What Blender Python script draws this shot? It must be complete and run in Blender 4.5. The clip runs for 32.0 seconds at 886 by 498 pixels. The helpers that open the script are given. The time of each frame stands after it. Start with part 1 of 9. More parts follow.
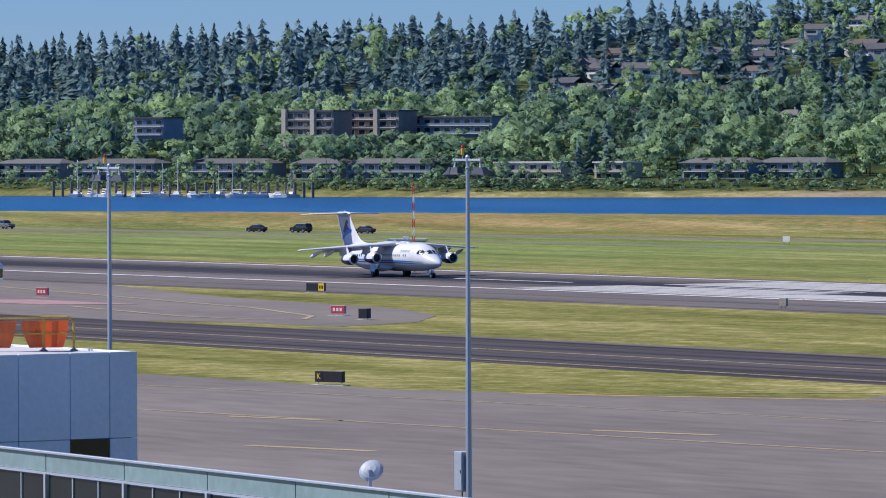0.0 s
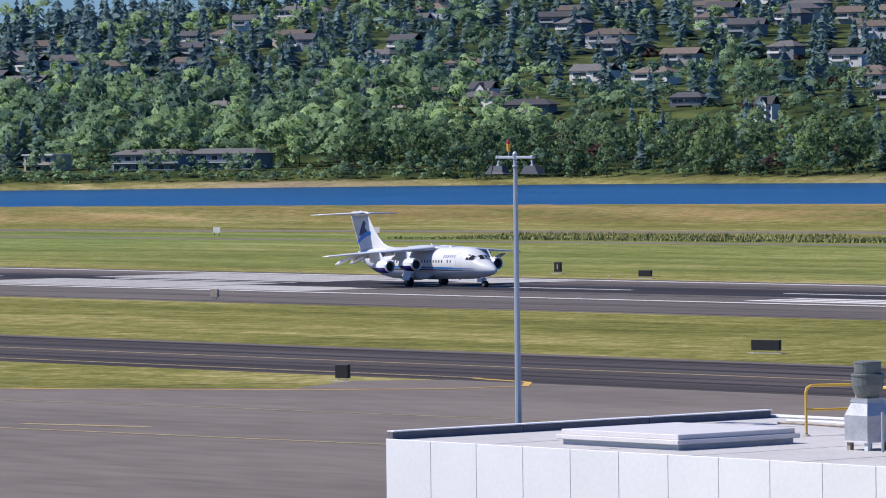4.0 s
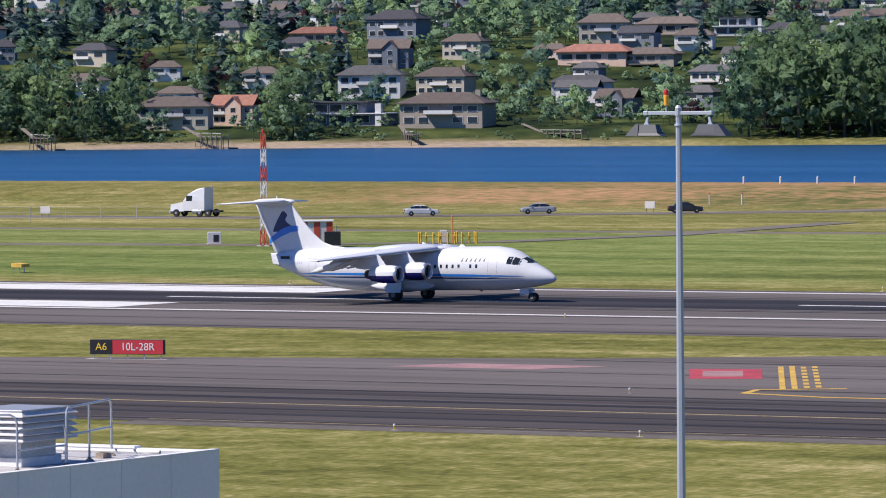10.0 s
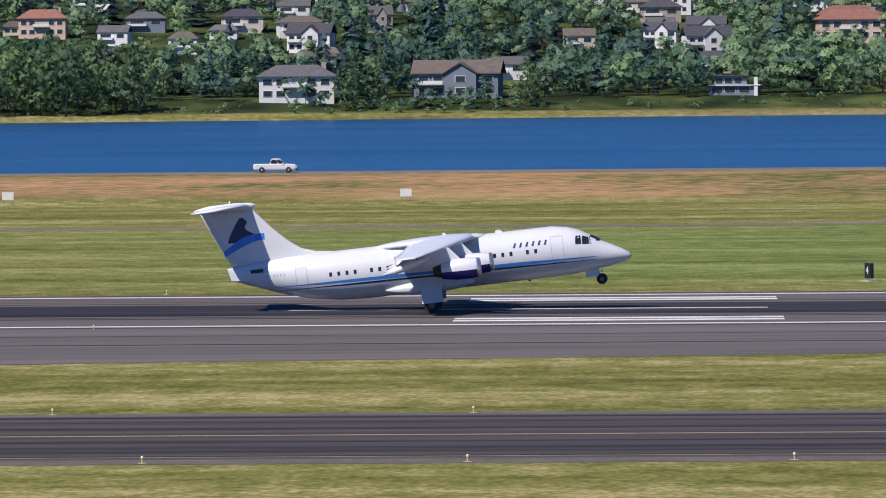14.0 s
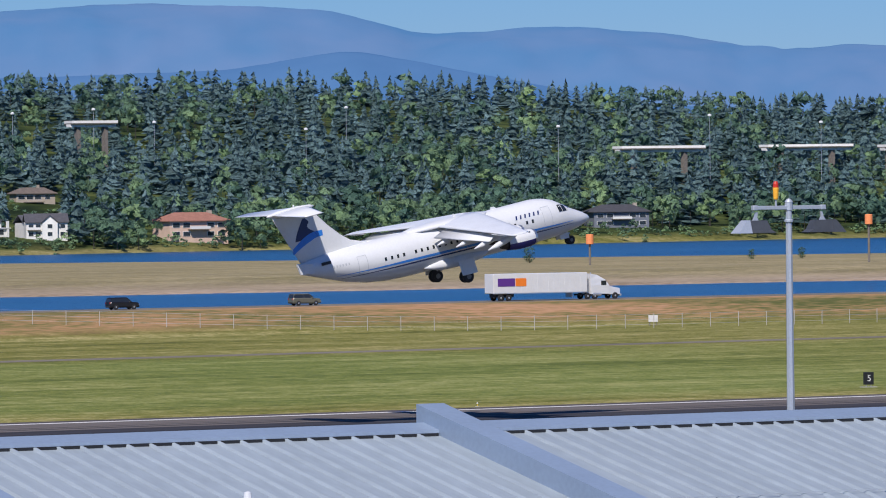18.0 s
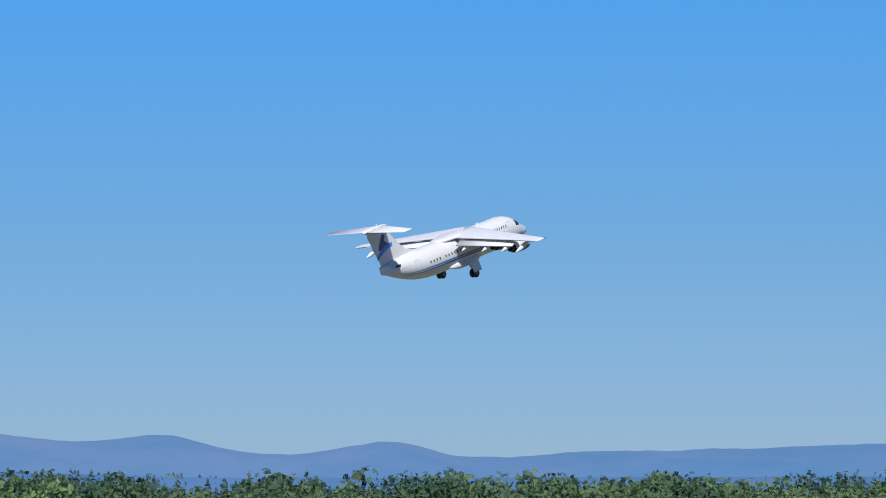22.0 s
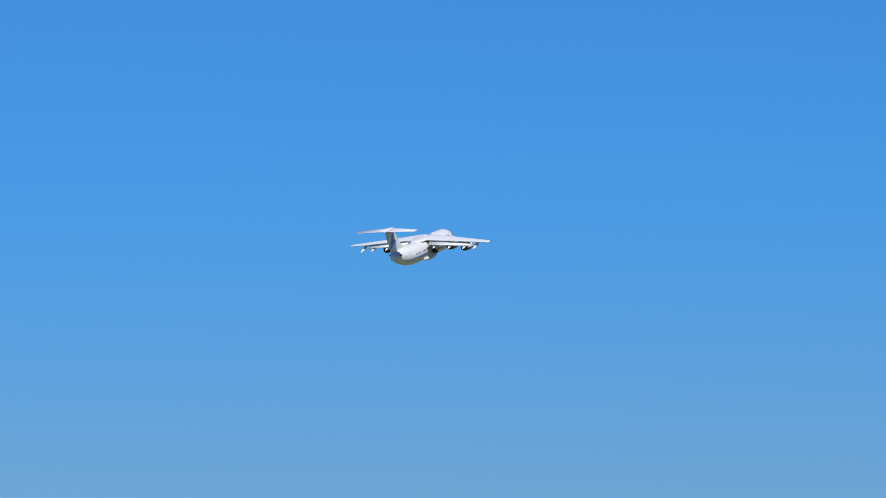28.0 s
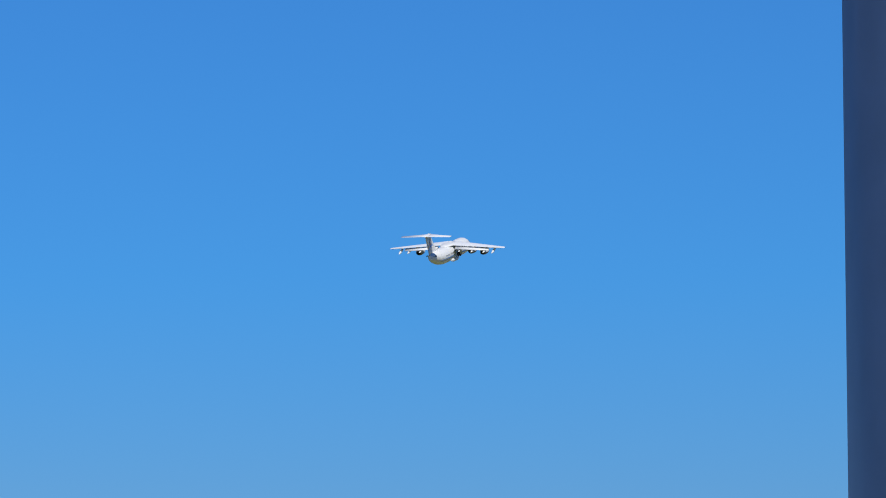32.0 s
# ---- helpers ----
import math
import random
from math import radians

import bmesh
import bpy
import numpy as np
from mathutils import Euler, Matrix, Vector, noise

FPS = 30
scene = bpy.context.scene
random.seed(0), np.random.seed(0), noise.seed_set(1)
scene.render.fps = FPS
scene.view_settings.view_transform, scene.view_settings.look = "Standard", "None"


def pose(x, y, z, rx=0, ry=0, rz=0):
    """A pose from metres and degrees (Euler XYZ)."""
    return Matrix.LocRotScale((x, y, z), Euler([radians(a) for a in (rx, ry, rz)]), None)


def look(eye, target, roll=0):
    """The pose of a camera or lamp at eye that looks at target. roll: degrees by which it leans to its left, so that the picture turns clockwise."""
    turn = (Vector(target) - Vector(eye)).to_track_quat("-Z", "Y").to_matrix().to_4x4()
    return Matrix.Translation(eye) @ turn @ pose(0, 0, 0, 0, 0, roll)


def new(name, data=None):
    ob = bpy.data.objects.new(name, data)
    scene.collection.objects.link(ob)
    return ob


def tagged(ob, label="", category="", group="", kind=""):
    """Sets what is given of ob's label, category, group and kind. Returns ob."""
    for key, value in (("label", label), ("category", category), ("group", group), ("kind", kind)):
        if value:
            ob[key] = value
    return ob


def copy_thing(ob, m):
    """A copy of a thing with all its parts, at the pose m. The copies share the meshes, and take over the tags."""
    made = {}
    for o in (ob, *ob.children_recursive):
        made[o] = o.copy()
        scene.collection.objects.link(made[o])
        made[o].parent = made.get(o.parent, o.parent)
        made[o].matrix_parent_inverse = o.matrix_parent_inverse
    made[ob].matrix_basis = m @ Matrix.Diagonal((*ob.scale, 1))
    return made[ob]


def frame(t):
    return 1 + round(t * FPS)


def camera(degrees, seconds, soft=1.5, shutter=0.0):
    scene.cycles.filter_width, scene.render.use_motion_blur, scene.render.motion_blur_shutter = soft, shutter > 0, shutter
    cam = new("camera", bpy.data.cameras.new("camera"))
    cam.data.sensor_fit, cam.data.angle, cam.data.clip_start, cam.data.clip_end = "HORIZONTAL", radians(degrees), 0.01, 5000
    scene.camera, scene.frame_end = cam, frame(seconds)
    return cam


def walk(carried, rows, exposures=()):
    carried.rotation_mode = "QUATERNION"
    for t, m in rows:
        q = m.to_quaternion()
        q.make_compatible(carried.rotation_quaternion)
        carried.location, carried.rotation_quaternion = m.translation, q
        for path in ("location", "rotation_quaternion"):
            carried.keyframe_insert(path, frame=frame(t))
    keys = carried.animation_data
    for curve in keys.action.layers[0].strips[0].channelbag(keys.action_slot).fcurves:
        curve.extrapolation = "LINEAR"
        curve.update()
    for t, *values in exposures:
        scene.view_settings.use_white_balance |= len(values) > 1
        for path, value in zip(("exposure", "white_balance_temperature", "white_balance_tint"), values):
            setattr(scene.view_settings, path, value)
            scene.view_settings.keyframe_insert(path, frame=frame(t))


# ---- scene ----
HEIGHT = 19.25  # of the camera over the airfield
PATH = (  # seconds, pan east of north, tilt up, roll
    (0.0, -56.696, -1.163, -0.232),
    (0.5, -56.194, -1.152, -0.412),
    (1.0, -55.647, -1.141, -0.596),
    (1.5, -55.093, -1.159, -0.487),
    (2.0, -54.264, -1.161, -0.366),
    (2.5, -53.605, -1.181, -0.366),
    (4.5, -49.948, -1.339, -0.863),
    (5.0, -48.766, -1.387, -0.869),
    (5.5, -47.592, -1.462, -0.783),
    (6.0, -46.190, -1.531, -0.713),
    (6.5, -44.741, -1.557, -0.572),
    (7.0, -43.219, -1.569, -0.561),
    (7.5, -41.503, -1.576, -0.749),
    (8.0, -39.796, -1.608, -0.593),
    (8.5, -37.812, -1.630, -0.563),
    (9.0, -35.643, -1.694, -0.549),
    (9.5, -33.139, -1.737, -0.559),
    (10.0, -30.632, -1.764, -0.533),
    (10.5, -28.075, -1.806, -0.215),
    (11.0, -25.109, -1.844, -0.359),
    (11.5, -21.860, -1.883, -0.429),
    (12.0, -18.412, -1.932, -0.522),
    (12.5, -14.705, -1.971, -0.479),
    (13.0, -10.630, -1.996, -0.622),
    (13.5, -6.571, -2.026, -0.704),
    (14.0, -2.388, -2.039, -0.503),
    (14.5, 1.869, -1.992, -0.486),
    (16.5, 18.755, -1.423, -0.751),
    (17.0, 22.415, -1.217, -0.979),
    (17.5, 26.045, -0.927, -0.800),
    (18.0, 29.945, -0.571, -0.649),
    (18.5, 33.289, -0.099, -0.536),
    (19.0, 35.935, 0.330, -0.675),
    (19.5, 38.657, 0.598, -0.553),
    (20.0, 41.200, 0.941, -0.494),
    (20.5, 43.466, 1.634, -0.383),
    (21.0, 45.685, 1.995, -0.246),
    (21.5, 47.542, 2.381, -0.213),
    (22.0, 49.303, 2.704, -0.319),
    (22.5, 50.791, 3.096, -0.300),
    (23.0, 52.494, 3.295, -0.300),
    (24.0, 55.184, 3.818, -0.300),
    (25.0, 57.595, 4.165, -0.300),
    (27.5, 62.276, 5.077, -0.300),
    (29.0, 64.203, 5.420, -0.300),
    (30.0, 65.431, 5.607, -0.300),
    (31.0, 66.589, 5.804, -0.300),
    (32.0, 67.390, 6.061, -0.300),
)
FLIGHT = (  # seconds, x, y, z of the main gear, nose up, heading, bank
    (0.0, -646.3, 416.3, 0.00, 0.80, -6.30, 0.00),
    (2.0, -586.6, 416.3, 0.00, 0.83, -6.14, 0.00),
    (4.5, -499.5, 416.3, 0.00, 0.86, -5.95, 0.00),
    (6.0, -439.4, 416.3, 0.00, 0.89, -5.83, 0.00),
    (7.5, -373.5, 416.3, 0.01, 0.90, -5.54, 0.00),
    (9.0, -300.9, 416.3, 0.03, 0.90, -4.90, 0.00),
    (10.0, -249.6, 416.3, 0.04, 0.95, -3.95, 0.00),
    (11.0, -195.5, 416.3, 0.06, 1.00, -3.00, 0.00),
    (12.0, -138.9, 416.3, 0.01, 1.15, -1.60, 0.00),
    (12.5, -109.5, 416.3, 0.07, 2.02, -0.90, 0.00),
    (13.0, -79.6, 416.3, 0.17, 3.40, -0.20, 0.00),
    (13.5, -49.1, 416.3, 0.41, 4.95, -0.13, 0.00),
    (14.0, -18.1, 416.3, 0.60, 6.10, -0.07, 0.00),
    (14.5, 13.4, 416.3, 0.85, 7.37, 0.00, 0.00),
    (16.5, 143.2, 416.3, 5.39, 8.99, 1.35, 0.00),
    (17.0, 175.6, 416.3, 7.25, 10.01, 1.70, 0.00),
    (17.5, 208.0, 416.3, 9.44, 10.85, 2.25, 0.00),
    (18.0, 240.6, 416.4, 12.32, 11.48, 2.96, 0.00),
    (18.5, 272.8, 416.7, 15.52, 12.18, 2.60, 0.00),
    (19.0, 305.4, 417.8, 19.07, 12.68, 3.07, 0.00),
    (19.5, 338.3, 419.7, 23.03, 12.85, 4.28, 0.00),
    (20.0, 371.5, 422.1, 27.47, 13.22, 4.65, 0.00),
    (20.5, 404.6, 424.6, 32.53, 13.28, 4.68, 0.00),
    (21.0, 438.0, 427.2, 37.71, 13.47, 4.65, 0.00),
    (21.5, 471.5, 429.7, 42.77, 14.26, 4.65, 0.00),
    (22.0, 505.1, 432.2, 47.94, 15.34, 4.65, 0.00),
    (23.0, 571.2, 437.2, 58.13, 15.42, 4.65, 1.51),
    (24.0, 636.9, 442.2, 68.32, 15.54, 4.65, 0.96),
    (25.0, 702.1, 447.2, 78.38, 15.26, 4.65, 0.13),
    (27.5, 865.1, 459.5, 103.77, 14.99, 4.65, 0.62),
    (29.0, 963.6, 467.1, 119.00, 14.83, 4.65, 0.44),
    (30.0, 1029.4, 472.1, 129.16, 14.72, 4.65, 2.50),
    (31.0, 1095.4, 477.1, 139.31, 14.61, 4.65, 4.27),
    (32.0, 1161.5, 482.2, 149.47, 14.50, 4.65, 1.57),
)

cam = camera(8.766, 32.0, 1.05)


def aim(pan, tilt, roll):
    a, e = radians(pan), radians(tilt)
    eye = Vector((0, 0, HEIGHT))
    return look(eye, eye + Vector((math.sin(a) * math.cos(e), math.cos(a) * math.cos(e), math.sin(e))) * 100, roll)


walk(cam, [(t, aim(a, e, r)) for t, a, e, r in PATH], ((0, 0.30, 6150, 15), (2.5, 0.27, 6180, 15), (4.5, 0.23, 6420, 14), (5.3, 0.13, 6480, 14), (6.3, -0.12, 6560, 16), (9.0, -0.14, 6560, 16), (10.0, 0.26, 6500, 16), (11.0, 0.35, 6450, 18), (12.0, 0.44, 6450, 16), (13.0, 0.12, 6450, 16), (18, 0.02, 6400, 14), (19.3, 0.1, 6420, 12), (20.3, 0.14, 6430, 12), (21.5, 0.08, 6450, 10), (23.5, -0.03, 6450, 10), (32, -0.03, 6450, 8)))

# ---- light ----
SUN_AZ, SUN_EL = 224.0, 48.0  # degrees clockwise from +y, and up
world = bpy.data.worlds.new("sky")
scene.world = world
world.use_nodes = True
wn = world.node_tree.nodes
sky = wn.new("ShaderNodeTexSky")
sky.sky_type = "NISHITA"
sky.sun_disc = False
sky.sun_elevation = radians(SUN_EL)
sky.sun_rotation = radians(SUN_AZ)
sky.air_density, sky.dust_density, sky.ozone_density = 1.0, 0.0, 3.0
# a clear day: the deep blue comes down almost to the horizon
way, parts, tone, blend = (wn.new("ShaderNode" + k) for k in ("TexCoord", "SeparateXYZ", "ValToRGB", "Mix"))
wl = world.node_tree.links
wl.new(way.outputs["Generated"], parts.inputs["Vector"]), wl.new(parts.outputs["Z"], tone.inputs["Fac"])
tone.color_ramp.elements[0].position, tone.color_ramp.elements[0].color = 0.0, (0.255, 0.375, 0.68, 1)
tone.color_ramp.elements[1].position, tone.color_ramp.elements[1].color = 1.0, (0.2, 0.4, 0.76, 1)
for at, c in ((0.025, (0.22, 0.37, 0.69, 1)), (0.05, (0.185, 0.36, 0.67, 1)), (0.1, (0.125, 0.4, 0.79, 1)), (0.4, (0.17, 0.4, 0.78, 1))):
    tone.color_ramp.elements.new(at).color = c
blend.data_type, blend.blend_type = "RGBA", "MULTIPLY"
blend.inputs["Factor"].default_value = 1.0
wl.new(sky.outputs["Color"], blend.inputs["A"]), wl.new(tone.outputs["Color"], blend.inputs["B"])
wn["Background"].inputs["Strength"].default_value = 0.12
wl.new(blend.outputs["Result"], wn["Background"].inputs["Color"])
sun = new("sun", bpy.data.lights.new("sun", "SUN"))
sun.data.energy, sun.data.angle, sun.data.color = 5.0, radians(0.53), (1.0, 0.95, 0.86)
sa, se = radians(SUN_AZ), radians(SUN_EL)
sun.matrix_world = look(Vector((math.sin(sa) * math.cos(se), math.cos(sa) * math.cos(se), math.sin(se))) * 100, (0, 0, 0))
scene.view_settings.exposure = 0.3

# ---- materials ----


def material(name, color, rough=0.6, metal=0.0, vary=0.25, scale=2.0, fine=20.0, bump=0.0, stretch=(1, 1, 1), second=None, per_object=0.0, world_space=False, fine_amount=0.5):
    """A surface with broad stains (scale) and fine grain (fine), in cycles per metre, and relief."""
    m = bpy.data.materials.new(name)
    m.use_nodes = True
    n, l = m.node_tree.nodes, m.node_tree.links
    b = n["Principled BSDF"]
    b.inputs["Roughness"].default_value, b.inputs["Metallic"].default_value = rough, metal
    co = n.new("ShaderNodeTexCoord")
    if world_space:
        co = n.new("ShaderNodeNewGeometry")
    mp = n.new("ShaderNodeMapping")
    mp.inputs["Scale"].default_value = stretch
    l.new(co.outputs["Position" if world_space else "Object"], mp.inputs["Vector"])
    big, small = n.new("ShaderNodeTexNoise"), n.new("ShaderNodeTexNoise")
    big.inputs["Scale"].default_value, small.inputs["Scale"].default_value = scale, fine
    big.inputs["Detail"].default_value, small.inputs["Detail"].default_value = 4, 3
    for t in (big, small):
        l.new(mp.outputs["Vector"], t.inputs["Vector"])
    add = n.new("ShaderNodeMix")
    add.inputs["Factor"].default_value = fine_amount
    l.new(big.outputs["Fac"], add.inputs["A"]), l.new(small.outputs["Fac"], add.inputs["B"])
    ramp = n.new("ShaderNodeValToRGB")
    c = Vector(color)
    lo = c * (1 - vary)
    hi = Vector(second) if second else c * (1 + vary)
    ramp.color_ramp.elements[0].position, ramp.color_ramp.elements[1].position = 0.35, 0.66
    ramp.color_ramp.elements[0].color, ramp.color_ramp.elements[1].color = (*lo, 1), (*[min(v, 0.95) for v in hi], 1)
    l.new(add.outputs["Result"], ramp.inputs["Fac"])
    out = ramp.outputs["Color"]
    if per_object:
        info, hsv, rng = n.new("ShaderNodeObjectInfo"), n.new("ShaderNodeHueSaturation"), n.new("ShaderNodeMapRange")
        rng.inputs["To Min"].default_value, rng.inputs["To Max"].default_value = 1 - per_object, 1 + per_object
        l.new(info.outputs["Random"], rng.inputs["Value"]), l.new(rng.outputs["Result"], hsv.inputs["Value"])
        l.new(out, hsv.inputs["Color"])
        out = hsv.outputs["Color"]
    l.new(out, b.inputs["Base Color"])
    if bump:
        bm = n.new("ShaderNodeBump")
        bm.inputs["Strength"].default_value, bm.inputs["Distance"].default_value = bump, 0.05
        l.new(add.outputs["Result"], bm.inputs["Height"]), l.new(bm.outputs["Normal"], b.inputs["Normal"])
    return m


def foliage(name, dark, light, leaf=1.7, gaps=0.42):
    """Leaves: each clump has its own green, breaks up into leaf sprays with gaps, and lets a little light through."""
    m = bpy.data.materials.new(name)
    m.use_nodes = True
    n, l = m.node_tree.nodes, m.node_tree.links
    b = n["Principled BSDF"]
    b.inputs["Roughness"].default_value = 0.65
    b.inputs["Specular IOR Level"].default_value = 0.2
    g, at, mix, hsv = n.new("ShaderNodeNewGeometry"), n.new("ShaderNodeAttribute"), n.new("ShaderNodeMix"), n.new("ShaderNodeHueSaturation")
    at.attribute_name = "tint"
    mix.data_type = "RGBA"
    mix.inputs["A"].default_value, mix.inputs["B"].default_value = (*dark, 1), (*light, 1)
    l.new(at.outputs["Fac"], mix.inputs["Factor"])
    spray, hole = n.new("ShaderNodeTexNoise"), n.new("ShaderNodeTexNoise")
    spray.inputs["Scale"].default_value, spray.inputs["Detail"].default_value = leaf, 3
    hole.inputs["Scale"].default_value, hole.inputs["Detail"].default_value = leaf * 1.3, 2
    l.new(g.outputs["Position"], spray.inputs["Vector"]), l.new(g.outputs["Position"], hole.inputs["Vector"])
    rng, fine, both_v = n.new("ShaderNodeMapRange"), n.new("ShaderNodeMapRange"), n.new("ShaderNodeMath")
    rng.inputs["To Min"].default_value, rng.inputs["To Max"].default_value = 0.78, 1.25
    fine.inputs["From Min"].default_value, fine.inputs["From Max"].default_value = 0.3, 0.7
    fine.inputs["To Min"].default_value, fine.inputs["To Max"].default_value = 0.6, 1.45
    both_v.operation = "MULTIPLY"
    l.new(g.outputs["Random Per Island"], rng.inputs["Value"]), l.new(spray.outputs["Fac"], fine.inputs["Value"])
    l.new(rng.outputs["Result"], both_v.inputs[0]), l.new(fine.outputs["Result"], both_v.inputs[1])
    l.new(both_v.outputs[0], hsv.inputs["Value"])
    l.new(mix.outputs["Result"], hsv.inputs["Color"]), l.new(hsv.outputs["Color"], b.inputs["Base Color"])
    thin, both, clear, cut, edge = n.new("ShaderNodeBsdfTranslucent"), n.new("ShaderNodeMixShader"), n.new("ShaderNodeBsdfTransparent"), n.new("ShaderNodeMixShader"), n.new("ShaderNodeMath")
    both.inputs[0].default_value = 0.44
    l.new(hsv.outputs["Color"], thin.inputs["Color"])
    l.new(b.outputs[0], both.inputs[1]), l.new(thin.outputs[0], both.inputs[2])
    edge.operation = "GREATER_THAN"
    edge.inputs[1].default_value = gaps
    l.new(hole.outputs["Fac"], edge.inputs[0]), l.new(edge.outputs[0], cut.inputs[0])
    l.new(clear.outputs[0], cut.inputs[1]), l.new(both.outputs[0], cut.inputs[2])
    l.new(cut.outputs[0], n["Material Output"].inputs["Surface"])
    return m


M_WHITE = material("aircraft_white_paint", (0.63, 0.64, 0.65), 0.28, vary=0.04, scale=0.6, fine=6)
M_GREY = material("galvanised_steel", (0.5, 0.52, 0.55), 0.42, 0.6, vary=0.12, scale=1.2, fine=30)
M_DARK = material("dark_rubber", (0.02, 0.02, 0.022), 0.8, vary=0.3)
M_GLASS = material("dark_glass", (0.02, 0.025, 0.03), 0.08, vary=0.1)

# ---- building helpers ----


def part(name, bm, mat, parent=None, label="", smooth_faces=False):
    """Link a bmesh as one mesh object under a thing or a part."""
    me = bpy.data.meshes.new(name)
    bmesh.ops.recalc_face_normals(bm, faces=bm.faces)
    bm.to_mesh(me)
    bm.free()
    for m in mat if isinstance(mat, (list, tuple)) else [mat]:
        me.materials.append(m)
    if smooth_faces:
        me.polygons.foreach_set("use_smooth", [True] * len(me.polygons))
    ob = new(name, me)
    ob.parent = parent
    if label:
        ob["label"] = label
    return ob


def thing(name, label, category, m=None, group="", kind=""):
    ob = tagged(new(name), label, category, group, kind)
    ob.empty_display_size = 0.2
    if m is not None:
        ob.matrix_basis = m
    return ob


def again(ob, parent, m, name=""):
    """The same mesh once more under a parent."""
    o = ob.copy()
    scene.collection.objects.link(o)
    o.parent = parent
    o.matrix_basis = m
    return o


def loft(rings, closed=True, caps=True, bm=None):
    """Skin rings of equal numbers of points."""
    bm = bm or bmesh.new()
    vs = [[bm.verts.new(p) for p in r] for r in rings]
    n = len(rings[0])
    for a, b in zip(vs, vs[1:]):
        for i in range(n if closed else n - 1):
            j = (i + 1) % n
            bm.faces.new((a[i], a[j], b[j], b[i]))
    if caps and closed:
        bm.faces.new(vs[0][::-1])
        bm.faces.new(vs[-1])
    return bm


def cuboid(bm, x0, x1, y0, y1, z0, z1, bevel=0.0):
    v = [bm.verts.new((x, y, z)) for z in (z0, z1) for x, y in ((x0, y0), (x1, y0), (x1, y1), (x0, y1))]
    fs = [bm.faces.new([v[i] for i in f]) for f in ((3, 2, 1, 0), (4, 5, 6, 7), (0, 1, 5, 4), (1, 2, 6, 5), (2, 3, 7, 6), (3, 0, 4, 7))]
    if bevel:
        es = list({e for f in fs for e in f.edges})
        bmesh.ops.bevel(bm, geom=es, offset=bevel, segments=1, affect="EDGES")
    return bm


def blk(*a, bevel=0.0):
    return cuboid(bmesh.new(), *a, bevel=bevel)


def ring(c, axis, r, n=16, r2=None, up=None):
    """Points of a circle round c, square to axis."""
    a = Vector(axis).normalized()
    u = a.orthogonal().normalized() if up is None else (Vector(up) - a * Vector(up).dot(a)).normalized()
    w = a.cross(u)
    return [Vector(c) + u * (math.cos(t) * r) + w * (math.sin(t) * (r2 or r)) for t in (2 * math.pi * i / n for i in range(n))]


def tube(bm, pts, r, n=8, taper=None):
    """A bar along points."""
    pts = [Vector(p) for p in pts]
    rings = []
    up = None
    for i, p in enumerate(pts):
        d = (pts[min(i + 1, len(pts) - 1)] - pts[max(i - 1, 0)])
        if up is None:
            up = d.orthogonal()
        rr = r if taper is None else r + (taper - r) * i / (len(pts) - 1)
        rings.append(ring(p, d, rr, n, up=up))
    return loft(rings, bm=bm)


def bar(pts, r, n=8, taper=None):
    return tube(bmesh.new(), pts, r, n, taper)


def lathe(profile, n=20, axis="z"):
    """Turn a profile of (radius, height) round an axis."""
    rings = []
    for r, h in profile:
        pts = []
        for i in range(n):
            t = 2 * math.pi * i / n
            c, s = math.cos(t) * max(r, 1e-4), math.sin(t) * max(r, 1e-4)
            pts.append({"z": (c, s, h), "x": (h, c, s), "y": (c, h, s)}[axis])
        rings.append(pts)
    return loft(rings)


def prism(pts, z0, z1):
    """A flat outline in x, y drawn up from z0 to z1."""
    return loft([[(x, y, z0) for x, y in pts], [(x, y, z1) for x, y in pts]])


def moved(bm, m):
    bmesh.ops.transform(bm, matrix=m, verts=bm.verts)
    return bm


def words(name, text, size, m, mat, parent, label=""):
    """Lettering as a flat mesh, in the x, y plane of m."""
    cu = bpy.data.curves.new(name, "FONT")
    cu.body, cu.size, cu.align_x, cu.align_y, cu.extrude = text, size, "CENTER", "CENTER", 0.004
    tmp = bpy.data.objects.new(name, cu)
    scene.collection.objects.link(tmp)
    me = bpy.data.meshes.new_from_object(tmp)
    bpy.data.objects.remove(tmp)
    bpy.data.curves.remove(cu)
    me.materials.clear()
    me.materials.append(mat)
    ob = new(name, me)
    ob.parent, ob.matrix_basis = parent, m
    if label:
        ob["label"] = label
    return ob

# ---- the land ----


def smooth(a, b, v):
    t = np.clip((v - a) / (b - a), 0, 1)
    return t * t * (3 - 2 * t)


# far shore, as bearing east of north and distance
SHORE_B = np.array((-75, -60.3, -56.4, -49.6, -42.5, -37.6, -30.4, -24.9, -18.1, -10.4, -2.1, 2.1, 14.9, 19.2, 23.4, 29, 35, 45, 60, 85.0))
SHORE_D = np.array((2400, 2060, 1952, 1902, 1738, 1738, 1686, 1660, 1686, 1686, 1712, 1725, 2004, 2060, 2099, 2300, 2560, 3000, 3400, 3600.0))
# height of the hill behind the shore, by bearing
RISE_B = np.array((-80, -61, -56, -52, -48, -40, -20, 0, 12, 15, 18, 24, 30, 36, 42, 50, 85.0))
RISE = np.array((42, 45, 60, 76, 86, 93, 96, 90, 80, 74, 73, 71, 66, 56, 41, 26, 14.0))
WATER = -3.0
LEVEE_Y, LEVEE_Z = 748.0, 2.5


def crest(x):
    return LEVEE_Y - 0.0005 * np.clip(-np.asarray(x, float) - 560, 0, 900) ** 2


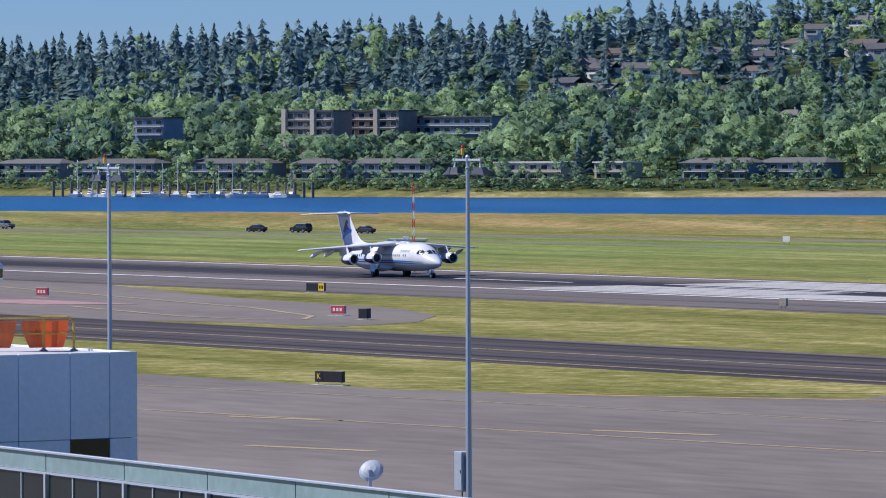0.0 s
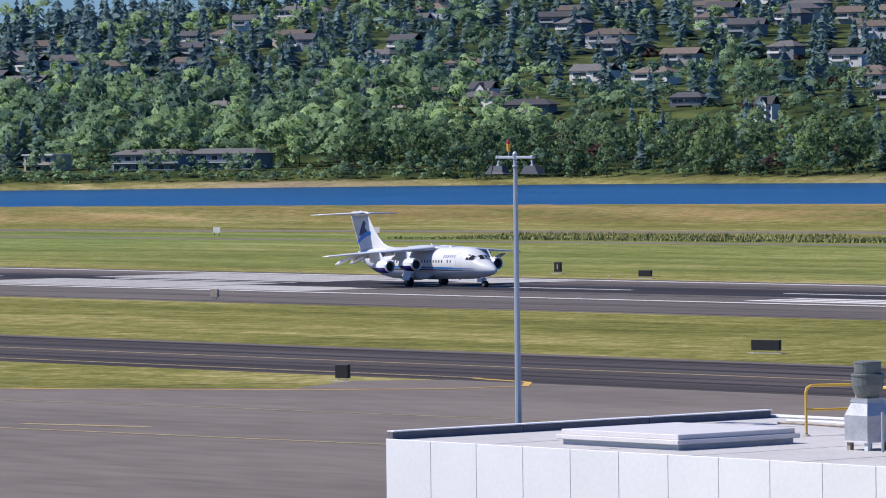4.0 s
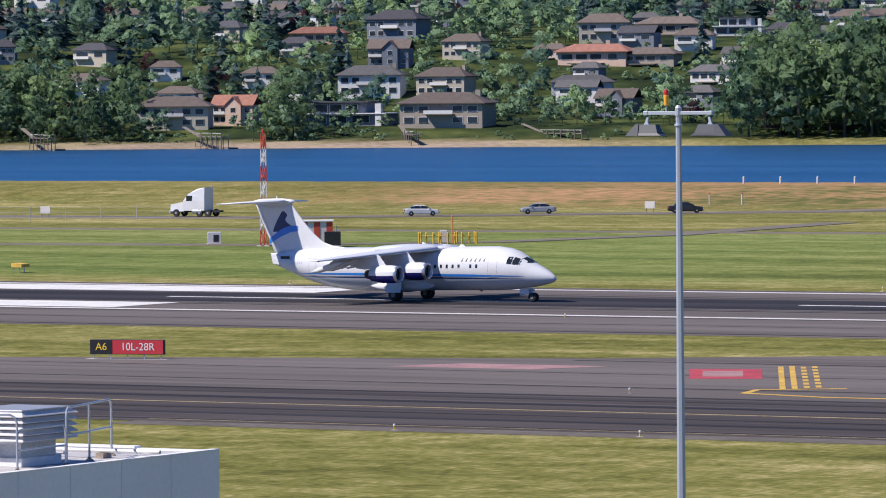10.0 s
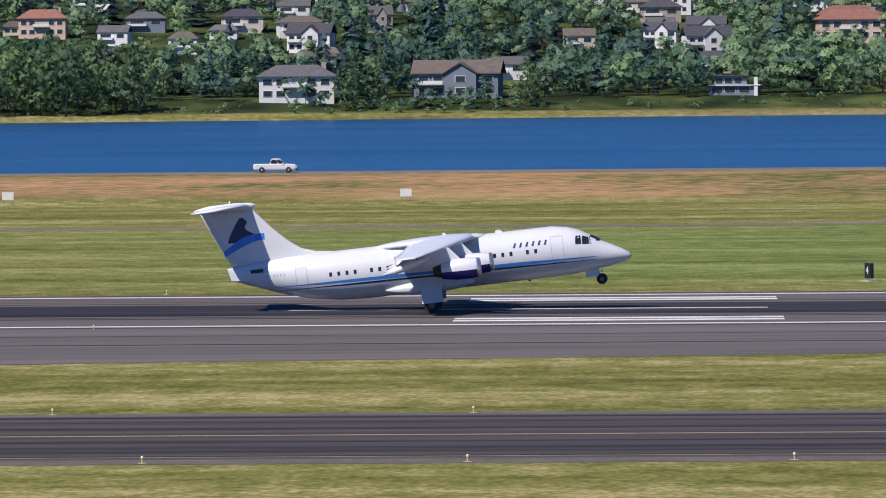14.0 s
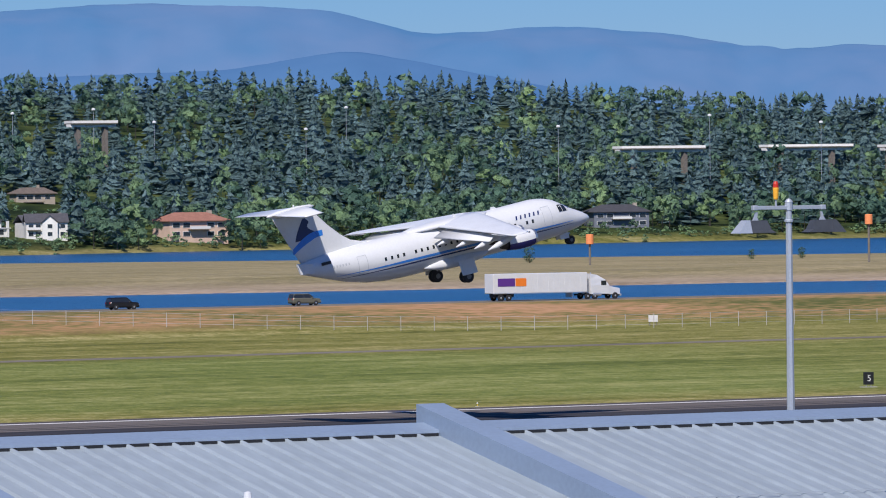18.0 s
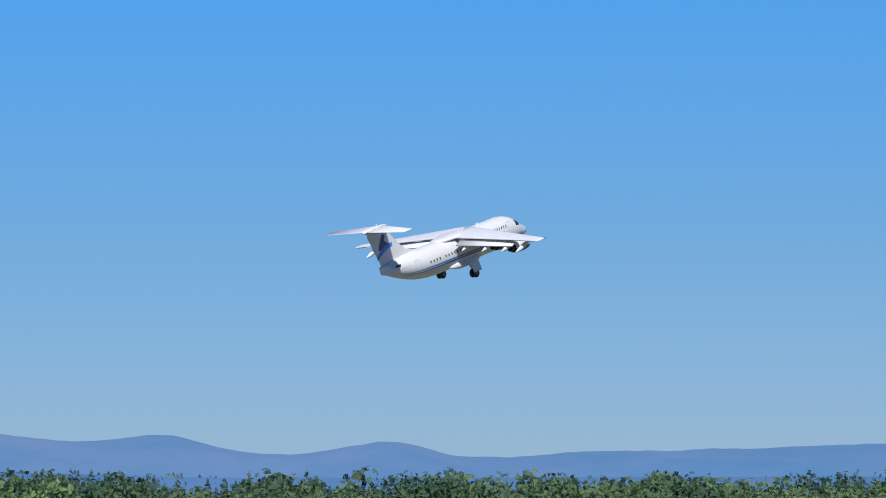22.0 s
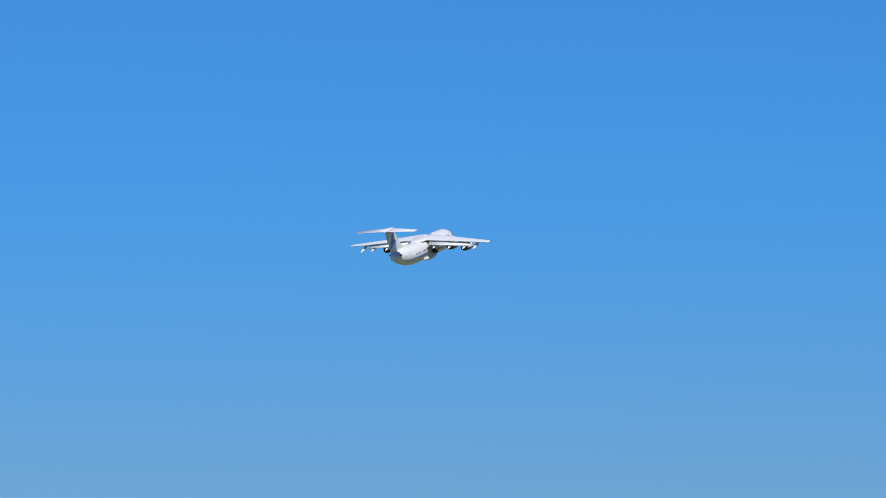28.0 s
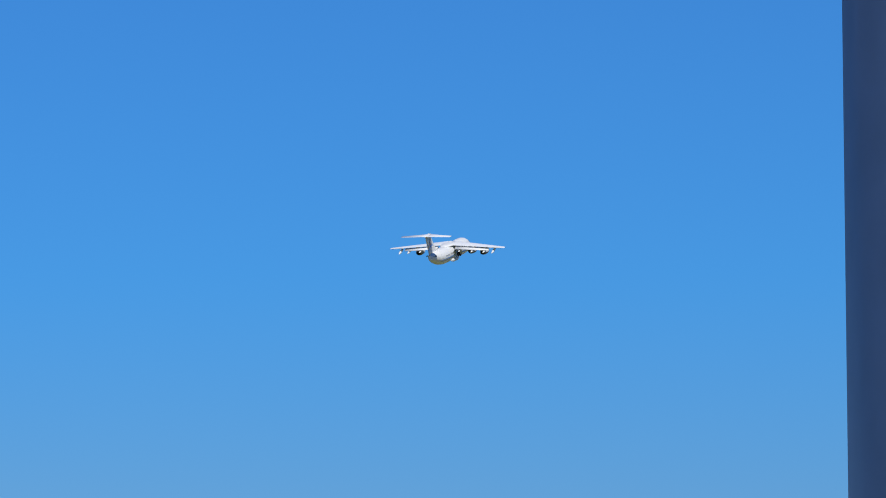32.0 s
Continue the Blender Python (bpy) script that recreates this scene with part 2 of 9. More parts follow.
def behind_shore(x, y):
    return np.hypot(x, y) - np.interp(np.degrees(np.arctan2(x, y)), SHORE_B, SHORE_D)


def bar_sand(x, y):
    """Height of the sand bar in the river over its bed, 0 away from it."""
    b, d = np.degrees(np.arctan2(x, y)), np.hypot(x, y)
    isle = 1075 / np.cos(np.radians(np.clip(b, 30, 70)))
    near = np.where(b < 36.9, np.interp(b, (16.5, 17.9, 19, 22.5, 26, 29.5, 33.4, 36.9), (1330, 1318, 1300, 1253, 1270, 1302, 1357, 1392)), isle)
    far = np.where(b < 36.9, np.interp(b, (16.5, 17.9, 19.4, 20.5, 22, 24, 30, 36.9), (1332, 1330, 1425, 1560, 1680, 1780, 1760, 1800)), isle + 260)
    edge = np.minimum(d - near, far - d)
    side = smooth(16.5, 17.6, b) * (1 - smooth(64, 68, b))
    return side * (smooth(-12, 10, edge) * 5.5 + smooth(10, 90, edge) * 2.2)


def land(x, y):
    """Height of the ground."""
    x, y = np.asarray(x, float), np.asarray(y, float)
    b = np.degrees(np.arctan2(x, y))
    off = y - crest(x)
    levee = LEVEE_Z * smooth(-64, -12, off) - (LEVEE_Z + 8) * smooth(7, 36, off)
    s = behind_shore(x, y)
    rise = np.interp(b, RISE_B, RISE)
    hill = -8 + 6.8 * smooth(-25, 8, s) + 4.0 * smooth(8, 40, s) + rise * (0.25 * smooth(40, 260, s) + 0.75 * smooth(120, 1150, s))
    hill = hill + 5 * np.sin(x * 0.008 + 1) * np.sin(y * 0.011) * smooth(150, 500, s)
    river = np.maximum(-8 + bar_sand(x, y), -8)
    return np.where(y > 480, np.where(off < 36, levee, np.where(s > -40, hill, river)), 0.0)


def mesh_of(name, co, faces, corners):
    """A mesh from arrays: points, and faces of equal corners."""
    me = bpy.data.meshes.new(name)
    co, f = np.asarray(co, np.float32), np.asarray(faces, np.int32)
    me.vertices.add(len(co)), me.loops.add(f.size), me.polygons.add(len(f))
    me.vertices.foreach_set("co", co.ravel())
    me.loops.foreach_set("vertex_index", f.ravel())
    me.polygons.foreach_set("loop_start", np.arange(0, f.size, corners, dtype=np.int32))
    me.update(calc_edges=True)
    return me


def ground_material():
    m = bpy.data.materials.new("ground_cover")
    m.use_nodes = True
    n, l = m.node_tree.nodes, m.node_tree.links
    b = n["Principled BSDF"]
    b.inputs["Roughness"].default_value = 0.95
    b.inputs["Specular IOR Level"].default_value = 0.1
    g = n.new("ShaderNodeNewGeometry")

    def tex(scale, stretch, detail=4):
        mp, t = n.new("ShaderNodeMapping"), n.new("ShaderNodeTexNoise")
        mp.inputs["Scale"].default_value = stretch
        t.inputs["Scale"].default_value, t.inputs["Detail"].default_value = scale, detail
        l.new(g.outputs["Position"], mp.inputs["Vector"]), l.new(mp.outputs["Vector"], t.inputs["Vector"])
        return t.outputs["Fac"]

    def ramp(fac, *stops):
        r = n.new("ShaderNodeValToRGB")
        r.color_ramp.elements[0].position, r.color_ramp.elements[0].color = stops[0][0], (*stops[0][1], 1)
        r.color_ramp.elements[1].position, r.color_ramp.elements[1].color = stops[-1][0], (*stops[-1][1], 1)
        for p, c in stops[1:-1]:
            r.color_ramp.elements.new(p).color = (*c, 1)
        l.new(fac, r.inputs["Fac"])
        return r.outputs["Color"]

    def mix(fac, a, c):
        x = n.new("ShaderNodeMix")
        x.data_type = "RGBA"
        l.new(fac, x.inputs["Factor"]), l.new(a, x.inputs["A"]), l.new(c, x.inputs["B"])
        return x.outputs["Result"]

    def attr(name):
        a = n.new("ShaderNodeAttribute")
        a.attribute_name = name
        return a.outputs["Fac"]

    def plus(a, k, c, q):
        x, y = n.new("ShaderNodeMath"), n.new("ShaderNodeMath")
        x.operation, y.operation = "MULTIPLY", "MULTIPLY_ADD"
        x.inputs[1].default_value, y.inputs[1].default_value = k, q
        l.new(a, x.inputs[0]), l.new(c, y.inputs[0]), l.new(x.outputs[0], y.inputs[2])
        return y.outputs[0]

    mow = plus(tex(0.05, (0.035, 1, 1)), 0.17, tex(0.1, (0.22, 1, 1), 5), 0.25)
    tufts = plus(tex(0.5, (0.75, 0.6, 1), 6), 0.5, tex(2.4, (1, 0.5, 1), 4), 0.5)
    mow = plus(mow, 1.0, plus(tufts, 0.92, tex(0.21, (0.06, 1, 1), 3), 0.08), 0.58)
    grass = ramp(mow, (0.41, (0.08, 0.083, 0.018)), (0.48, (0.15, 0.15, 0.034)), (0.535, (0.225, 0.207, 0.066)), (0.6, (0.38, 0.325, 0.145)))
    lush = ramp(mow, (0.4, (0.07, 0.1, 0.022)), (0.5, (0.145, 0.185, 0.046)), (0.6, (0.26, 0.28, 0.1)))
    dry = ramp(plus(tex(0.045, (0.45, 1, 1)), 0.5, tex(0.7, (0.6, 1, 1), 6), 0.5), (0.4, (0.09, 0.1, 0.028)), (0.47, (0.2, 0.16, 0.06)), (0.54, (0.33, 0.2, 0.095)), (0.63, (0.44, 0.25, 0.14)))
    scrub = ramp(tex(0.05, (1, 1, 1), 8), (0.36, (0.012, 0.022, 0.009)), (0.5, (0.03, 0.046, 0.014)), (0.66, (0.085, 0.105, 0.032)))
    sand = ramp(plus(tex(0.06, (0.4, 1, 1)), 0.5, tex(0.8, (0.5, 1, 1), 6), 0.5), (0.36, (0.215, 0.16, 0.12)), (0.6, (0.4, 0.31, 0.245)))
    c = mix(attr("lush"), grass, lush)
    c = mix(attr("dry"), c, dry)
    c = mix(attr("scrub"), c, scrub)
    c = mix(attr("sand"), c, sand)
    l.new(c, b.inputs["Base Color"])
    bp = n.new("ShaderNodeBump")
    bp.inputs["Strength"].default_value, bp.inputs["Distance"].default_value = 0.7, 0.25
    l.new(tex(1.6, (0.6, 1, 1), 5), bp.inputs["Height"]), l.new(bp.outputs["Normal"], b.inputs["Normal"])
    return m


def ground_sheet():
    az = np.radians(np.concatenate((np.arange(-180, -72, 6), np.arange(-72, 80, 0.36), np.arange(80, 181, 5))))
    d = np.concatenate((np.arange(2, 480, 40), np.arange(480, 1100, 5.0), np.arange(1100, 1640, 9), np.arange(1640, 2200, 8), np.arange(2200, 3300, 16), np.arange(3300, 4700, 60)))
    a, r = np.meshgrid(az, d)
    x, y = r * np.sin(a), r * np.cos(a)
    z = land(x, y)
    i = np.arange(x.size).reshape(x.shape)
    f = np.stack((i[:-1, :-1], i[1:, :-1], i[1:, 1:], i[:-1, 1:]), -1).reshape(-1, 4)
    me = mesh_of("ground", np.stack((x, y, z), -1).reshape(-1, 3), f, 4)
    s = behind_shore(x, y)
    off = y - crest(x)
    b = np.degrees(a)
    wav = np.sin(x * 0.013) * 0.5 + np.sin(x * 0.041 + 1.3) * 0.3
    marks = {
        "lush": smooth(445, 470, y) * (1 - smooth(588, 612, y)) * np.clip(0.75 + 0.5 * wav, 0, 1),
        "dry": smooth(-58, -38, off + 8 * wav) * (1 - 0.72 * smooth(0.1, 0.6, np.sin(x * 0.0105 + 1.2) + 0.3 * wav) * (x < -330)) * (1 - 0.55 * smooth(380, 520, -x)) * (off < 40),
        "sand": np.maximum((bar_sand(x, y) > 0.1) * (1 - 0.55 * smooth(4.5, 7.2, bar_sand(x, y))), smooth(-40, -24, s) * (1 - smooth(2, 13, s)) * np.clip(0.55 + 0.6 * np.sin(b * 0.55 + 0.4), 0.12, 0.9) * (1 - 0.75 * smooth(-25, -23, b)) * (0.15 + 0.85 * smooth(-54, -52.5, b))),
        "scrub": np.maximum(smooth(4, 16, s), 0.8 * smooth(-25, -23, b) * (1 - smooth(-13, -11, b)) * smooth(-40, -30, s)),
    }
    for k, v in marks.items():
        me.attributes.new(k, "FLOAT", "POINT").data.foreach_set("value", v.ravel().astype(np.float32))
    me.materials.append(M_GROUND)
    me.polygons.foreach_set("use_smooth", np.ones(len(me.polygons), bool))
    return tagged(new("ground", me), kind="structure", label="mown airfield grass, dry levee, sand and hillside ground", category="ground")


def water_material():
    m = bpy.data.materials.new("river_water")
    m.use_nodes = True
    n, l = m.node_tree.nodes, m.node_tree.links
    b = n["Principled BSDF"]
    b.inputs["Roughness"].default_value = 0.28
    b.inputs["Specular IOR Level"].default_value = 0.35
    g, mp, t, t2, bp, r = (n.new("ShaderNode" + k) for k in ("NewGeometry", "Mapping", "TexNoise", "TexNoise", "Bump", "ValToRGB"))
    mp.inputs["Scale"].default_value = (0.35, 1, 1)
    t.inputs["Scale"].default_value, t.inputs["Detail"].default_value = 0.35, 5
    t2.inputs["Scale"].default_value, t2.inputs["Detail"].default_value = 0.02, 5
    l.new(g.outputs["Position"], mp.inputs["Vector"])
    l.new(mp.outputs["Vector"], t.inputs["Vector"]), l.new(mp.outputs["Vector"], t2.inputs["Vector"])
    r.color_ramp.elements[0].position, r.color_ramp.elements[1].position = 0.35, 0.65
    r.color_ramp.elements[0].color, r.color_ramp.elements[1].color = (0.008, 0.05, 0.12, 1), (0.018, 0.075, 0.165, 1)
    l.new(t2.outputs["Fac"], r.inputs["Fac"]), l.new(r.outputs["Color"], b.inputs["Base Color"])
    bp.inputs["Strength"].default_value, bp.inputs["Distance"].default_value = 1.0, 1.4
    l.new(t.outputs["Fac"], bp.inputs["Height"]), l.new(bp.outputs["Normal"], b.inputs["Normal"])
    return m


M_GROUND, M_WATER = ground_material(), water_material()
M_RUNWAY = material("runway_asphalt", (0.13, 0.114, 0.106), 0.9, vary=0.34, scale=0.09, fine=0.7, stretch=(0.04, 1, 1), world_space=True)
M_TYRE = material("rubber_stained_asphalt", (0.036, 0.034, 0.037), 0.85, vary=0.6, scale=0.16, fine=0.9, stretch=(0.02, 1, 1), world_space=True)
M_TAXI = material("taxiway_asphalt", (0.071, 0.061, 0.058), 0.9, vary=0.5, scale=0.13, fine=0.8, stretch=(0.035, 1, 1), world_space=True)
M_APRON = material("apron_asphalt", (0.165, 0.144, 0.128), 0.9, vary=0.2, scale=0.05, fine=0.5, stretch=(0.3, 1, 1), world_space=True)
M_SHOULDER = material("paved_shoulder", (0.13, 0.115, 0.1), 0.95, vary=0.25, scale=0.2, fine=1.5, world_space=True)
M_ROAD = material("road_asphalt", (0.17, 0.15, 0.125), 0.9, vary=0.2, scale=0.05, fine=1.0, world_space=True)
M_LINE_W = material("white_marking_paint", (0.66, 0.65, 0.62), 0.7, vary=0.2, scale=0.4, fine=3, world_space=True)
M_LINE_WORN = material("worn_white_paint", (0.38, 0.37, 0.35), 0.8, vary=0.3, scale=0.3, fine=2, world_space=True)
M_LINE_Y = material("yellow_marking_paint", (0.56, 0.35, 0.06), 0.7, vary=0.3, scale=0.5, fine=3, world_space=True)
M_LINE_DIM = material("worn_yellow_paint", (0.33, 0.26, 0.13), 0.8, vary=0.3, scale=0.5, fine=3, world_space=True)
M_LINE_R = material("red_marking_paint", (0.4, 0.05, 0.06), 0.7, vary=0.25, scale=0.5, fine=3, world_space=True)
M_LINE_P = material("faded_pink_paint", (0.33, 0.19, 0.175), 0.7, vary=0.25, scale=0.5, fine=3, world_space=True)
for m in (M_RUNWAY, M_TYRE, M_TAXI, M_APRON, M_SHOULDER, M_ROAD):
    m.node_tree.nodes["Principled BSDF"].inputs["Specular IOR Level"].default_value = 0.12
ground_sheet()


def slab(name, pts, z, mat, thick=0.25, parent=None, label=""):
    """A flat sheet with an edge, from its outline."""
    return part(name, prism(pts, z - thick, z), mat, parent, label)


def paved(name, pts, z, mat, label, category):
    return tagged(slab(name, pts, z, mat), label, category, kind="structure")


tagged(slab("water", [(-4400, 640), (4400, 640), (4400, 4500), (-4400, 4500)], WATER, M_WATER, 0.2), kind="structure", label="deep blue rippled river", category="river")
runway = paved("runway", [(-2500, 367.5), (1500, 367.5), (1500, 443), (-2500, 443)], 0.05, M_RUNWAY, "grey asphalt runway with white edge stripes", "runway")
tyre_marks = slab("tyre_marks", [(-1200, 408), (900, 408), (900, 425), (-1200, 425)], 0.056, M_TYRE, 0.01, runway, "dark rubber tyre marks")
exit_way = paved("taxiway_1", [(-300, 297), (-262, 312), (-222, 325), (-188, 335.5), (-160, 351), (-137, 368), (160, 368), (120, 362), (13, 355), (-37, 349), (-89, 335), (-107, 326.6), (-120, 320), (-130, 312), (-137, 303), (-120, 297)], 0.044, M_RUNWAY, "grey asphalt taxiway leading off the runway", "taxiway")
taxi = paved("taxiway_2", [(-2500, 267), (1500, 267), (1500, 298.3), (-2500, 298.3)], 0.038, M_TAXI, "dark asphalt taxiway with a worn centreline", "taxiway")
apron = paved("apron", [(-2500, 0), (-178, 0), (-178, 240), (-185, 262), (-200, 268), (-322, 268), (-330, 267), (-335, 262), (-329, 252), (-345, 241), (-362, 233.5), (-420, 232.6), (-2500, 232)], 0.032, M_APRON, "brown-grey asphalt apron with faint yellow lines", "apron")
paved("taxiway_3", [(-1400, 297), (-515, 297), (-505, 303), (-483, 305), (-489, 318), (-505, 331), (-528, 341), (-580, 350), (-640, 368), (-1400, 368)], 0.026, M_APRON, "grey asphalt crossing taxiway", "taxiway")
for y0, y1 in ((264.2, 267), (298.3, 300.6)):
    slab("shoulder", [(-330 if y0 < 280 else -480, y0), (1200, y0), (1200, y1), (-480 if y0 > 280 else -178, y1)] if y0 > 280 else [(-178, y0), (1200, y0), (1200, y1), (-178, y1)], 0.035, M_SHOULDER, 0.2, taxi)


def mark(name, x0, x1, y0, y1, mat=None, parent=None, z=0.062):
    return slab(name, [(x0, y0), (x1, y0), (x1, y1), (x0, y1)], z, mat or M_LINE_W, 0.01, parent or runway)


def stroke(name, pts, w, mat, parent, z=0.062):
    """A painted line of width w along points."""
    pts = [Vector(p) for p in pts]
    a, b = [], []
    for i, p in enumerate(pts):
        d = (pts[min(i + 1, len(pts) - 1)] - pts[max(i - 1, 0)]).normalized()
        q = Vector((-d.y, d.x)) * w / 2
        a.append(p + q), b.append(p - q)
    bm = bmesh.new()
    va, vb = [bm.verts.new((p.x, p.y, z)) for p in a], [bm.verts.new((p.x, p.y, z)) for p in b]
    for i in range(len(a) - 1):
        bm.faces.new((va[i], vb[i], vb[i + 1], va[i + 1]))
    return part(name, bm, mat, parent)


for y in (393.7, 438.9):
    mark("edge_stripe", -1300, 1200, y - 0.55, y + 0.55)
for x in range(-640, 700, 61):
    mark("centreline_dash", x, x + 36, 415.9, 416.7, z=0.066)
for k in range(6):  # threshold bars
    mark("threshold_bar", -588, -542, 396.2 + k * 3.0, 398.7 + k * 3.0, M_LINE_WORN, z=0.066)
    mark("threshold_bar", -588, -542, 419.2 + k * 3.0, 421.7 + k * 3.0, M_LINE_WORN, z=0.066)
mark("threshold_patch", -541, -515, 396, 407, M_LINE_WORN), mark("threshold_patch", -541, -515, 426, 437, M_LINE_WORN)
for y0, y1 in ((395.8, 405.6), (427.2, 437)):
    mark("aiming_block", -310, -266, y0, y1)
for x0, bars in ((-443.5, 3), (-166, 2), (-16, 2), (133, 1)):
    for k in range(bars):
        mark("touchdown_bar", x0, x0 + 22.9, 398.2 + k * 3.1, 400.0 + k * 3.1)
        mark("touchdown_bar", x0, x0 + 22.9, 432.4 - k * 3.1, 434.2 - k * 3.1)
stroke("centreline", [(-1300, 283.2), (1200, 283.2)], 0.5, M_LINE_DIM, taxi, 0.05)
stroke("edge_line", [(-1300, 270.2), (-330, 270.2)], 0.5, M_LINE_DIM, taxi, 0.05)
stroke("edge_line", [(-178, 268.3), (1200, 268.3)], 0.3, M_LINE_DIM, taxi, 0.05)
stroke("hold_line", [(-116.5, 272), (-113.0, 297)], 0.8, M_LINE_DIM, taxi, 0.05)
stroke("lead_line", [(-330, 269.5), (-322, 268), (-317.5, 264), (-319, 258), (-326, 251), (-345, 240), (-352, 237)], 0.6, M_LINE_Y, apron, 0.05)
stroke("lead_line", [(-335, 258.5), (-342, 250.0)], 0.4, M_LINE_DIM, apron, 0.05)
stroke("lead_line", [(-700, 160), (-480, 186), (-330, 205), (-178, 221)], 0.5, M_LINE_DIM, apron, 0.05)
stroke("lead_line", [(-700, 196), (-500, 206), (-310, 232), (-240, 238)], 0.35, M_LINE_DIM, apron, 0.05)
for x, y in ((-298, 186), (-330, 204), (-372, 207), (-300, 213)):
    stroke("guide_mark", [(x - 5, y - 1.4), (x + 5, y + 1.4)], 0.9, M_LINE_DIM, apron, 0.05)
stroke("lead_line", [(-560, 318), (-520, 309), (-508, 310), (-504, 314), (-512, 320), (-540, 330), (-640, 352)], 0.7, M_LINE_DIM, exit_way, 0.06)
slab("sign_mark", [(-590, 318), (-566, 318), (-560, 327), (-584, 327)], 0.06, M_LINE_P, 0.01, exit_way, "faded pink pavement marking")
# tarred joints and rubber streaks along the pavements
for y, w in ((268.9, 0.7), (274.6, 1.4), (278.8, 0.6), (288.4, 1.7), (293.2, 0.5), (296.8, 0.9)):
    stroke("tar_line", [(-1300, y), (1200, y)], w, M_TYRE, taxi, 0.047)
for y, w in ((369.4, 0.7), (380.5, 0.35), (391.8, 0.5), (404.2, 0.8), (406.3, 0.5), (427.6, 0.8), (430.4, 0.4), (441.4, 0.6)):
    stroke("tar_line", [(-1300, y), (1200, y)], w, M_TYRE, runway, 0.059)
for y, w in ((305.5, 0.5), (319.0, 0.4), (333.0, 0.5)):
    stroke("tar_line", [(-260 + (y - 305) * 2.6, y), (-135 - (y - 305) * -0.6, y)], w, M_TYRE, exit_way, 0.05)
# runway-ahead box, hold stripes and round marking on the exit
slab("red_mark", [(-169.2, 315.5), (-164.9, 317.1), (-170.2, 327.2), (-174.6, 325.6)], 0.056, M_LINE_R, 0.01, exit_way, "red pavement marking with white inside")
slab("red_mark_inner", [(-169.6, 318.0), (-167.2, 318.9), (-170.3, 324.8), (-172.7, 323.9)], 0.062, M_LINE_P, 0.01, exit_way)
for k in range(4):
    x, y = -158.3 + k * 0.4, 307.0 + k * 0.8
    for d in range(1 if k < 2 else 7):
        u0, u1 = (0, 1) if k < 2 else (d / 7, d / 7 + 0.09)
        stroke("hold_stripe", [(x - 12.2 * u0, y + 23.4 * u0), (x - 12.2 * u1, y + 23.4 * u1)], 0.36, M_LINE_Y, exit_way, 0.06)
stroke("lead_line", [(-128, 303), (-140, 300.5), (-152, 300.3), (-158.5, 302.5), (-159.5, 306), (-155, 309)], 0.7, M_LINE_Y, exit_way, 0.06)
slab("pavement_mark", [(-195, 322), (-184, 322), (-181, 327), (-192, 327)], 0.056, M_LINE_P, 0.01, exit_way, "faded pink pavement marking")
stroke("lead_line", [(-131, 379), (-122, 381.5), (-117.5, 384.5), (-119, 388), (-126, 391)], 0.7, M_LINE_Y, runway, 0.066)
part("round_mark", moved(lathe(((0.01, 0.05), (3.0, 0.05), (3.0, 0.044), (0.01, 0.044)), 24), Matrix.Translation((-113.0, 284.4, 0.0)) @ Matrix.Diagonal((0.45, 0.95, 1, 1))), M_LINE_P, taxi, "faded pink round marking")
# roads by the levee
def ribbon(name, pts, w, mat, label, category, lift=0.12):
    """A road that lies on the land."""
    bm = bmesh.new()
    prev = None
    pts = [Vector(p) for p in pts]
    fine = [a.lerp(b, k / 8) for a, b in zip(pts, pts[1:]) for k in range(8)] + [pts[-1]]
    for i, p in enumerate(fine):
        d = (fine[min(i + 1, len(fine) - 1)] - fine[max(i - 1, 0)]).normalized()
        q = Vector((-d.y, d.x)) * w / 2
        z = float(land(p.x, p.y)) + lift
        row = [bm.verts.new((p.x + q.x * k, p.y + q.y * k, z - e)) for k, e in ((1.05, 0.5), (1, 0), (-1, 0), (-1.05, 0.5))]
        if prev:
            for k in range(3):
                bm.faces.new((prev[k], prev[k + 1], row[k + 1], row[k]))
        prev = row
    return tagged(part(name, bm, mat), label, category, kind="structure")


ROAD = [(-1500, 470), (-1120, 548), (-960, 575), (-680, 634), (-510, 642), (-410, 646), (-370, 674), (-345, 690), (-310, 716), (-280, 740), (-250, 750), (-200, 752), (0, 752), (300, 752), (560, 752), (1200, 752)]
ribbon("road", ROAD, 8.5, M_ROAD, "grey two-lane road along the levee", "road")
ribbon("perimeter_road", [(-1500, 500), (-900, 556), (-560, 578), (-430, 596), (-100, 606), (250, 606), (420, 612), (1100, 625)], 5.0, M_ROAD, "narrow asphalt perimeter road", "road", 0.06)


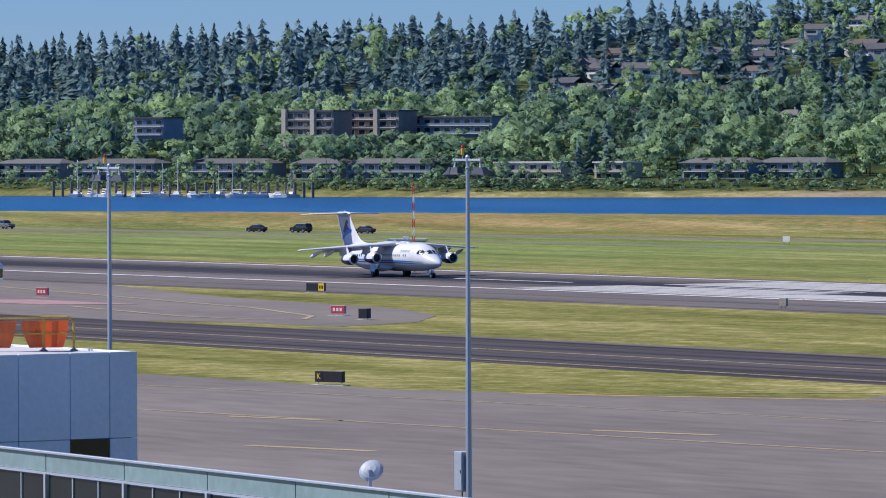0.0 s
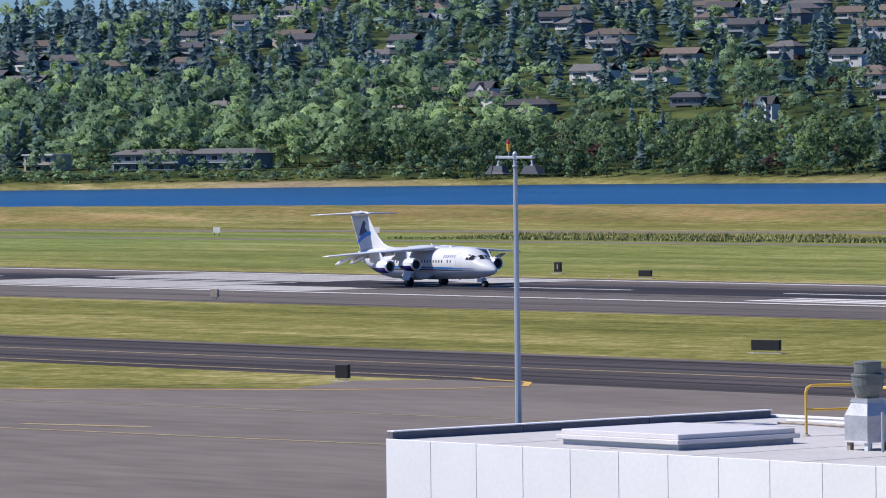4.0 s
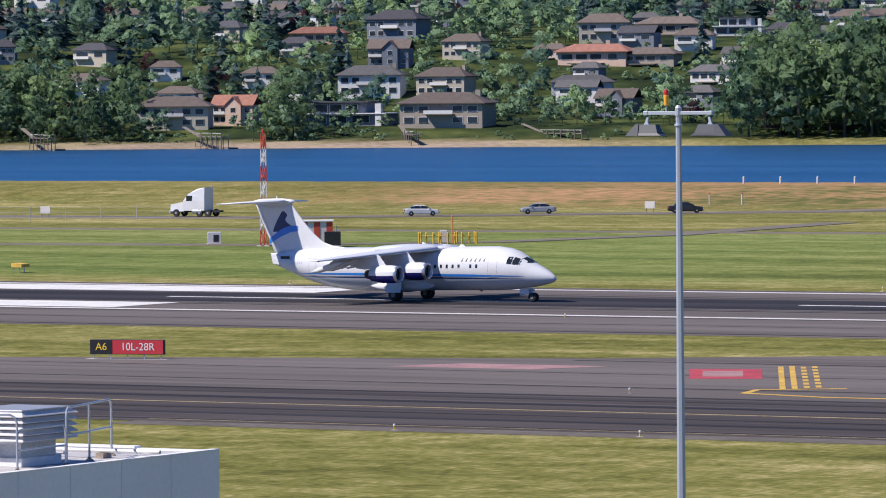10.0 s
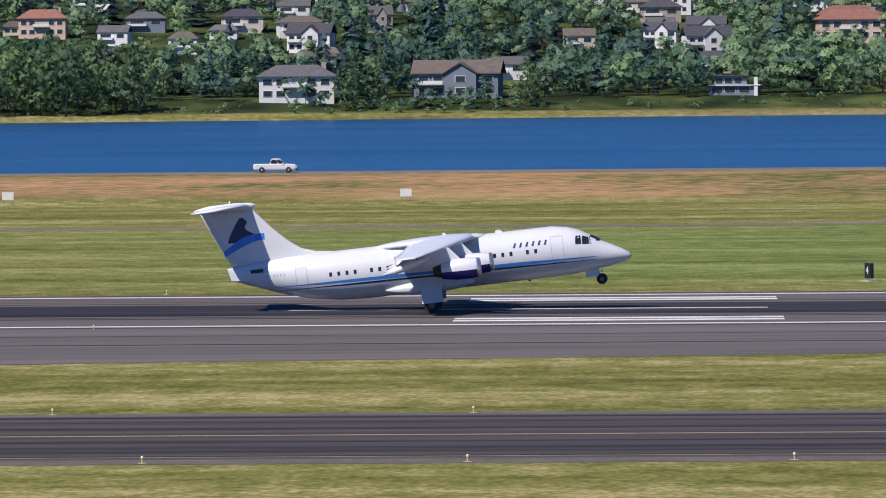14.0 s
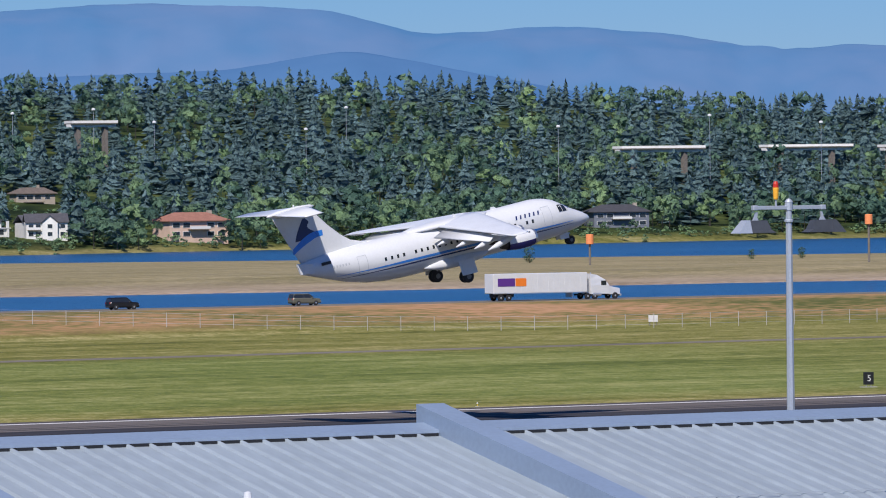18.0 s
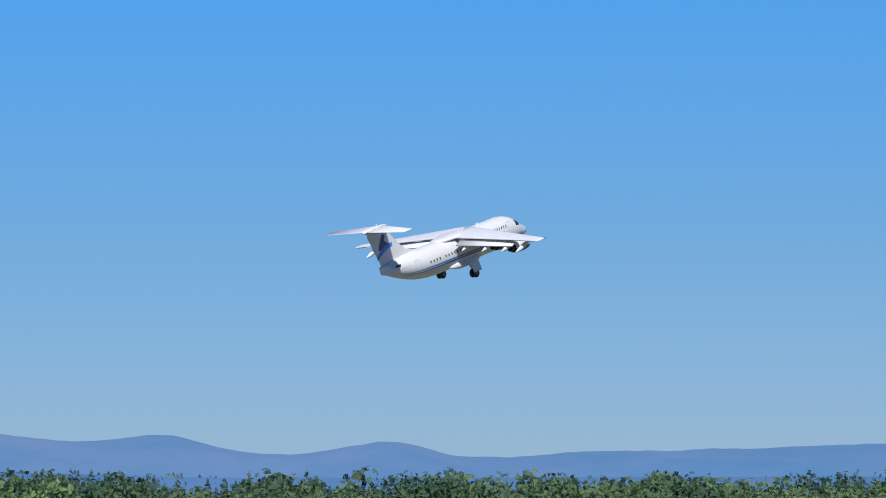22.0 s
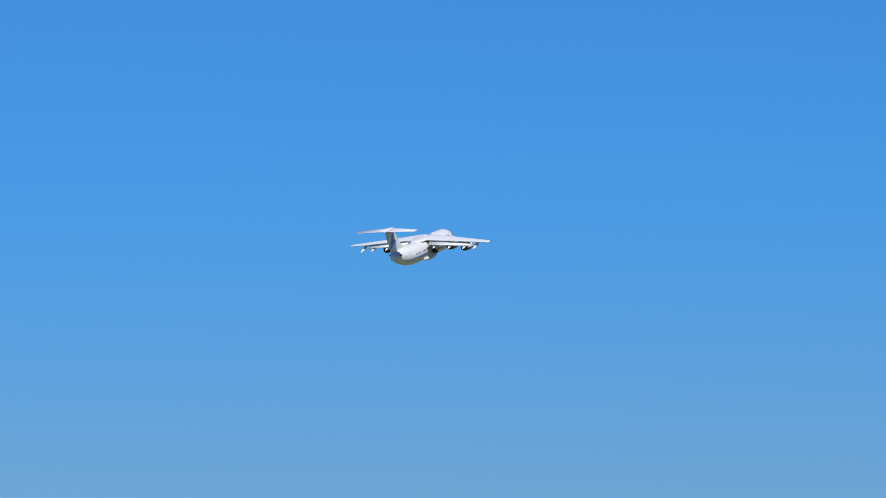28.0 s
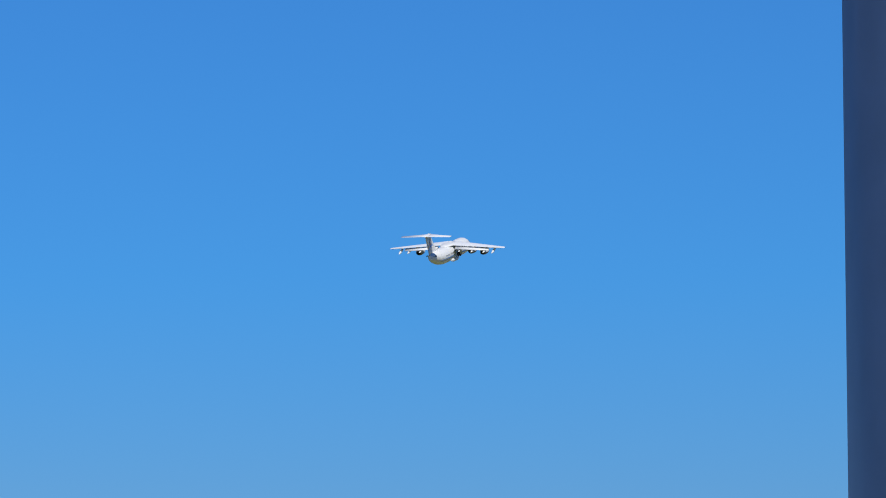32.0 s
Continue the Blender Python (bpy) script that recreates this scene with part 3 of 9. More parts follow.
def rank_grass(line, count, wide, seed):
    """Tall unmown tufts in a belt beyond a line of points, joined in one mesh."""
    r = np.random.default_rng(seed)
    line = np.array(line, float)
    x = r.uniform(line[0, 0], line[-1, 0], count)
    near = r.random(count) ** 1.2
    y = np.interp(x, line[:, 0], line[:, 1]) + near * wide
    clump = np.array([noise.noise((a * 0.05, b * 0.2, seed)) for a, b in zip(x, y)])
    h = np.clip(r.uniform(0.2, 0.6, count) * (1 + 1.6 * clump), 0.1, 1.1)
    z = land(x, y)
    co = []
    for q in range(4):
        a, lean = r.uniform(0, 6.283, count), r.uniform(0.1, 0.5, count) * h
        w = r.uniform(0.09, 0.2, count)
        ox, oy = r.normal(0, 0.3, count), r.normal(0, 0.3, count)
        foot = np.stack((x + ox, y + oy, z - 0.05), -1)
        side = np.stack((np.cos(a) * w, np.sin(a) * w, 0 * a), -1)
        tip = foot + np.stack((np.sin(a * 3) * lean, np.cos(a * 3) * lean, h * r.uniform(0.7, 1.1, count)), -1)
        co.append(np.stack((foot - side, foot + side, tip), 1).reshape(-1, 3))
    co = np.concatenate(co)
    me = mesh_of("rank_grass", co, np.arange(len(co)).reshape(-1, 3), 3)
    me.materials.append(M_RANK)
    return tagged(new("rank_grass", me), "tall dark unmown grass and weeds behind the perimeter road", "grass", kind="stuff")


M_RANK = material("rank_grass_blades", (0.24, 0.245, 0.085), 0.8, vary=0.35, scale=0.08, fine=1.2, world_space=True)
rank_grass([(-730, 578), (-560, 589), (-470, 602)], 5000, 34, 4)
ribbon("service_road", [(-460, 520), (-380, 540), (-345, 545), (-325, 560), (-318, 590), (-322, 640)], 5.0, M_ROAD, "short asphalt service road", "road", 0.07)

# ---- the airliner: x ahead, y to its left, origin on the ground between the main wheels ----
M_BLUE_D = material("navy_livery_paint", (0.012, 0.025, 0.11), 0.3, vary=0.1)
M_BLUE_L = material("sky_blue_livery_paint", (0.03, 0.2, 0.62), 0.3, vary=0.08)
M_NACELLE = material("violet_blue_nacelle_paint", (0.02, 0.022, 0.16), 0.25, vary=0.1)
M_BARE = material("bare_aluminium", (0.62, 0.63, 0.65), 0.3, 0.85, vary=0.1, scale=1)
M_WINGGREY = material("wing_grey_paint", (0.62, 0.64, 0.67), 0.35, vary=0.06, scale=0.8, fine=5)
M_PANEL = material("panel_line_grey", (0.42, 0.44, 0.47), 0.5, vary=0.1)
M_CAST = material("dull_cast_wheel_hub", (0.16, 0.16, 0.165), 0.6, 0.3, vary=0.2)
M_SOOT = material("heat_stained_steel", (0.05, 0.045, 0.045), 0.55, 0.5, vary=0.35)

# station x, half width, bottom, top
FUSE = ((14.4, 0.04, 1.68, 1.76), (14.2, 0.28, 1.48, 2.02), (13.7, 0.6, 1.32, 2.36), (12.95, 0.96, 1.16, 2.76), (12.2, 1.22, 1.06, 3.14), (11.5, 1.45, 0.99, 3.62),
        (10.8, 1.62, 0.9, 4.04), (10.0, 1.72, 0.84, 4.3), (8.9, 1.78, 0.8, 4.46), (5.0, 1.78, 0.8, 4.46), (0.0, 1.78, 0.8, 4.46), (-4.6, 1.78, 0.8, 4.46),
        (-6.4, 1.76, 0.9, 4.46), (-8.2, 1.66, 1.16, 4.45), (-10.0, 1.4, 1.62, 4.4), (-11.6, 1.05, 2.2, 4.3), (-12.8, 0.66, 2.66, 4.18), (-13.5, 0.4, 2.92, 4.08), (-13.8, 0.26, 3.04, 3.98))


def fuse_at(x):
    for a, b in zip(FUSE, FUSE[1:]):
        if b[0] <= x <= a[0]:
            k = (a[0] - x) / (a[0] - b[0])
            return [a[i] + (b[i] - a[i]) * k for i in (1, 2, 3)]
    return FUSE[-1][1:]


def skin(x, z, side, out=0.008):
    """The point of the fuselage skin at station x and height z."""
    w, lo, hi = fuse_at(x)
    c, r = (lo + hi) / 2, (hi - lo) / 2
    s = max(-0.999, min(0.999, (z - c) / r))
    return Vector((x, side * (w * math.sqrt(1 - s * s) + out), z))


def foil(le, chord, z, y, thick, n=9, droop=0.0):
    """A wing section at y, from its leading edge aft."""
    pts = []
    for i in range(n):
        t = i / (n - 1)
        k = thick * chord * 2.6 * (math.sqrt(t) * 0.66 - t * 0.52 - t ** 3 * 0.13 + 0.002)
        pts.append((le - t * chord, y, z + k - droop * t))
    for i in range(n - 2, 0, -1):
        t = i / (n - 1)
        k = thick * chord * 1.5 * (math.sqrt(t) * 0.66 - t * 0.52 - t ** 3 * 0.13)
        pts.append((le - t * chord, y, z - k - droop * t))
    return pts


def patch(name, rows, mat, parent, label=""):
    """A thin strip of paint or glass over the skin, from rows of points."""
    bm = bmesh.new()
    vs = [[bm.verts.new(p) for p in r] for r in rows]
    for a, b in zip(vs, vs[1:]):
        for i in range(len(a) - 1):
            bm.faces.new((a[i], a[i + 1], b[i + 1], b[i]))
    return part(name, bm, mat, parent, label, True)


legs, nose_legs = [], []


def airliner():
    body = thing("airliner", "white four-engined high-wing jet airliner with blue stripes and a T-tail", "airliner")
    n = 28
    rings = []
    for x, w, lo, hi in FUSE:
        c, r = (lo + hi) / 2, (hi - lo) / 2
        rings.append([(x, math.cos(2 * math.pi * i / n) * w, c + math.sin(2 * math.pi * i / n) * r) for i in range(n)])
    fus = part("fuselage", loft(rings), M_WHITE, body, "glossy white fuselage", True)
    # wing-to-body fairing
    fr = []
    for x, w, h in ((4.6, 0.2, 0.02), (3.6, 1.0, 0.22), (2.0, 1.5, 0.36), (-0.5, 1.55, 0.36), (-2.6, 1.1, 0.24), (-4.2, 0.2, 0.02)):
        fr.append([(x, w * math.cos(t), 4.3 + h * math.sin(t) + 0.06) for t in (math.pi * i / 10 for i in range(11))] + [(x, -w, 4.2), (x, w, 4.2)])
    part("wing_fairing", loft(fr), M_WHITE, fus, smooth_faces=True)
    for s in (1, -1):
        # gear fairing on the belly
        pod = []
        for x, r in ((3.2, 0.05), (2.4, 0.42), (0.8, 0.62), (-1.2, 0.6), (-2.4, 0.35), (-3.2, 0.05)):
            pod.append(ring((x, s * 1.25, 1.25), (1, 0, 0), r, 12, r * 0.75))
        part("gear_fairing", loft(pod), M_WHITE, fus, smooth_faces=True)
        # cabin windows
        for i in range(26):
            x = 7.7 - i * 0.585
            if i in (2, 21):
                continue
            patch("cabin_window", [[skin(x + dx, 2.86 + dz, s, 0.006) for dx in (-0.1, 0.0, 0.1)] for dz in (-0.15, 0.0, 0.15)], M_GLASS, fus)
        # stripes along the side
        for name, mat, z0, z1, hgt in (("upper_stripe", M_BLUE_L, 2.34, 2.0, 0.2), ("lower_stripe", M_BLUE_D, 2.06, 1.78, 0.13)):
            row_a, row_b = [], []
            for k in range(46):
                x = -11.2 + k * 0.515
                u = k / 45
                z = z0 + (z1 - z0) * u ** 1.2
                hh = hgt * min(1, u * 3 + 0.12) * min(1, (1 - u) * 4 + 0.15)
                row_a.append(skin(x, z + hh / 2, s, 0.007))
                row_b.append(skin(x, z - hh / 2, s, 0.007))
            patch(name, [row_a, row_b], mat, fus)
        # doors, outlined
        for x, z0, z1, w in ((9.25, 1.95, 3.75, 0.85), (-9.0, 2.2, 3.6, 0.8)):
            d = patch("door", [[skin(x + dx, z0 + (z1 - z0) * t, s, 0.007) for dx in (-w / 2, 0, w / 2)] for t in (0, 0.25, 0.5, 0.75, 1)], M_WHITE, fus)
            for dx in (-w / 2, w / 2):
                patch("door_edge", [[skin(x + dx + e, z0 + (z1 - z0) * t, s, 0.012) for e in (-0.02, 0.02)] for t in (0, 0.25, 0.5, 0.75, 1)], M_PANEL, fus)
            for t in (0, 1):
                patch("door_edge", [[skin(x + dx, z0 + (z1 - z0) * t + e, s, 0.012) for dx in (-w / 2, 0, w / 2)] for e in (-0.02, 0.02)], M_PANEL, fus)
        # name and registration, as plain bars
        for k in range(6):
            x = 8.45 - k * 0.44
            patch("name_mark", [[skin(x - 0.13 + e, z, s, 0.007), skin(x + 0.02 + e, z, s, 0.007)] for z, e in ((3.26, 0.0), (3.42, 0.06), (3.58, 0.12))], M_BLUE_D, fus)
        for k in range(6):
            x = -10.2 - k * 0.26
            patch("registration_mark", [[skin(x - 0.06, z, s, 0.007), skin(x + 0.04, z, s, 0.007)] for z in (3.1, 3.3)], M_PANEL, fus)
        # flight deck glass: side pane, corner pane, front pane
        for xa, xb, za, zb, zc, zd in ((10.55, 10.95, 3.05, 3.62, 3.02, 3.6), (11.02, 11.5, 3.0, 3.58, 2.96, 3.42)):
            patch("side_windscreen", [[skin(xa, za, s, 0.04), skin(xb, zc, s, 0.04)], [skin(xa, (za + zb) / 2, s, 0.045), skin(xb, (zc + zd) / 2, s, 0.045)], [skin(xa + 0.06, zb, s, 0.04), skin(xb, zd, s, 0.04)]], M_GLASS, fus)
        rows = []
        for t in (0, 0.5, 1):
            x0, x1 = 11.56 + 0.0 * t, 12.2 - 0.55 * t
            z = 2.96 + 0.48 * t
            w, lo, hi = fuse_at(x1)
            top = min(z + 0.1, hi - 0.03)
            c, r = (lo + hi) / 2, (hi - lo) / 2
            yy = w * math.sqrt(max(0.0, 1 - ((top - c) / r) ** 2))
            rows.append([skin(x0, min(z, fuse_at(x0)[2] - 0.08), s, 0.045), Vector((x1 + 0.02, s * yy, top + 0.05)), Vector((x1 + 0.03 + 0.1 * (1 - t), s * 0.06, fuse_at(x1)[2] + 0.05 if t > 0.4 else top + 0.1))])
        patch("windscreen", rows, M_GLASS, fus)
    for x, h in ((1.4, 0.28), (5.2, 0.2)):
        part("blade_aerial", loft([[(x + 0.2, -0.03, 4.6), (x + 0.2, 0.03, 4.6), (x - 0.2, 0.03, 4.6), (x - 0.2, -0.03, 4.6)], [(x - 0.06, -0.02, 4.6 + h), (x - 0.06, 0.02, 4.6 + h), (x - 0.2, 0.02, 4.6 + h), (x - 0.2, -0.02, 4.6 + h)]]) if x < 2 else loft([[(x + 0.3, -0.05, 4.44), (x + 0.3, 0.05, 4.44), (x - 0.3, 0.05, 4.44), (x - 0.3, -0.05, 4.44)], [(x + 0.1, -0.03, 4.44 + h), (x + 0.1, 0.03, 4.44 + h), (x - 0.2, 0.03, 4.44 + h), (x - 0.2, -0.03, 4.44 + h)]]), M_WHITE, fus)
    part("belly_aerial", blk(6.9, 7.1, -0.02, 0.02, 0.7, 0.92), M_DARK, fus)
    # fin
    fr = []
    for z, le, te, th in ((4.0, -5.6, -13.9, 0.16), (4.45, -6.5, -14.1, 0.2), (4.62, -7.9, -14.18, 0.21), (4.95, -8.9, -14.33, 0.22), (5.6, -9.75, -14.65, 0.21), (6.6, -10.75, -15.1, 0.18), (7.8, -11.75, -15.65, 0.16), (8.35, -12.2, -15.85, 0.15)):
        c = le - te
        fr.append([(le - c * t, th * 1.9 * (math.sqrt(t) * 0.66 - t * 0.52 - t ** 3 * 0.13 + 0.01), z) for t in (0, 0.04, 0.12, 0.3, 0.55, 0.8, 1)] + [(le - c * t, -th * 1.9 * (math.sqrt(t) * 0.66 - t * 0.52 - t ** 3 * 0.13 + 0.01), z) for t in (1, 0.8, 0.55, 0.3, 0.12, 0.04)])
    fin = part("tail_fin", loft(fr), M_WHITE, body, "tall white fin with a blue peak emblem", True)
    for s in (1, -1):
        def on(x, z):
            le = np.interp(z, (4.62, 4.95, 5.6, 6.6, 7.8, 8.35), (-7.9, -8.9, -9.75, -10.75, -11.75, -12.2))
            te = np.interp(z, (4.62, 4.95, 5.6, 6.6, 7.8, 8.35), (-14.18, -14.33, -14.65, -15.1, -15.65, -15.85))
            t = max(0.02, min(0.98, (le - x) / (le - te)))
            th = np.interp(z, (4.62, 4.95, 5.6, 6.6, 7.8, 8.35), (0.21, 0.22, 0.21, 0.18, 0.16, 0.15))
            return Vector((x, s * (th * 1.9 * (math.sqrt(t) * 0.66 - t * 0.52 - t ** 3 * 0.13 + 0.01) + 0.012), z))
        left, right = [], []
        for k in range(13):  # dark peak with a hooked crest
            u = k / 12
            z = 5.85 + u * 1.75
            left.append(on(-14.05 + 1.0 * u ** 1.3, z))
            right.append(on(-11.9 - 0.7 * u - (0.42 * math.sin((u - 0.3) / 0.5 * math.pi) if 0.3 < u < 0.8 else 0.0) - 0.25 * max(0, u - 0.8) * 5 * 0.8, z))
        patch("peak_emblem", [left, right], M_BLUE_D, fin)
        top, bot = [], []
        for k in range(11):  # light swoosh underneath
            u = k / 10
            x = -14.4 + 3.0 * u
            top.append(on(x, 5.3 + 1.05 * math.sin(min(1, u * 1.15) * 1.7)))
            bot.append(on(x, 4.85 + 0.98 * math.sin(min(1, u * 1.05) * 1.5) + (0.0 if u < 0.7 else 0.05)))
        patch("swoosh_emblem", [top, bot], M_BLUE_L, fin)
        part("air_brake", loft([[(-13.1, s * 0.1, 2.84), (-13.1, s * 0.52, 3.05), (-13.1, s * 0.52, 3.85), (-13.1, s * 0.1, 4.05)], [(-14.1, s * 0.02, 3.1), (-14.1, s * 0.1, 3.14), (-14.3, s * 0.1, 4.0), (-14.3, s * 0.02, 4.05)]]), M_WHITE, body)
        part("exhaust_mark", blk(-12.6, -11.7, min(s * 1.02, s * 1.06), max(s * 1.02, s * 1.06), 3.55, 3.8), M_SOOT, fus, "soot-stained auxiliary exhaust")
        # tailplane
        st = part("tailplane", loft([foil(-12.1, 3.7, 8.42, 0.0, 0.1), foil(-12.5, 3.4, 8.42, s * 0.9, 0.09), foil(-14.2, 1.75, 8.36, s * 5.55, 0.08)] if s > 0 else [foil(-14.2, 1.75, 8.36, s * 5.55, 0.08), foil(-12.5, 3.4, 8.42, s * 0.9, 0.09), foil(-12.1, 3.7, 8.42, 0.0, 0.1)]), M_WHITE, body, smooth_faces=True)
        part("elevator", loft([foil(-15.0, 0.95, 8.4, s * 0.9, 0.06, droop=-0.05), foil(-15.6, 0.5, 8.36, s * 5.3, 0.06, droop=-0.03)]), M_WINGGREY, st)
    bul = [ring((x, 0, 8.42), (1, 0, 0), r, 12) for x, r in ((-11.7, 0.03), (-12.1, 0.2), (-13.2, 0.3), (-15.2, 0.28), (-16.0, 0.12), (-16.25, 0.03))]
    part("tail_fairing", loft(bul), M_WHITE, fin, smooth_faces=True)
    part("tail_beacon", lathe(((0.07, 8.72), (0.08, 8.8), (0.03, 8.9))), M_WHITE, fin).location = (-13.6, 0, 0)
    # wings, engines, gear
    wing_z = lambda y: 4.28 - (abs(y) - 1.4) * 0.0524
    for s in (1, -1):
        secs = [foil(np.interp(y, (0, 1.4, 13.1), (3.95, 3.6, -0.1)), np.interp(y, (0, 1.4, 8.0, 13.1), (5.4, 4.9, 3.0, 1.65)), wing_z(max(y, 1.4)), s * y, np.interp(y, (0, 13.1), (0.15, 0.12))) for y in (0, 1.4, 4.5, 8.0, 11.0, 12.8, 13.1)]
        secs[-1] = foil(-0.35, 1.2, wing_z(13.15), s * 13.15, 0.05)
        wing = part("wing", loft(secs), M_WINGGREY, body, "pale grey swept wing with drooping tip", True)
        # flap, lowered for take-off
        fl = [foil(-0.75 - 0.02 * (y - 2), np.interp(y, (2, 9.6), (1.55, 0.95)), wing_z(y) - 0.16, s * y, 0.11, droop=0.5) for y in (2.0, 5.8, 9.6)]
        part("flap", loft(fl), M_WHITE, wing, smooth_faces=True)
        part("aileron", loft([foil(-1.05, 0.62, wing_z(y) - 0.01, s * y, 0.09, droop=0.06) for y in (9.8, 12.6)]), M_WHITE, wing)
        for y in (3.1, 5.9, 8.6, 10.6):
            z = wing_z(y)
            part("flap_track_fairing", loft([ring((x, s * y, z + dz), (1, 0, 0), r, 8) for x, dz, r in ((0.6, -0.25, 0.03), (0.1, -0.42, 0.18), (-0.8, -0.66, 0.27), (-1.9, -0.95, 0.24), (-2.7, -1.1, 0.05))]), M_WHITE, wing, smooth_faces=True)
        part("wing_tip_light", blk(-0.2, -0.05, s * 13.1 - 0.03, s * 13.1 + 0.03, 3.6, 3.7), M_GLASS, wing)
        for y, x0 in ((4.35, 4.75), (7.35, 3.95)):
            zc = 2.55 - (y - 4.35) * 0.05
            eng = new("engine")
            eng.parent = body
            cx = (0, 0.25, 0.8, 1.7, 2.4, 2.75)
            rr = (0.60, 0.68, 0.75, 0.74, 0.64, 0.58)
            for half, mat, a0, nm in ((0, M_WHITE, 0.0, "upper_cowl"), (1, M_NACELLE, math.pi, "lower_cowl")):
                rings = [[(x0 - x, s * y + r * math.cos(a0 - 0.15 * (1 - 2 * half) + (math.pi + 0.3 * (1 - 2 * half)) * i / 10), zc + r * math.sin(a0 - 0.15 * (1 - 2 * half) + (math.pi + 0.3 * (1 - 2 * half)) * i / 10)) for i in range(11)] for x, r in zip(cx, rr)]
                part(nm, loft(rings, closed=False), mat, eng, smooth_faces=True)
            part("intake_lip", loft([ring((x0 - x, s * y, zc), (1, 0, 0), r, 20) for x, r in ((0.25, 0.69), (0.05, 0.66), (0.0, 0.6), (0.08, 0.53), (0.4, 0.5))], caps=False), M_BARE, eng, "polished metal intake lip", True)
            part("intake_duct", loft([ring((x0 - x, s * y, zc), (1, 0, 0), r, 20) for x, r in ((0.4, 0.5), (0.95, 0.5))]), M_SOOT, eng, smooth_faces=True)
            part("spinner", loft([ring((x0 - x, s * y, zc), (1, 0, 0), r, 10) for x, r in ((0.45, 0.02), (0.6, 0.12), (0.9, 0.18))]), M_GREY, eng, smooth_faces=True)
            part("exhaust_nozzle", loft([ring((x0 - x, s * y, zc), (1, 0, 0), r, 16) for x, r in ((2.65, 0.5), (2.95, 0.44), (3.3, 0.36), (3.35, 0.33), (3.0, 0.3))]), M_SOOT, eng, smooth_faces=True)
            zt = wing_z(y) + 0.05
            part("pylon", loft([[(x0 - 1.3, s * y, zc + 0.66), (x0 - 1.7, s * y + 0.1, zc + 0.6), (x0 - 3.5, s * y + 0.1, zc + 0.4), (x0 - 4.4, s * y, zc + 0.5), (x0 - 3.5, s * y - 0.1, zc + 0.4), (x0 - 1.7, s * y - 0.1, zc + 0.6)], [(x0 - 2.1, s * y, zt), (x0 - 2.4, s * y + 0.1, zt), (x0 - 3.6, s * y + 0.1, zt - 0.2), (x0 - 4.5, s * y, zt - 0.3), (x0 - 3.6, s * y - 0.1, zt - 0.2), (x0 - 2.4, s * y - 0.1, zt)]]), M_WINGGREY, eng)
        gear = new("main_gear")
        legs.append(gear)
        gear.parent = body
        part("strut", bar(((0.1, s * 1.75, 1.6), (0.0, s * 2.3, 0.55)), 0.11, 10), M_BARE, gear)
        part("side_brace", bar(((0.9, s * 1.4, 1.3), (0.05, s * 2.25, 0.75)), 0.07, 8), M_GREY, gear)
        part("gear_door", moved(blk(-0.75, 0.75, -0.03, 0.03, -0.6, 0.7, bevel=0.02), Matrix.Translation((0.1, s * 2.72, 1.3)) @ Matrix.Rotation(radians(s * 14), 4, "X")), M_WHITE, gear, "large white gear door")
        for dy in (-0.24, 0.24):
            w = part("wheel", lathe(((0.2, -0.16), (0.44, -0.16), (0.51, -0.1), (0.53, 0.0), (0.51, 0.1), (0.44, 0.16), (0.2, 0.16)), 20, "y"), M_DARK, gear, "black tyre", True)
            w.location = (0, s * 2.36 + dy, 0.53)
            hub = part("hub", lathe(((0.03, -0.17), (0.22, -0.175), (0.24, 0.0), (0.22, 0.175), (0.03, 0.17)), 14, "y"), M_CAST, gear)
            hub.location = w.location
    ng = new("nose_gear")
    nose_legs.append(ng)
    ng.parent = body
    part("strut", bar(((11.85, 0, 1.25), (12.1, 0, 0.4)), 0.08, 10), M_BARE, ng)
    part("taxi_lamp", moved(lathe(((0.09, -0.05), (0.1, 0.05), (0.02, 0.06)), 10, "x"), Matrix.Translation((12.15, 0, 0.95))), M_WHITE, ng)
    for dy in (-0.19, 0.19):
        w = part("wheel", lathe(((0.12, -0.1), (0.32, -0.1), (0.38, -0.05), (0.39, 0.0), (0.38, 0.05), (0.32, 0.1), (0.12, 0.1)), 18, "y"), M_DARK, ng, "black tyre", True)
        w.location = (12.12, dy, 0.39)
        part("hub", lathe(((0.03, -0.11), (0.15, -0.115), (0.15, 0.115), (0.03, 0.11)), 12, "y"), M_CAST, ng).location = w.location
    for s in (1, -1):
        part("nose_gear_door", blk(11.0, 11.9, s * 0.32 - 0.02, s * 0.32 + 0.02, 0.62, 1.1), M_WHITE, ng)
    return body


plane_ob = airliner()

# ---- woods ----
# Bluish, lifted darks carry the distance haze in the leaf colour.
M_LEAF = foliage("broadleaf_foliage_hazed", (0.08, 0.155, 0.118), (0.28, 0.41, 0.19))
M_COTTON = foliage("cottonwood_foliage", (0.05, 0.105, 0.066), (0.19, 0.285, 0.12), 2.3)
# The pale blue end holds painted haze; the firs themselves are dark green.
M_FIR = foliage("conifer_foliage_hazed", (0.026, 0.055, 0.044), (0.15, 0.24, 0.25), 1.3, 0.38)
M_PLUM = foliage("plum_foliage", (0.03, 0.016, 0.021), (0.075, 0.034, 0.04))
M_BARK = material("grey_bark", (0.07, 0.062, 0.052), 0.9, vary=0.3, scale=3, fine=25)
M_PALEBARK = material("pale_bare_wood", (0.5, 0.46, 0.4), 0.85, vary=0.2, scale=3, fine=20)
rng = np.random.default_rng(7)


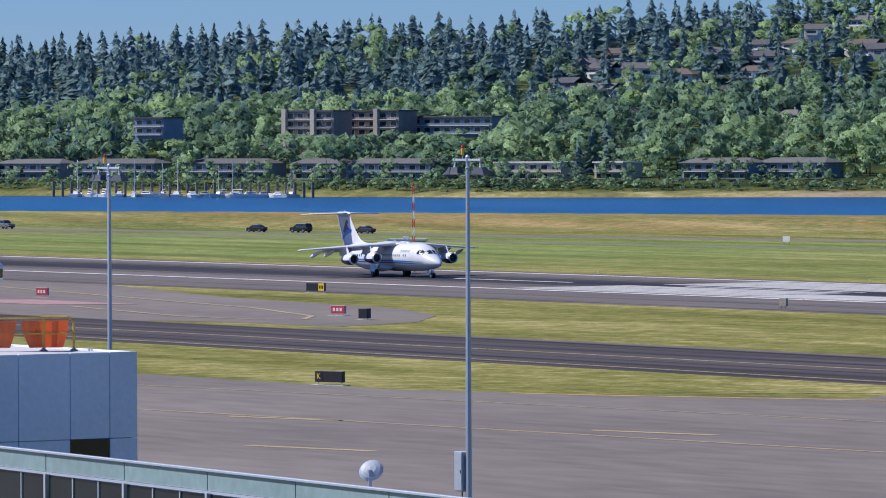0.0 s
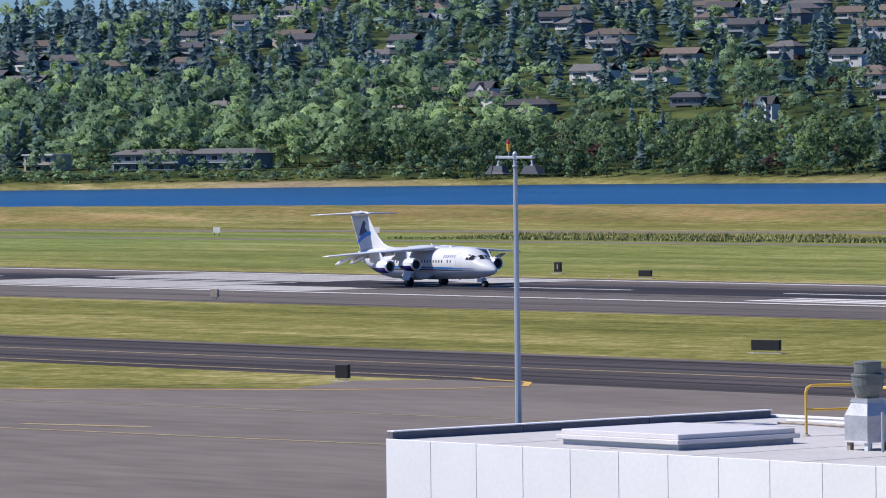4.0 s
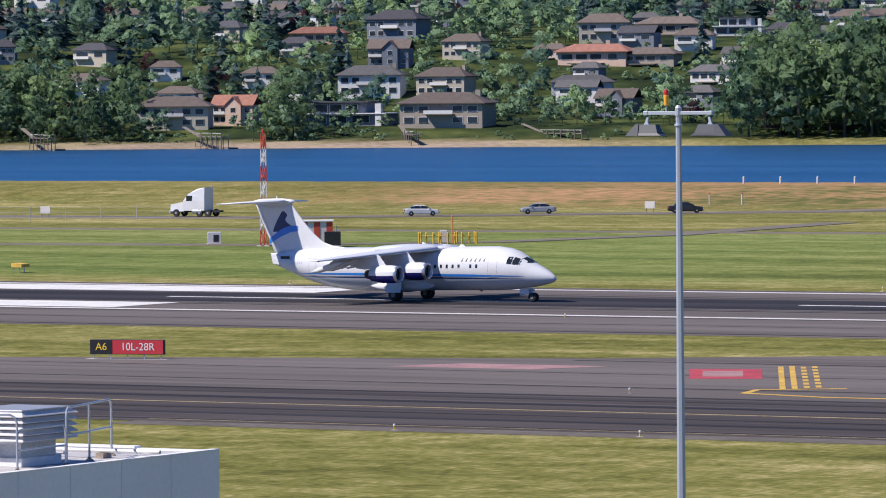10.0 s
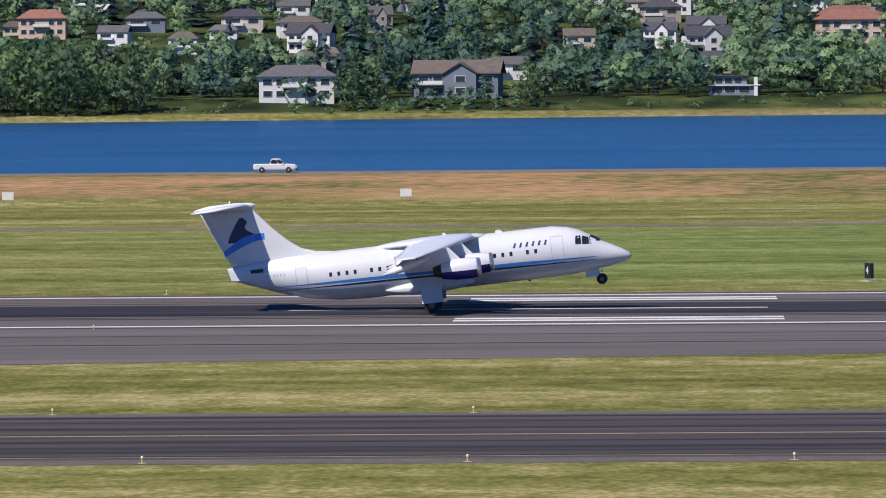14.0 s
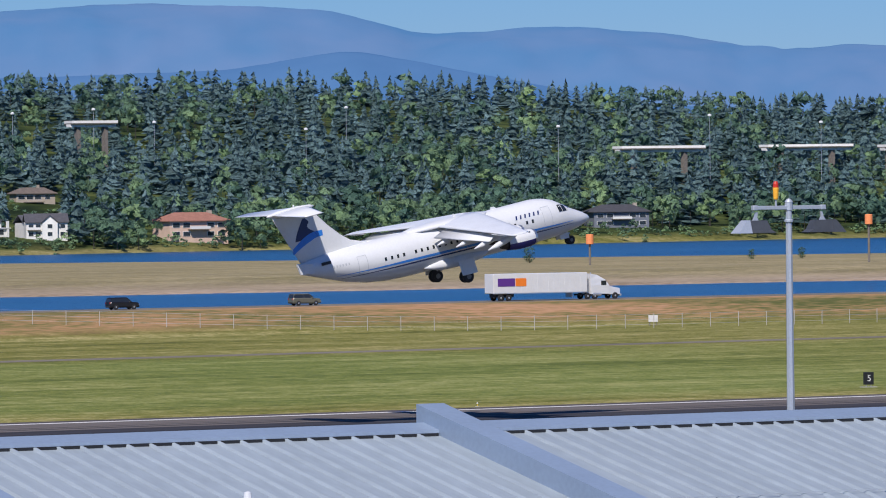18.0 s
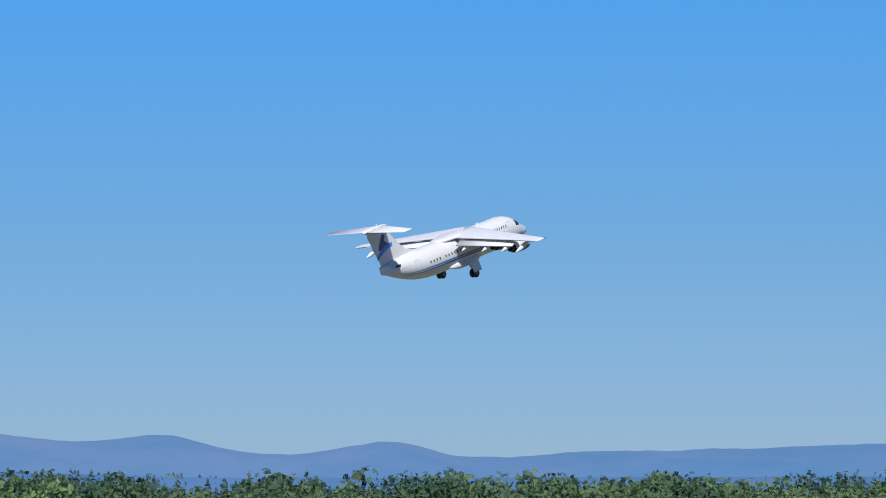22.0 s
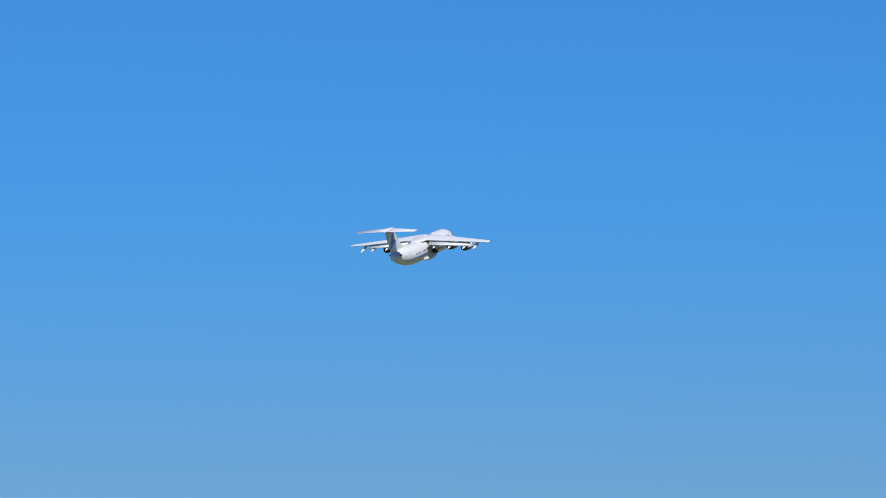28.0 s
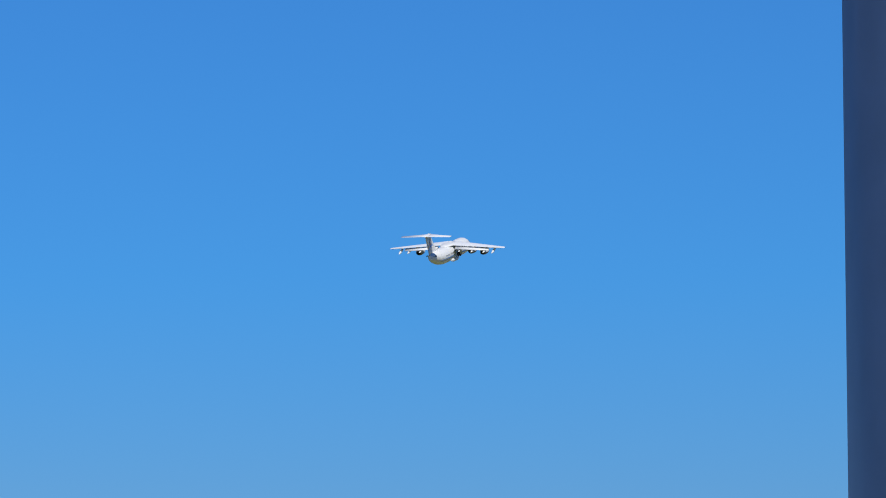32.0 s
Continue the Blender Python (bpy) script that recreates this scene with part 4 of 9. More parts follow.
def quads(c, nrm, size):
    """Leaf clumps: one uneven four-cornered piece at each centre, facing nrm."""
    n = len(c)
    nrm = nrm / np.linalg.norm(nrm, axis=1, keepdims=True)
    t = np.cross(nrm, rng.normal(size=(n, 3)))
    t /= np.linalg.norm(t, axis=1, keepdims=True)
    u = np.cross(nrm, t)
    k = rng.uniform(0.55, 1.25, (n, 4, 1)) * np.reshape(size, (-1, 1, 1)) * 0.5
    d = np.stack((t, u, -t, -u), 1)
    bulge = nrm[:, None, :] * rng.uniform(-0.25, 0.25, (n, 4, 1)) * np.reshape(size, (-1, 1, 1))
    return (c[:, None, :] + d * k + bulge).reshape(-1, 3)


def broadleaf(lumps, per, size, slim=1.0):
    """A crown of unit height: (points in fours, trunk points in fours)."""
    z = rng.uniform(0.1, 0.9, lumps)
    r = 0.33 * slim * np.sqrt(np.clip(1 - ((z - 0.5) / 0.52) ** 2, 0.05, 1)) * rng.uniform(0.35, 1.0, lumps)
    a = rng.uniform(0, 6.283, lumps)
    c = np.stack((np.cos(a) * r, np.sin(a) * r, z), -1)
    c[0] = (0, 0, 0.9)
    rad = rng.uniform(0.09, 0.17, lumps) * (0.7 + 0.3 * slim)
    n = rng.normal(size=(lumps * per, 3))
    n[:, 2] = np.abs(n[:, 2]) * 0.9 - 0.25
    n /= np.linalg.norm(n, axis=1, keepdims=True)
    p = np.repeat(c, per, 0) + n * np.repeat(rad, per)[:, None] * rng.uniform(0.75, 1.1, (lumps * per, 1))
    soft = n + (np.repeat(c, per, 0) - (0, 0, 0.42)) * 2.2
    return quads(p, n + rng.normal(size=n.shape) * 0.35, rng.uniform(0.7, 1.3, len(p)) * size), np.repeat(soft, 4, 0)


def conifer(sprays, slim):
    """A fir of unit height: drooping sprays at uneven heights round a narrow cone, with a bare tip."""
    z = 0.08 + 0.88 * np.sort(rng.uniform(0, 1, sprays)) ** 1.1
    a = rng.uniform(0, 6.283, sprays) + np.arange(sprays) * 2.4
    r = 0.21 * slim * np.clip(1 - (z - 0.08) / 0.93, 0.02, 1) ** 0.8 * rng.uniform(0.55, 1.2, sprays)
    d = np.stack((np.cos(a), np.sin(a), 0 * a), -1)
    q = np.stack((-np.sin(a), np.cos(a), 0 * a), -1)
    up = np.array((0, 0, 1.0))
    w = (r * 0.5 + 0.016) * rng.uniform(0.7, 1.3, sprays)
    lift, drop = rng.uniform(0.05, 0.11, sprays), rng.uniform(0.02, 0.07, sprays)
    top = d * (r * 0.12)[:, None] + up * (z + lift)[:, None]
    left = d * (r * 0.62)[:, None] - q * w[:, None] + up * (z - drop * rng.uniform(0.1, 0.6, sprays))[:, None]
    tip = d * r[:, None] + up * (z - drop)[:, None]
    right = d * (r * 0.62)[:, None] + q * w[:, None] + up * (z - drop * rng.uniform(0.1, 0.6, sprays))[:, None]
    out = np.stack((top, left, tip, right), 1).reshape(-1, 3)
    soft = np.repeat(d + up * 0.6 + rng.normal(size=d.shape) * 0.3, 4, 0)
    spike = np.array(((0.014, 0, 0.9), (0, 0.014, 0.9), (-0.014, 0, 0.9), (0, 0, 1.02)))
    return np.concatenate((out, spike)), np.concatenate((soft, np.tile((0, 0, 1.0), (4, 1))))


def trunk(h, r):
    q = []
    for k in range(3):
        a, b = 6.283 * k / 3, 6.283 * (k + 1) / 3
        q += [(np.cos(a) * r, np.sin(a) * r, 0), (np.cos(b) * r, np.sin(b) * r, 0), (np.cos(b) * r * 0.4, np.sin(b) * r * 0.4, h), (np.cos(a) * r * 0.4, np.sin(a) * r * 0.4, h)]
    return np.array(q)


LEAFY = [broadleaf(9, 8, 0.168) for _ in range(5)] + [broadleaf(9, 8, 0.15, 0.62) for _ in range(3)]
MEDIUM = [broadleaf(22, 11, 0.092, s) for s in (0.7, 0.8, 0.62, 0.9)]
BUSHY = [broadleaf(7, 6, 0.2) for _ in range(3)]
FINE = [broadleaf(50, 22, 0.046, s) for s in (0.8, 0.7, 0.9, 0.6, 0.75)]
PLAIN = [broadleaf(30, 14, 0.07, s) for s in (0.8, 0.7, 0.9)]
FIRS = [conifer(42, k) for k in (0.8, 0.95, 1.1, 1.25)]


def rounded(me, nor):
    """Shade the leaf pieces by the round of their clump."""
    nor = nor / np.maximum(np.linalg.norm(nor, axis=1, keepdims=True), 1e-6)
    me.polygons.foreach_set("use_smooth", np.ones(len(me.polygons), bool))
    me.attributes.new("custom_normal", "FLOAT_VECTOR", "POINT").data.foreach_set("vector", nor.astype(np.float32).ravel())


def wood(name, crowns, mat, rows, label, category, bark=None, trunk_size=(0.5, 0.018)):
    """Many trees as one mass. rows: x, y, z, height, spread, turn, tint, which."""
    rows = np.asarray(rows, float)
    co, tint, nor = [], [], []
    for k, (base, soft) in enumerate(crowns):
        r = rows[rows[:, 7].astype(int) % len(crowns) == k]
        if not len(r):
            continue
        c, s = np.cos(r[:, 5])[:, None], np.sin(r[:, 5])[:, None]
        hs, ws = r[:, 3][:, None], (r[:, 3] * r[:, 4])[:, None]
        x = (base[None, :, 0] * c - base[None, :, 1] * s) * ws + r[:, 0][:, None]
        y = (base[None, :, 0] * s + base[None, :, 1] * c) * ws + r[:, 1][:, None]
        z = base[None, :, 2] * hs + r[:, 2][:, None]
        co.append(np.stack((x, y, z), -1).reshape(-1, 3))
        tint.append(np.repeat(r[:, 6], len(base)))
        nor.append(np.stack((soft[None, :, 0] * c - soft[None, :, 1] * s, soft[None, :, 0] * s + soft[None, :, 1] * c, soft[None, :, 2] + 0 * c), -1).reshape(-1, 3))
    co, tint = np.concatenate(co), np.concatenate(tint)
    me = mesh_of(name, co, np.arange(len(co)).reshape(-1, 4), 4)
    me.attributes.new("tint", "FLOAT", "POINT").data.foreach_set("value", tint.astype(np.float32))
    rounded(me, np.concatenate(nor))
    me.materials.append(mat)
    ob = tagged(new(name, me), label, category, kind="stuff")
    if bark is not None:
        t = trunk(*trunk_size)
        x = t[None, :, 0] * rows[:, 3][:, None] + rows[:, 0][:, None]
        y = t[None, :, 1] * rows[:, 3][:, None] + rows[:, 1][:, None]
        z = t[None, :, 2] * rows[:, 3][:, None] + rows[:, 2][:, None] - 0.4
        co = np.stack((x, y, z), -1).reshape(-1, 3)
        tm = mesh_of("trunks", co, np.arange(len(co)).reshape(-1, 4), 4)
        tm.materials.append(bark)
        to = new("trunks", tm)
        to.parent = ob
        to["kind"] = "stuff"
    return ob


# homes on the far hillside: x, y, width, style, colour
HOMES_SHORE_WEST = (
    (-1310, 1312, 13.6, 3, 2), (-1273, 1300, 16.9, 2, 0), (-1260, 1313, 16.0, 3, 2), (-1231, 1314, 19.4, 1, 5), (-1214, 1321, 14.0, 0, 5),
    (-1190, 1321, 15.6, 0, 5), (-1178, 1334, 15.7, 3, 2), (-1163, 1345, 15.6, 0, 2), (-1300, 1377, 13.9, 4, 0), (-1284, 1381, 12.9, 4, 0),
    (-1268, 1383, 15.0, 4, 0), (-1254, 1392, 14.7, 4, 0), (-1234, 1408, 14.6, 4, 0), (-1223, 1420, 15.0, 4, 0), (-1215, 1432, 9.2, 4, 0))

HOMES_SHORE_MID = (
    (-1153, 1565, 17.1, 3, 2), (-1121, 1576, 16.1, 0, 4), (-1101, 1571, 13.1, 0, 2), (-958, 1460, 22.2, 0, 1), (-952, 1485, 13.8, 1, 3),
    (-915, 1492, 25.7, 2, 2), (-879, 1488, 27.9, 0, 4), (-948, 1558, 20.5, 0, 0), (-925, 1565, 16.9, 0, 1), (-970, 1606, 13.8, 1, 2),
    (-954, 1627, 13.8, 0, 1), (-886, 1583, 19.5, 3, 0), (-908, 1632, 23.7, 3, 3), (-930, 1677, 16.9, 0, 1), (-899, 1715, 17.0, 2, 0),
    (-927, 1718, 21.0, 3, 4), (-851, 1543, 12.9, 1, 2), (-1022, 1646, 18.0, 3, 3), (-1006, 1671, 19.1, 0, 2), (-1063, 1830, 14.5, 2, 0),
    (-927, 1636, 11.0, 3, 1), (-890, 1636, 18.2, 3, 4), (-855, 1613, 14.3, 3, 0))

HOMES_SHORE_ROW = (
    (-688, 1561, 17.5, 0, 3), (-663, 1572, 23.4, 1, 1), (-636, 1585, 22.5, 0, 2), (-611, 1601, 20.1, 2, 0), (-585, 1611, 20.9, 1, 0),
    (-559, 1626, 22.7, 1, 0), (-534, 1639, 23.6, 0, 4), (-504, 1645, 21.9, 2, 3), (-426, 1685, 22.1, 0, 0), (-397, 1676, 23.2, 0, 3),
    (-116, 1738, 23.2, 0, 0), (-68, 1755, 31.8, 1, 2), (16, 1762, 15.5, 2, 2), (171, 1844, 13.6, 1, 0), (195, 1854, 10.9, 0, 0),
    (-692, 1681, 24.0, 3, 4), (-714, 1667, 20.4, 1, 2), (-666, 1696, 20.5, 3, 4), (-648, 1711, 10.7, 1, 2), (-631, 1722, 14.3, 2, 0),
    (-610, 1727, 16.5, 0, 2), (-596, 1741, 14.4, 3, 2), (-573, 1753, 31.6, 1, 0))

HOMES_SLOPE_A = (
    (-718, 1746, 17.0, 0, 3), (-697, 1772, 11.2, 1, 3), (-683, 1784, 17.7, 1, 0), (-571, 1823, 23.3, 1, 0), (-606, 1773, 19.2, 3, 2),
    (-609, 1836, 18.9, 3, 2), (-529, 1769, 10.8, 1, 2), (-507, 1769, 11.2, 1, 2), (-485, 1769, 17.0, 0, 3), (-474, 1792, 16.3, 1, 0),
    (-453, 1781, 14.4, 1, 1), (-445, 1790, 23.4, 1, 2), (-461, 1850, 16.8, 0, 2), (-445, 1855, 17.7, 0, 2), (-427, 1819, 27.4, 3, 4),
    (-404, 1803, 36.1, 3, 5), (-406, 1860, 16.8, 1, 4), (-384, 1875, 18.3, 0, 4), (-374, 1830, 16.4, 3, 0), (-349, 1805, 26.1, 0, 3),
    (-481, 1917, 13.5, 1, 2), (-270, 1871, 11.1, 3, 4), (-261, 1898, 16.9, 3, 1))

HOMES_SLOPE_B = (
    (-217, 1888, 11.1, 3, 1), (-209, 1886, 15.8, 0, 3), (-253, 1935, 11.5, 2, 0), (-266, 1914, 11.3, 3, 1), (-120, 1870, 14.7, 1, 0),
    (-115, 1846, 12.7, 3, 1), (-239, 1841, 4.7, 1, 2), (-186, 1837, 12.6, 3, 2), (-150, 1890, 9.3, 3, 0), (-120, 1868, 14.6, 1, 0),
    (-117, 1840, 13.5, 3, 1), (-100, 1911, 7.5, 1, 4), (-7, 1888, 11.1, 1, 0), (8, 1872, 15.6, 1, 0), (1, 1970, 12.5, 1, 0),
    (55, 1915, 20.6, 0, 3), (46, 2023, 12.9, 2, 0), (55, 1903, 22.3, 0, 3), (8, 1900, 13.0, 1, 0), (-7, 1894, 9.3, 1, 1),
    (143, 1965, 11.6, 1, 4), (121, 1960, 11.5, 0, 2), (152, 1964, 9.6, 0, 4), (135, 1941, 11.4, 3, 2))

HOMES_EAST = (
    (571, 1994, 17.2, 3, 4), (611, 2091, 12.8, 1, 5), (613, 2167, 11.0, 1, 2), (566, 2124, 16.1, 3, 0), (687, 2128, 9.8, 1, 0),
    (712, 2113, 8.7, 4, 0), (712, 2149, 8.9, 1, 5), (741, 2148, 11.1, 3, 0), (794, 2224, 10.4, 1, 1), (762, 2019, 20.0, 2, 2),
    (1036, 2467, 13.1, 1, 0), (1033, 2369, 15.2, 1, 0), (1041, 2236, 18.1, 0, 2), (1076, 2274, 11.1, 3, 2), (965, 2026, 13.2, 2, 0),
    (983, 2019, 17.6, 1, 0), (949, 2036, 15.4, 3, 2), (1039, 2141, 17.5, 3, 4), (1048, 2018, 31.1, 0, 3), (980, 2008, 16.4, 1, 0),
    (1042, 2146, 14.0, 3, 4), (1299, 2106, 25.4, 0, 2))

HOMES_WEST = (
    (-2251, 1725, 16.6, 3, 0), (-2216, 1715, 15.1, 3, 0), (-2200, 1731, 13.7, 3, 0), (-2165, 1746, 16.3, 1, 3), (-2177, 1728, 10.9, 3, 1),
    (-2080, 1728, 10.6, 3, 0), (-1739, 1299, 9.5, 3, 0), (-1704, 1282, 5.4, 3, 1), (-1893, 1498, 14.2, 3, 0), (-1727, 1395, 10.9, 3, 1),
    (-1665, 1366, 10.5, 1, 0), (-1607, 1339, 10.2, 3, 0), (-1656, 1358, 16.8, 3, 0), (-1619, 1350, 18.5, 3, 2), (-1703, 1338, 8.5, 1, 4),
    (-1679, 1340, 10.5, 3, 1), (-1489, 1409, 14.0, 3, 0), (-1585, 1517, 15.0, 3, 4), (-1506, 1364, 7.0, 1, 0), (-1568, 1382, 12.3, 3, 2))

HOMES = [h for block in (HOMES_SHORE_WEST, HOMES_SHORE_MID, HOMES_SHORE_ROW, HOMES_SLOPE_A, HOMES_SLOPE_B, HOMES_EAST, HOMES_WEST) for h in block]
for _ in range(500):  # scattered homes in the woods of the western hill
    b = rng.uniform(-55.5, -46)
    s = rng.uniform(330, 900)
    d = np.interp(b, SHORE_B, SHORE_D) + s
    x, y = d * math.sin(radians(b)), d * math.cos(radians(b))
    if len(HOMES) < 205 and all(abs(x - h[0]) + abs(y - h[1]) > 45 for h in HOMES):
        HOMES.append((x, y, rng.uniform(13, 19), int(rng.choice((5, 6))), int(rng.choice((0, 0, 1, 2)))))
for _ in range(5200):  # the rest of the neighbourhood
    b = rng.uniform(-47, 9)
    s = rng.uniform(100, 760)
    d = np.interp(b, SHORE_B, SHORE_D) + s
    x, y = d * math.sin(radians(b)), d * math.cos(radians(b))
    if len(HOMES) < 700 and all(abs(x - h[0]) + abs(y - h[1]) > 19.5 for h in HOMES) and not (-27.6 < b < -23.6 and s < 160) and not (-12.6 < b < -5 and s < 130) and not (b < -42 and s < 260):
        HOMES.append((x, y, rng.uniform(9.5, 15.5), int(rng.choice((5, 5, 6))), int(rng.choice((0, 0, 0, 1, 2, 4)))))

BANK = []  # larger buildings on the far bank: x, y, width, storeys, cream or not
for b, w, c in ((-60.8, 24, 0), (-59.95, 30, 0), (-58.85, 31, 0), (-57.95, 17, 0), (-57.2, 33, 0), (-55.85, 23, 1), (-55.05, 10, 1), (-54.0, 23, 0), (-53.25, 23, 0)):
    d = float(np.interp(b, SHORE_B, SHORE_D)) + 48
    BANK.append((d * math.sin(radians(b)), d * math.cos(radians(b)), w, 2, c))
BLOCKS = [(d * math.sin(radians(b)), d * math.cos(radians(b)), w, n) for b, d, w, n in ((-58.01, 2120, 18, 3), (-57.39, 2126, 20, 3), (-56.6, 2122, 30, 2), (-59.6, 2120, 11, 2))]

GROVES = ((-52, -45.5, 17, 60), (-40.4, -33.2, 19, 60), (-32.5, -31.4, 18, 50), (-27.6, -23.7, 28, 95), (-12.7, -5.3, 19, 70), (-3.9, -1.4, 16, 40), (3.2, 8.8, 18, 60), (12, 14.5, 12, 30))
hx, hy, hw = (np.array([h[i] for h in list(HOMES) + list(BANK) + list(BLOCKS)], float) for i in (0, 1, 2))
hb, hd = np.degrees(np.arctan2(hx, hy)), np.hypot(hx, hy)
leafy, firs, plums, grown = [], [], [], []
s = 12.0
while s < 1150:
    b = -62.5
    while b < 47:
        d = np.interp(b, SHORE_B, SHORE_D) + s + rng.uniform(-6, 6)
        step = (9.6 + min(s, 450) * 0.0115) * rng.uniform(0.6, 1.4) * (0.72 if -46 < b < 14.5 else 1)
        b += math.degrees(step / d)
        x, y = d * math.sin(radians(b)), d * math.cos(radians(b))
        grove = [g for g in GROVES if g[0] < b < g[1] and s < g[3]]
        wild = b < -50 or b > 14.5
        town = not wild
        lateral, ahead = np.abs(hb - b) * np.pi / 180 * hd, hd - d
        blocked = ((lateral < hw * 0.62) & (ahead > -9) & (ahead < np.where(hb > 14.5, 110, np.where(hw > 22.5, 90, np.where(hw > 13.5, 56, 34))))).any()
        close = ((lateral < hw * 0.5 + 3) & (np.abs(ahead) < 9)).any()
        if close or (b < -51 and s < 34) or (town and not grove and s < 28):
            continue
        low = [q for q in BLOCKS if abs(math.degrees(math.atan2(q[0], q[1])) - b) < math.degrees(q[2] * 0.62 / 2120) and d < 2135]
        p = 0.95 if grove else (0.85 if wild else 0.88)
        if b > 30 and s < 40:
            p = 0.4
        if rng.uniform() > p:
            continue
        z = float(land(x, y)) - 0.3
        tone = 0.5 + 0.5 * math.sin(x * 0.021) * math.sin(y * 0.017 + 2)
        fir = (0.06 if grove else (0.1 if s < 330 else 0.72 if b > -55 else 0.9) if b < -46 else (0.14 if s < 90 else 0.8) if wild else 0.16 + 0.3 * (s > 480)) > rng.uniform() + (0.35 * (tone - 0.5) if not grove else 0)
        if low:
            leafy.append((x, y, z, max(4.0, min(rng.uniform(9, 15), 20.0 - z)), 1.4, rng.uniform(0, 6.28), rng.uniform(0.1, 0.7), rng.integers(0, 5)))
            continue
        if blocked:
            if rng.uniform() < 0.9:
                leafy.append((x, y, z - 0.6, rng.uniform(2.4, 5.0), 1.5, rng.uniform(0, 6.28), rng.uniform(0.1, 0.8), rng.integers(0, 5)))
            continue
        if fir:
            # West and wild firs take the pale blue end of the tint: painted haze.
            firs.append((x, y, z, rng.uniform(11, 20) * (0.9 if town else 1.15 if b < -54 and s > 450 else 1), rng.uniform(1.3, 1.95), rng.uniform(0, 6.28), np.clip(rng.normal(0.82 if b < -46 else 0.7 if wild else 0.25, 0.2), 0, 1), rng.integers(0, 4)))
        elif town and rng.uniform() < 0.05:
            plums.append((x, y, z, rng.uniform(6, 9), 1.3, rng.uniform(0, 6.28), rng.uniform(0, 1), rng.integers(0, 5)))
        else:
            h = grove[0][2] * rng.uniform(0.72, 1.08) if grove else rng.uniform(10, 18) if wild else rng.uniform(8, 16) if b > -5 else rng.uniform(11, 17) if rng.uniform() < 0.14 else rng.uniform(4.5, 9.5) if b < -32 else rng.uniform(5.5, 12)
            # The extra 0.14 lightens western crowns, as haze would.
            (grown if grove else leafy).append((x, y, z, h, rng.uniform(0.85, 1.15) if grove else rng.uniform(1.05, 1.5), rng.uniform(0, 6.28), np.clip(rng.normal(0.38 if grove else 0.08 + (0.28 if b > 14.5 else 0.5) * tone + 0.14 * (b < -50), 0.27), 0, 1), rng.integers(5, 8) if grove and rng.uniform() < 0.6 else rng.integers(0, 5)))
    s += 13 + s * 0.018
# undergrowth that fills the groves to the ground
for g0, g1, gh, gs in GROVES:
    for b in np.arange(g0, g1, 0.16):
        d = np.interp(b, SHORE_B, SHORE_D) + rng.uniform(12, 30)
        x, y = d * math.sin(radians(b)), d * math.cos(radians(b))
        leafy.append((x, y, float(land(x, y)) - 0.5, gh * rng.uniform(0.25, 0.6), 1.3, rng.uniform(0, 6.28), rng.uniform(0.0, 0.4), rng.integers(0, 5)))
wood("broadleaf_wood", LEAFY, M_LEAF, leafy, "fresh green broadleaf trees on the far hillside, bluish haze mixed in", "trees", M_BARK)
wood("grove_trees", MEDIUM, M_COTTON, grown, "tall green cottonwoods along the far shore", "trees", M_BARK)
wood("conifer_wood", FIRS, M_FIR, firs, "tall green firs on the far hillside, bluish haze painted in", "trees")
wood("plum_trees", LEAFY[:5], M_PLUM, plums, "dark red plum trees between the houses", "trees")
# shoreline scrub
scrub = []
for b in np.concatenate((np.arange(-62, -51, 0.045), np.arange(-51, 36, 0.07))):
    d = np.interp(b, SHORE_B, SHORE_D) + rng.uniform(9, 26)
    x, y = d * math.sin(radians(b)), d * math.cos(radians(b))
    if rng.uniform() < (0.9 if b < -52 or b > 5 else 0.45):
        scrub.append((x, y, float(land(x, y)) - 0.4, rng.uniform(1.2, 3.2) if -51 < b < 8 else rng.uniform(2.0, 5.0), 1.6, rng.uniform(0, 6.28), rng.uniform(0.1, 0.9), rng.integers(0, 5)))
for b in np.arange(-62, -52.6, 0.05):
    if rng.uniform() < 0.4:
        d = np.interp(b, SHORE_B, SHORE_D) + rng.uniform(20, 38)
        x, y = d * math.sin(radians(b)), d * math.cos(radians(b))
        scrub.append((x, y, float(land(x, y)) - 0.4, rng.uniform(3.5, 8.5), 1.3, rng.uniform(0, 6.28), rng.uniform(0.1, 0.8), rng.integers(0, 5)))
wood("shore_scrub", BUSHY, M_LEAF, scrub, "low green scrub along the river bank", "bushes")
# the wooded island
isle, isle_back = [], []
for k in range(330):
    front = k < 165
    x, y = (838 + (k + rng.uniform(0, 1)) * 4.8, 1086 + rng.uniform(0, 16)) if front else (rng.uniform(845, 1640), 1104 + abs(rng.normal(0, 1)) * 40)
    row = (x, y, float(land(x, y)) - 0.4, rng.uniform(26, 36) * min(1, 0.72 + (x - 838) / 400), rng.uniform(0.85, 1.2), rng.uniform(0, 6.28), np.clip(rng.normal(0.4, 0.28), 0, 1), rng.integers(0, 5))
    (isle if front else isle_back).append(row)
wood("island_wood", FINE, M_COTTON, isle, "dense tall cottonwoods on the river island", "trees", M_BARK, (0.6, 0.014))
wood("island_inner_wood", PLAIN, M_COTTON, isle_back, "dense tall cottonwoods inside the river island", "trees", M_BARK, (0.6, 0.014))
under = [(x, 1080 + rng.uniform(0, 6), float(land(x, 1083)) - 0.5, rng.uniform(4, 13), 1.25, rng.uniform(0, 6.28), rng.uniform(0.3, 1.0), rng.integers(0, 5)) for x in np.arange(836, 1640, 4.0) if rng.uniform() < 0.85]
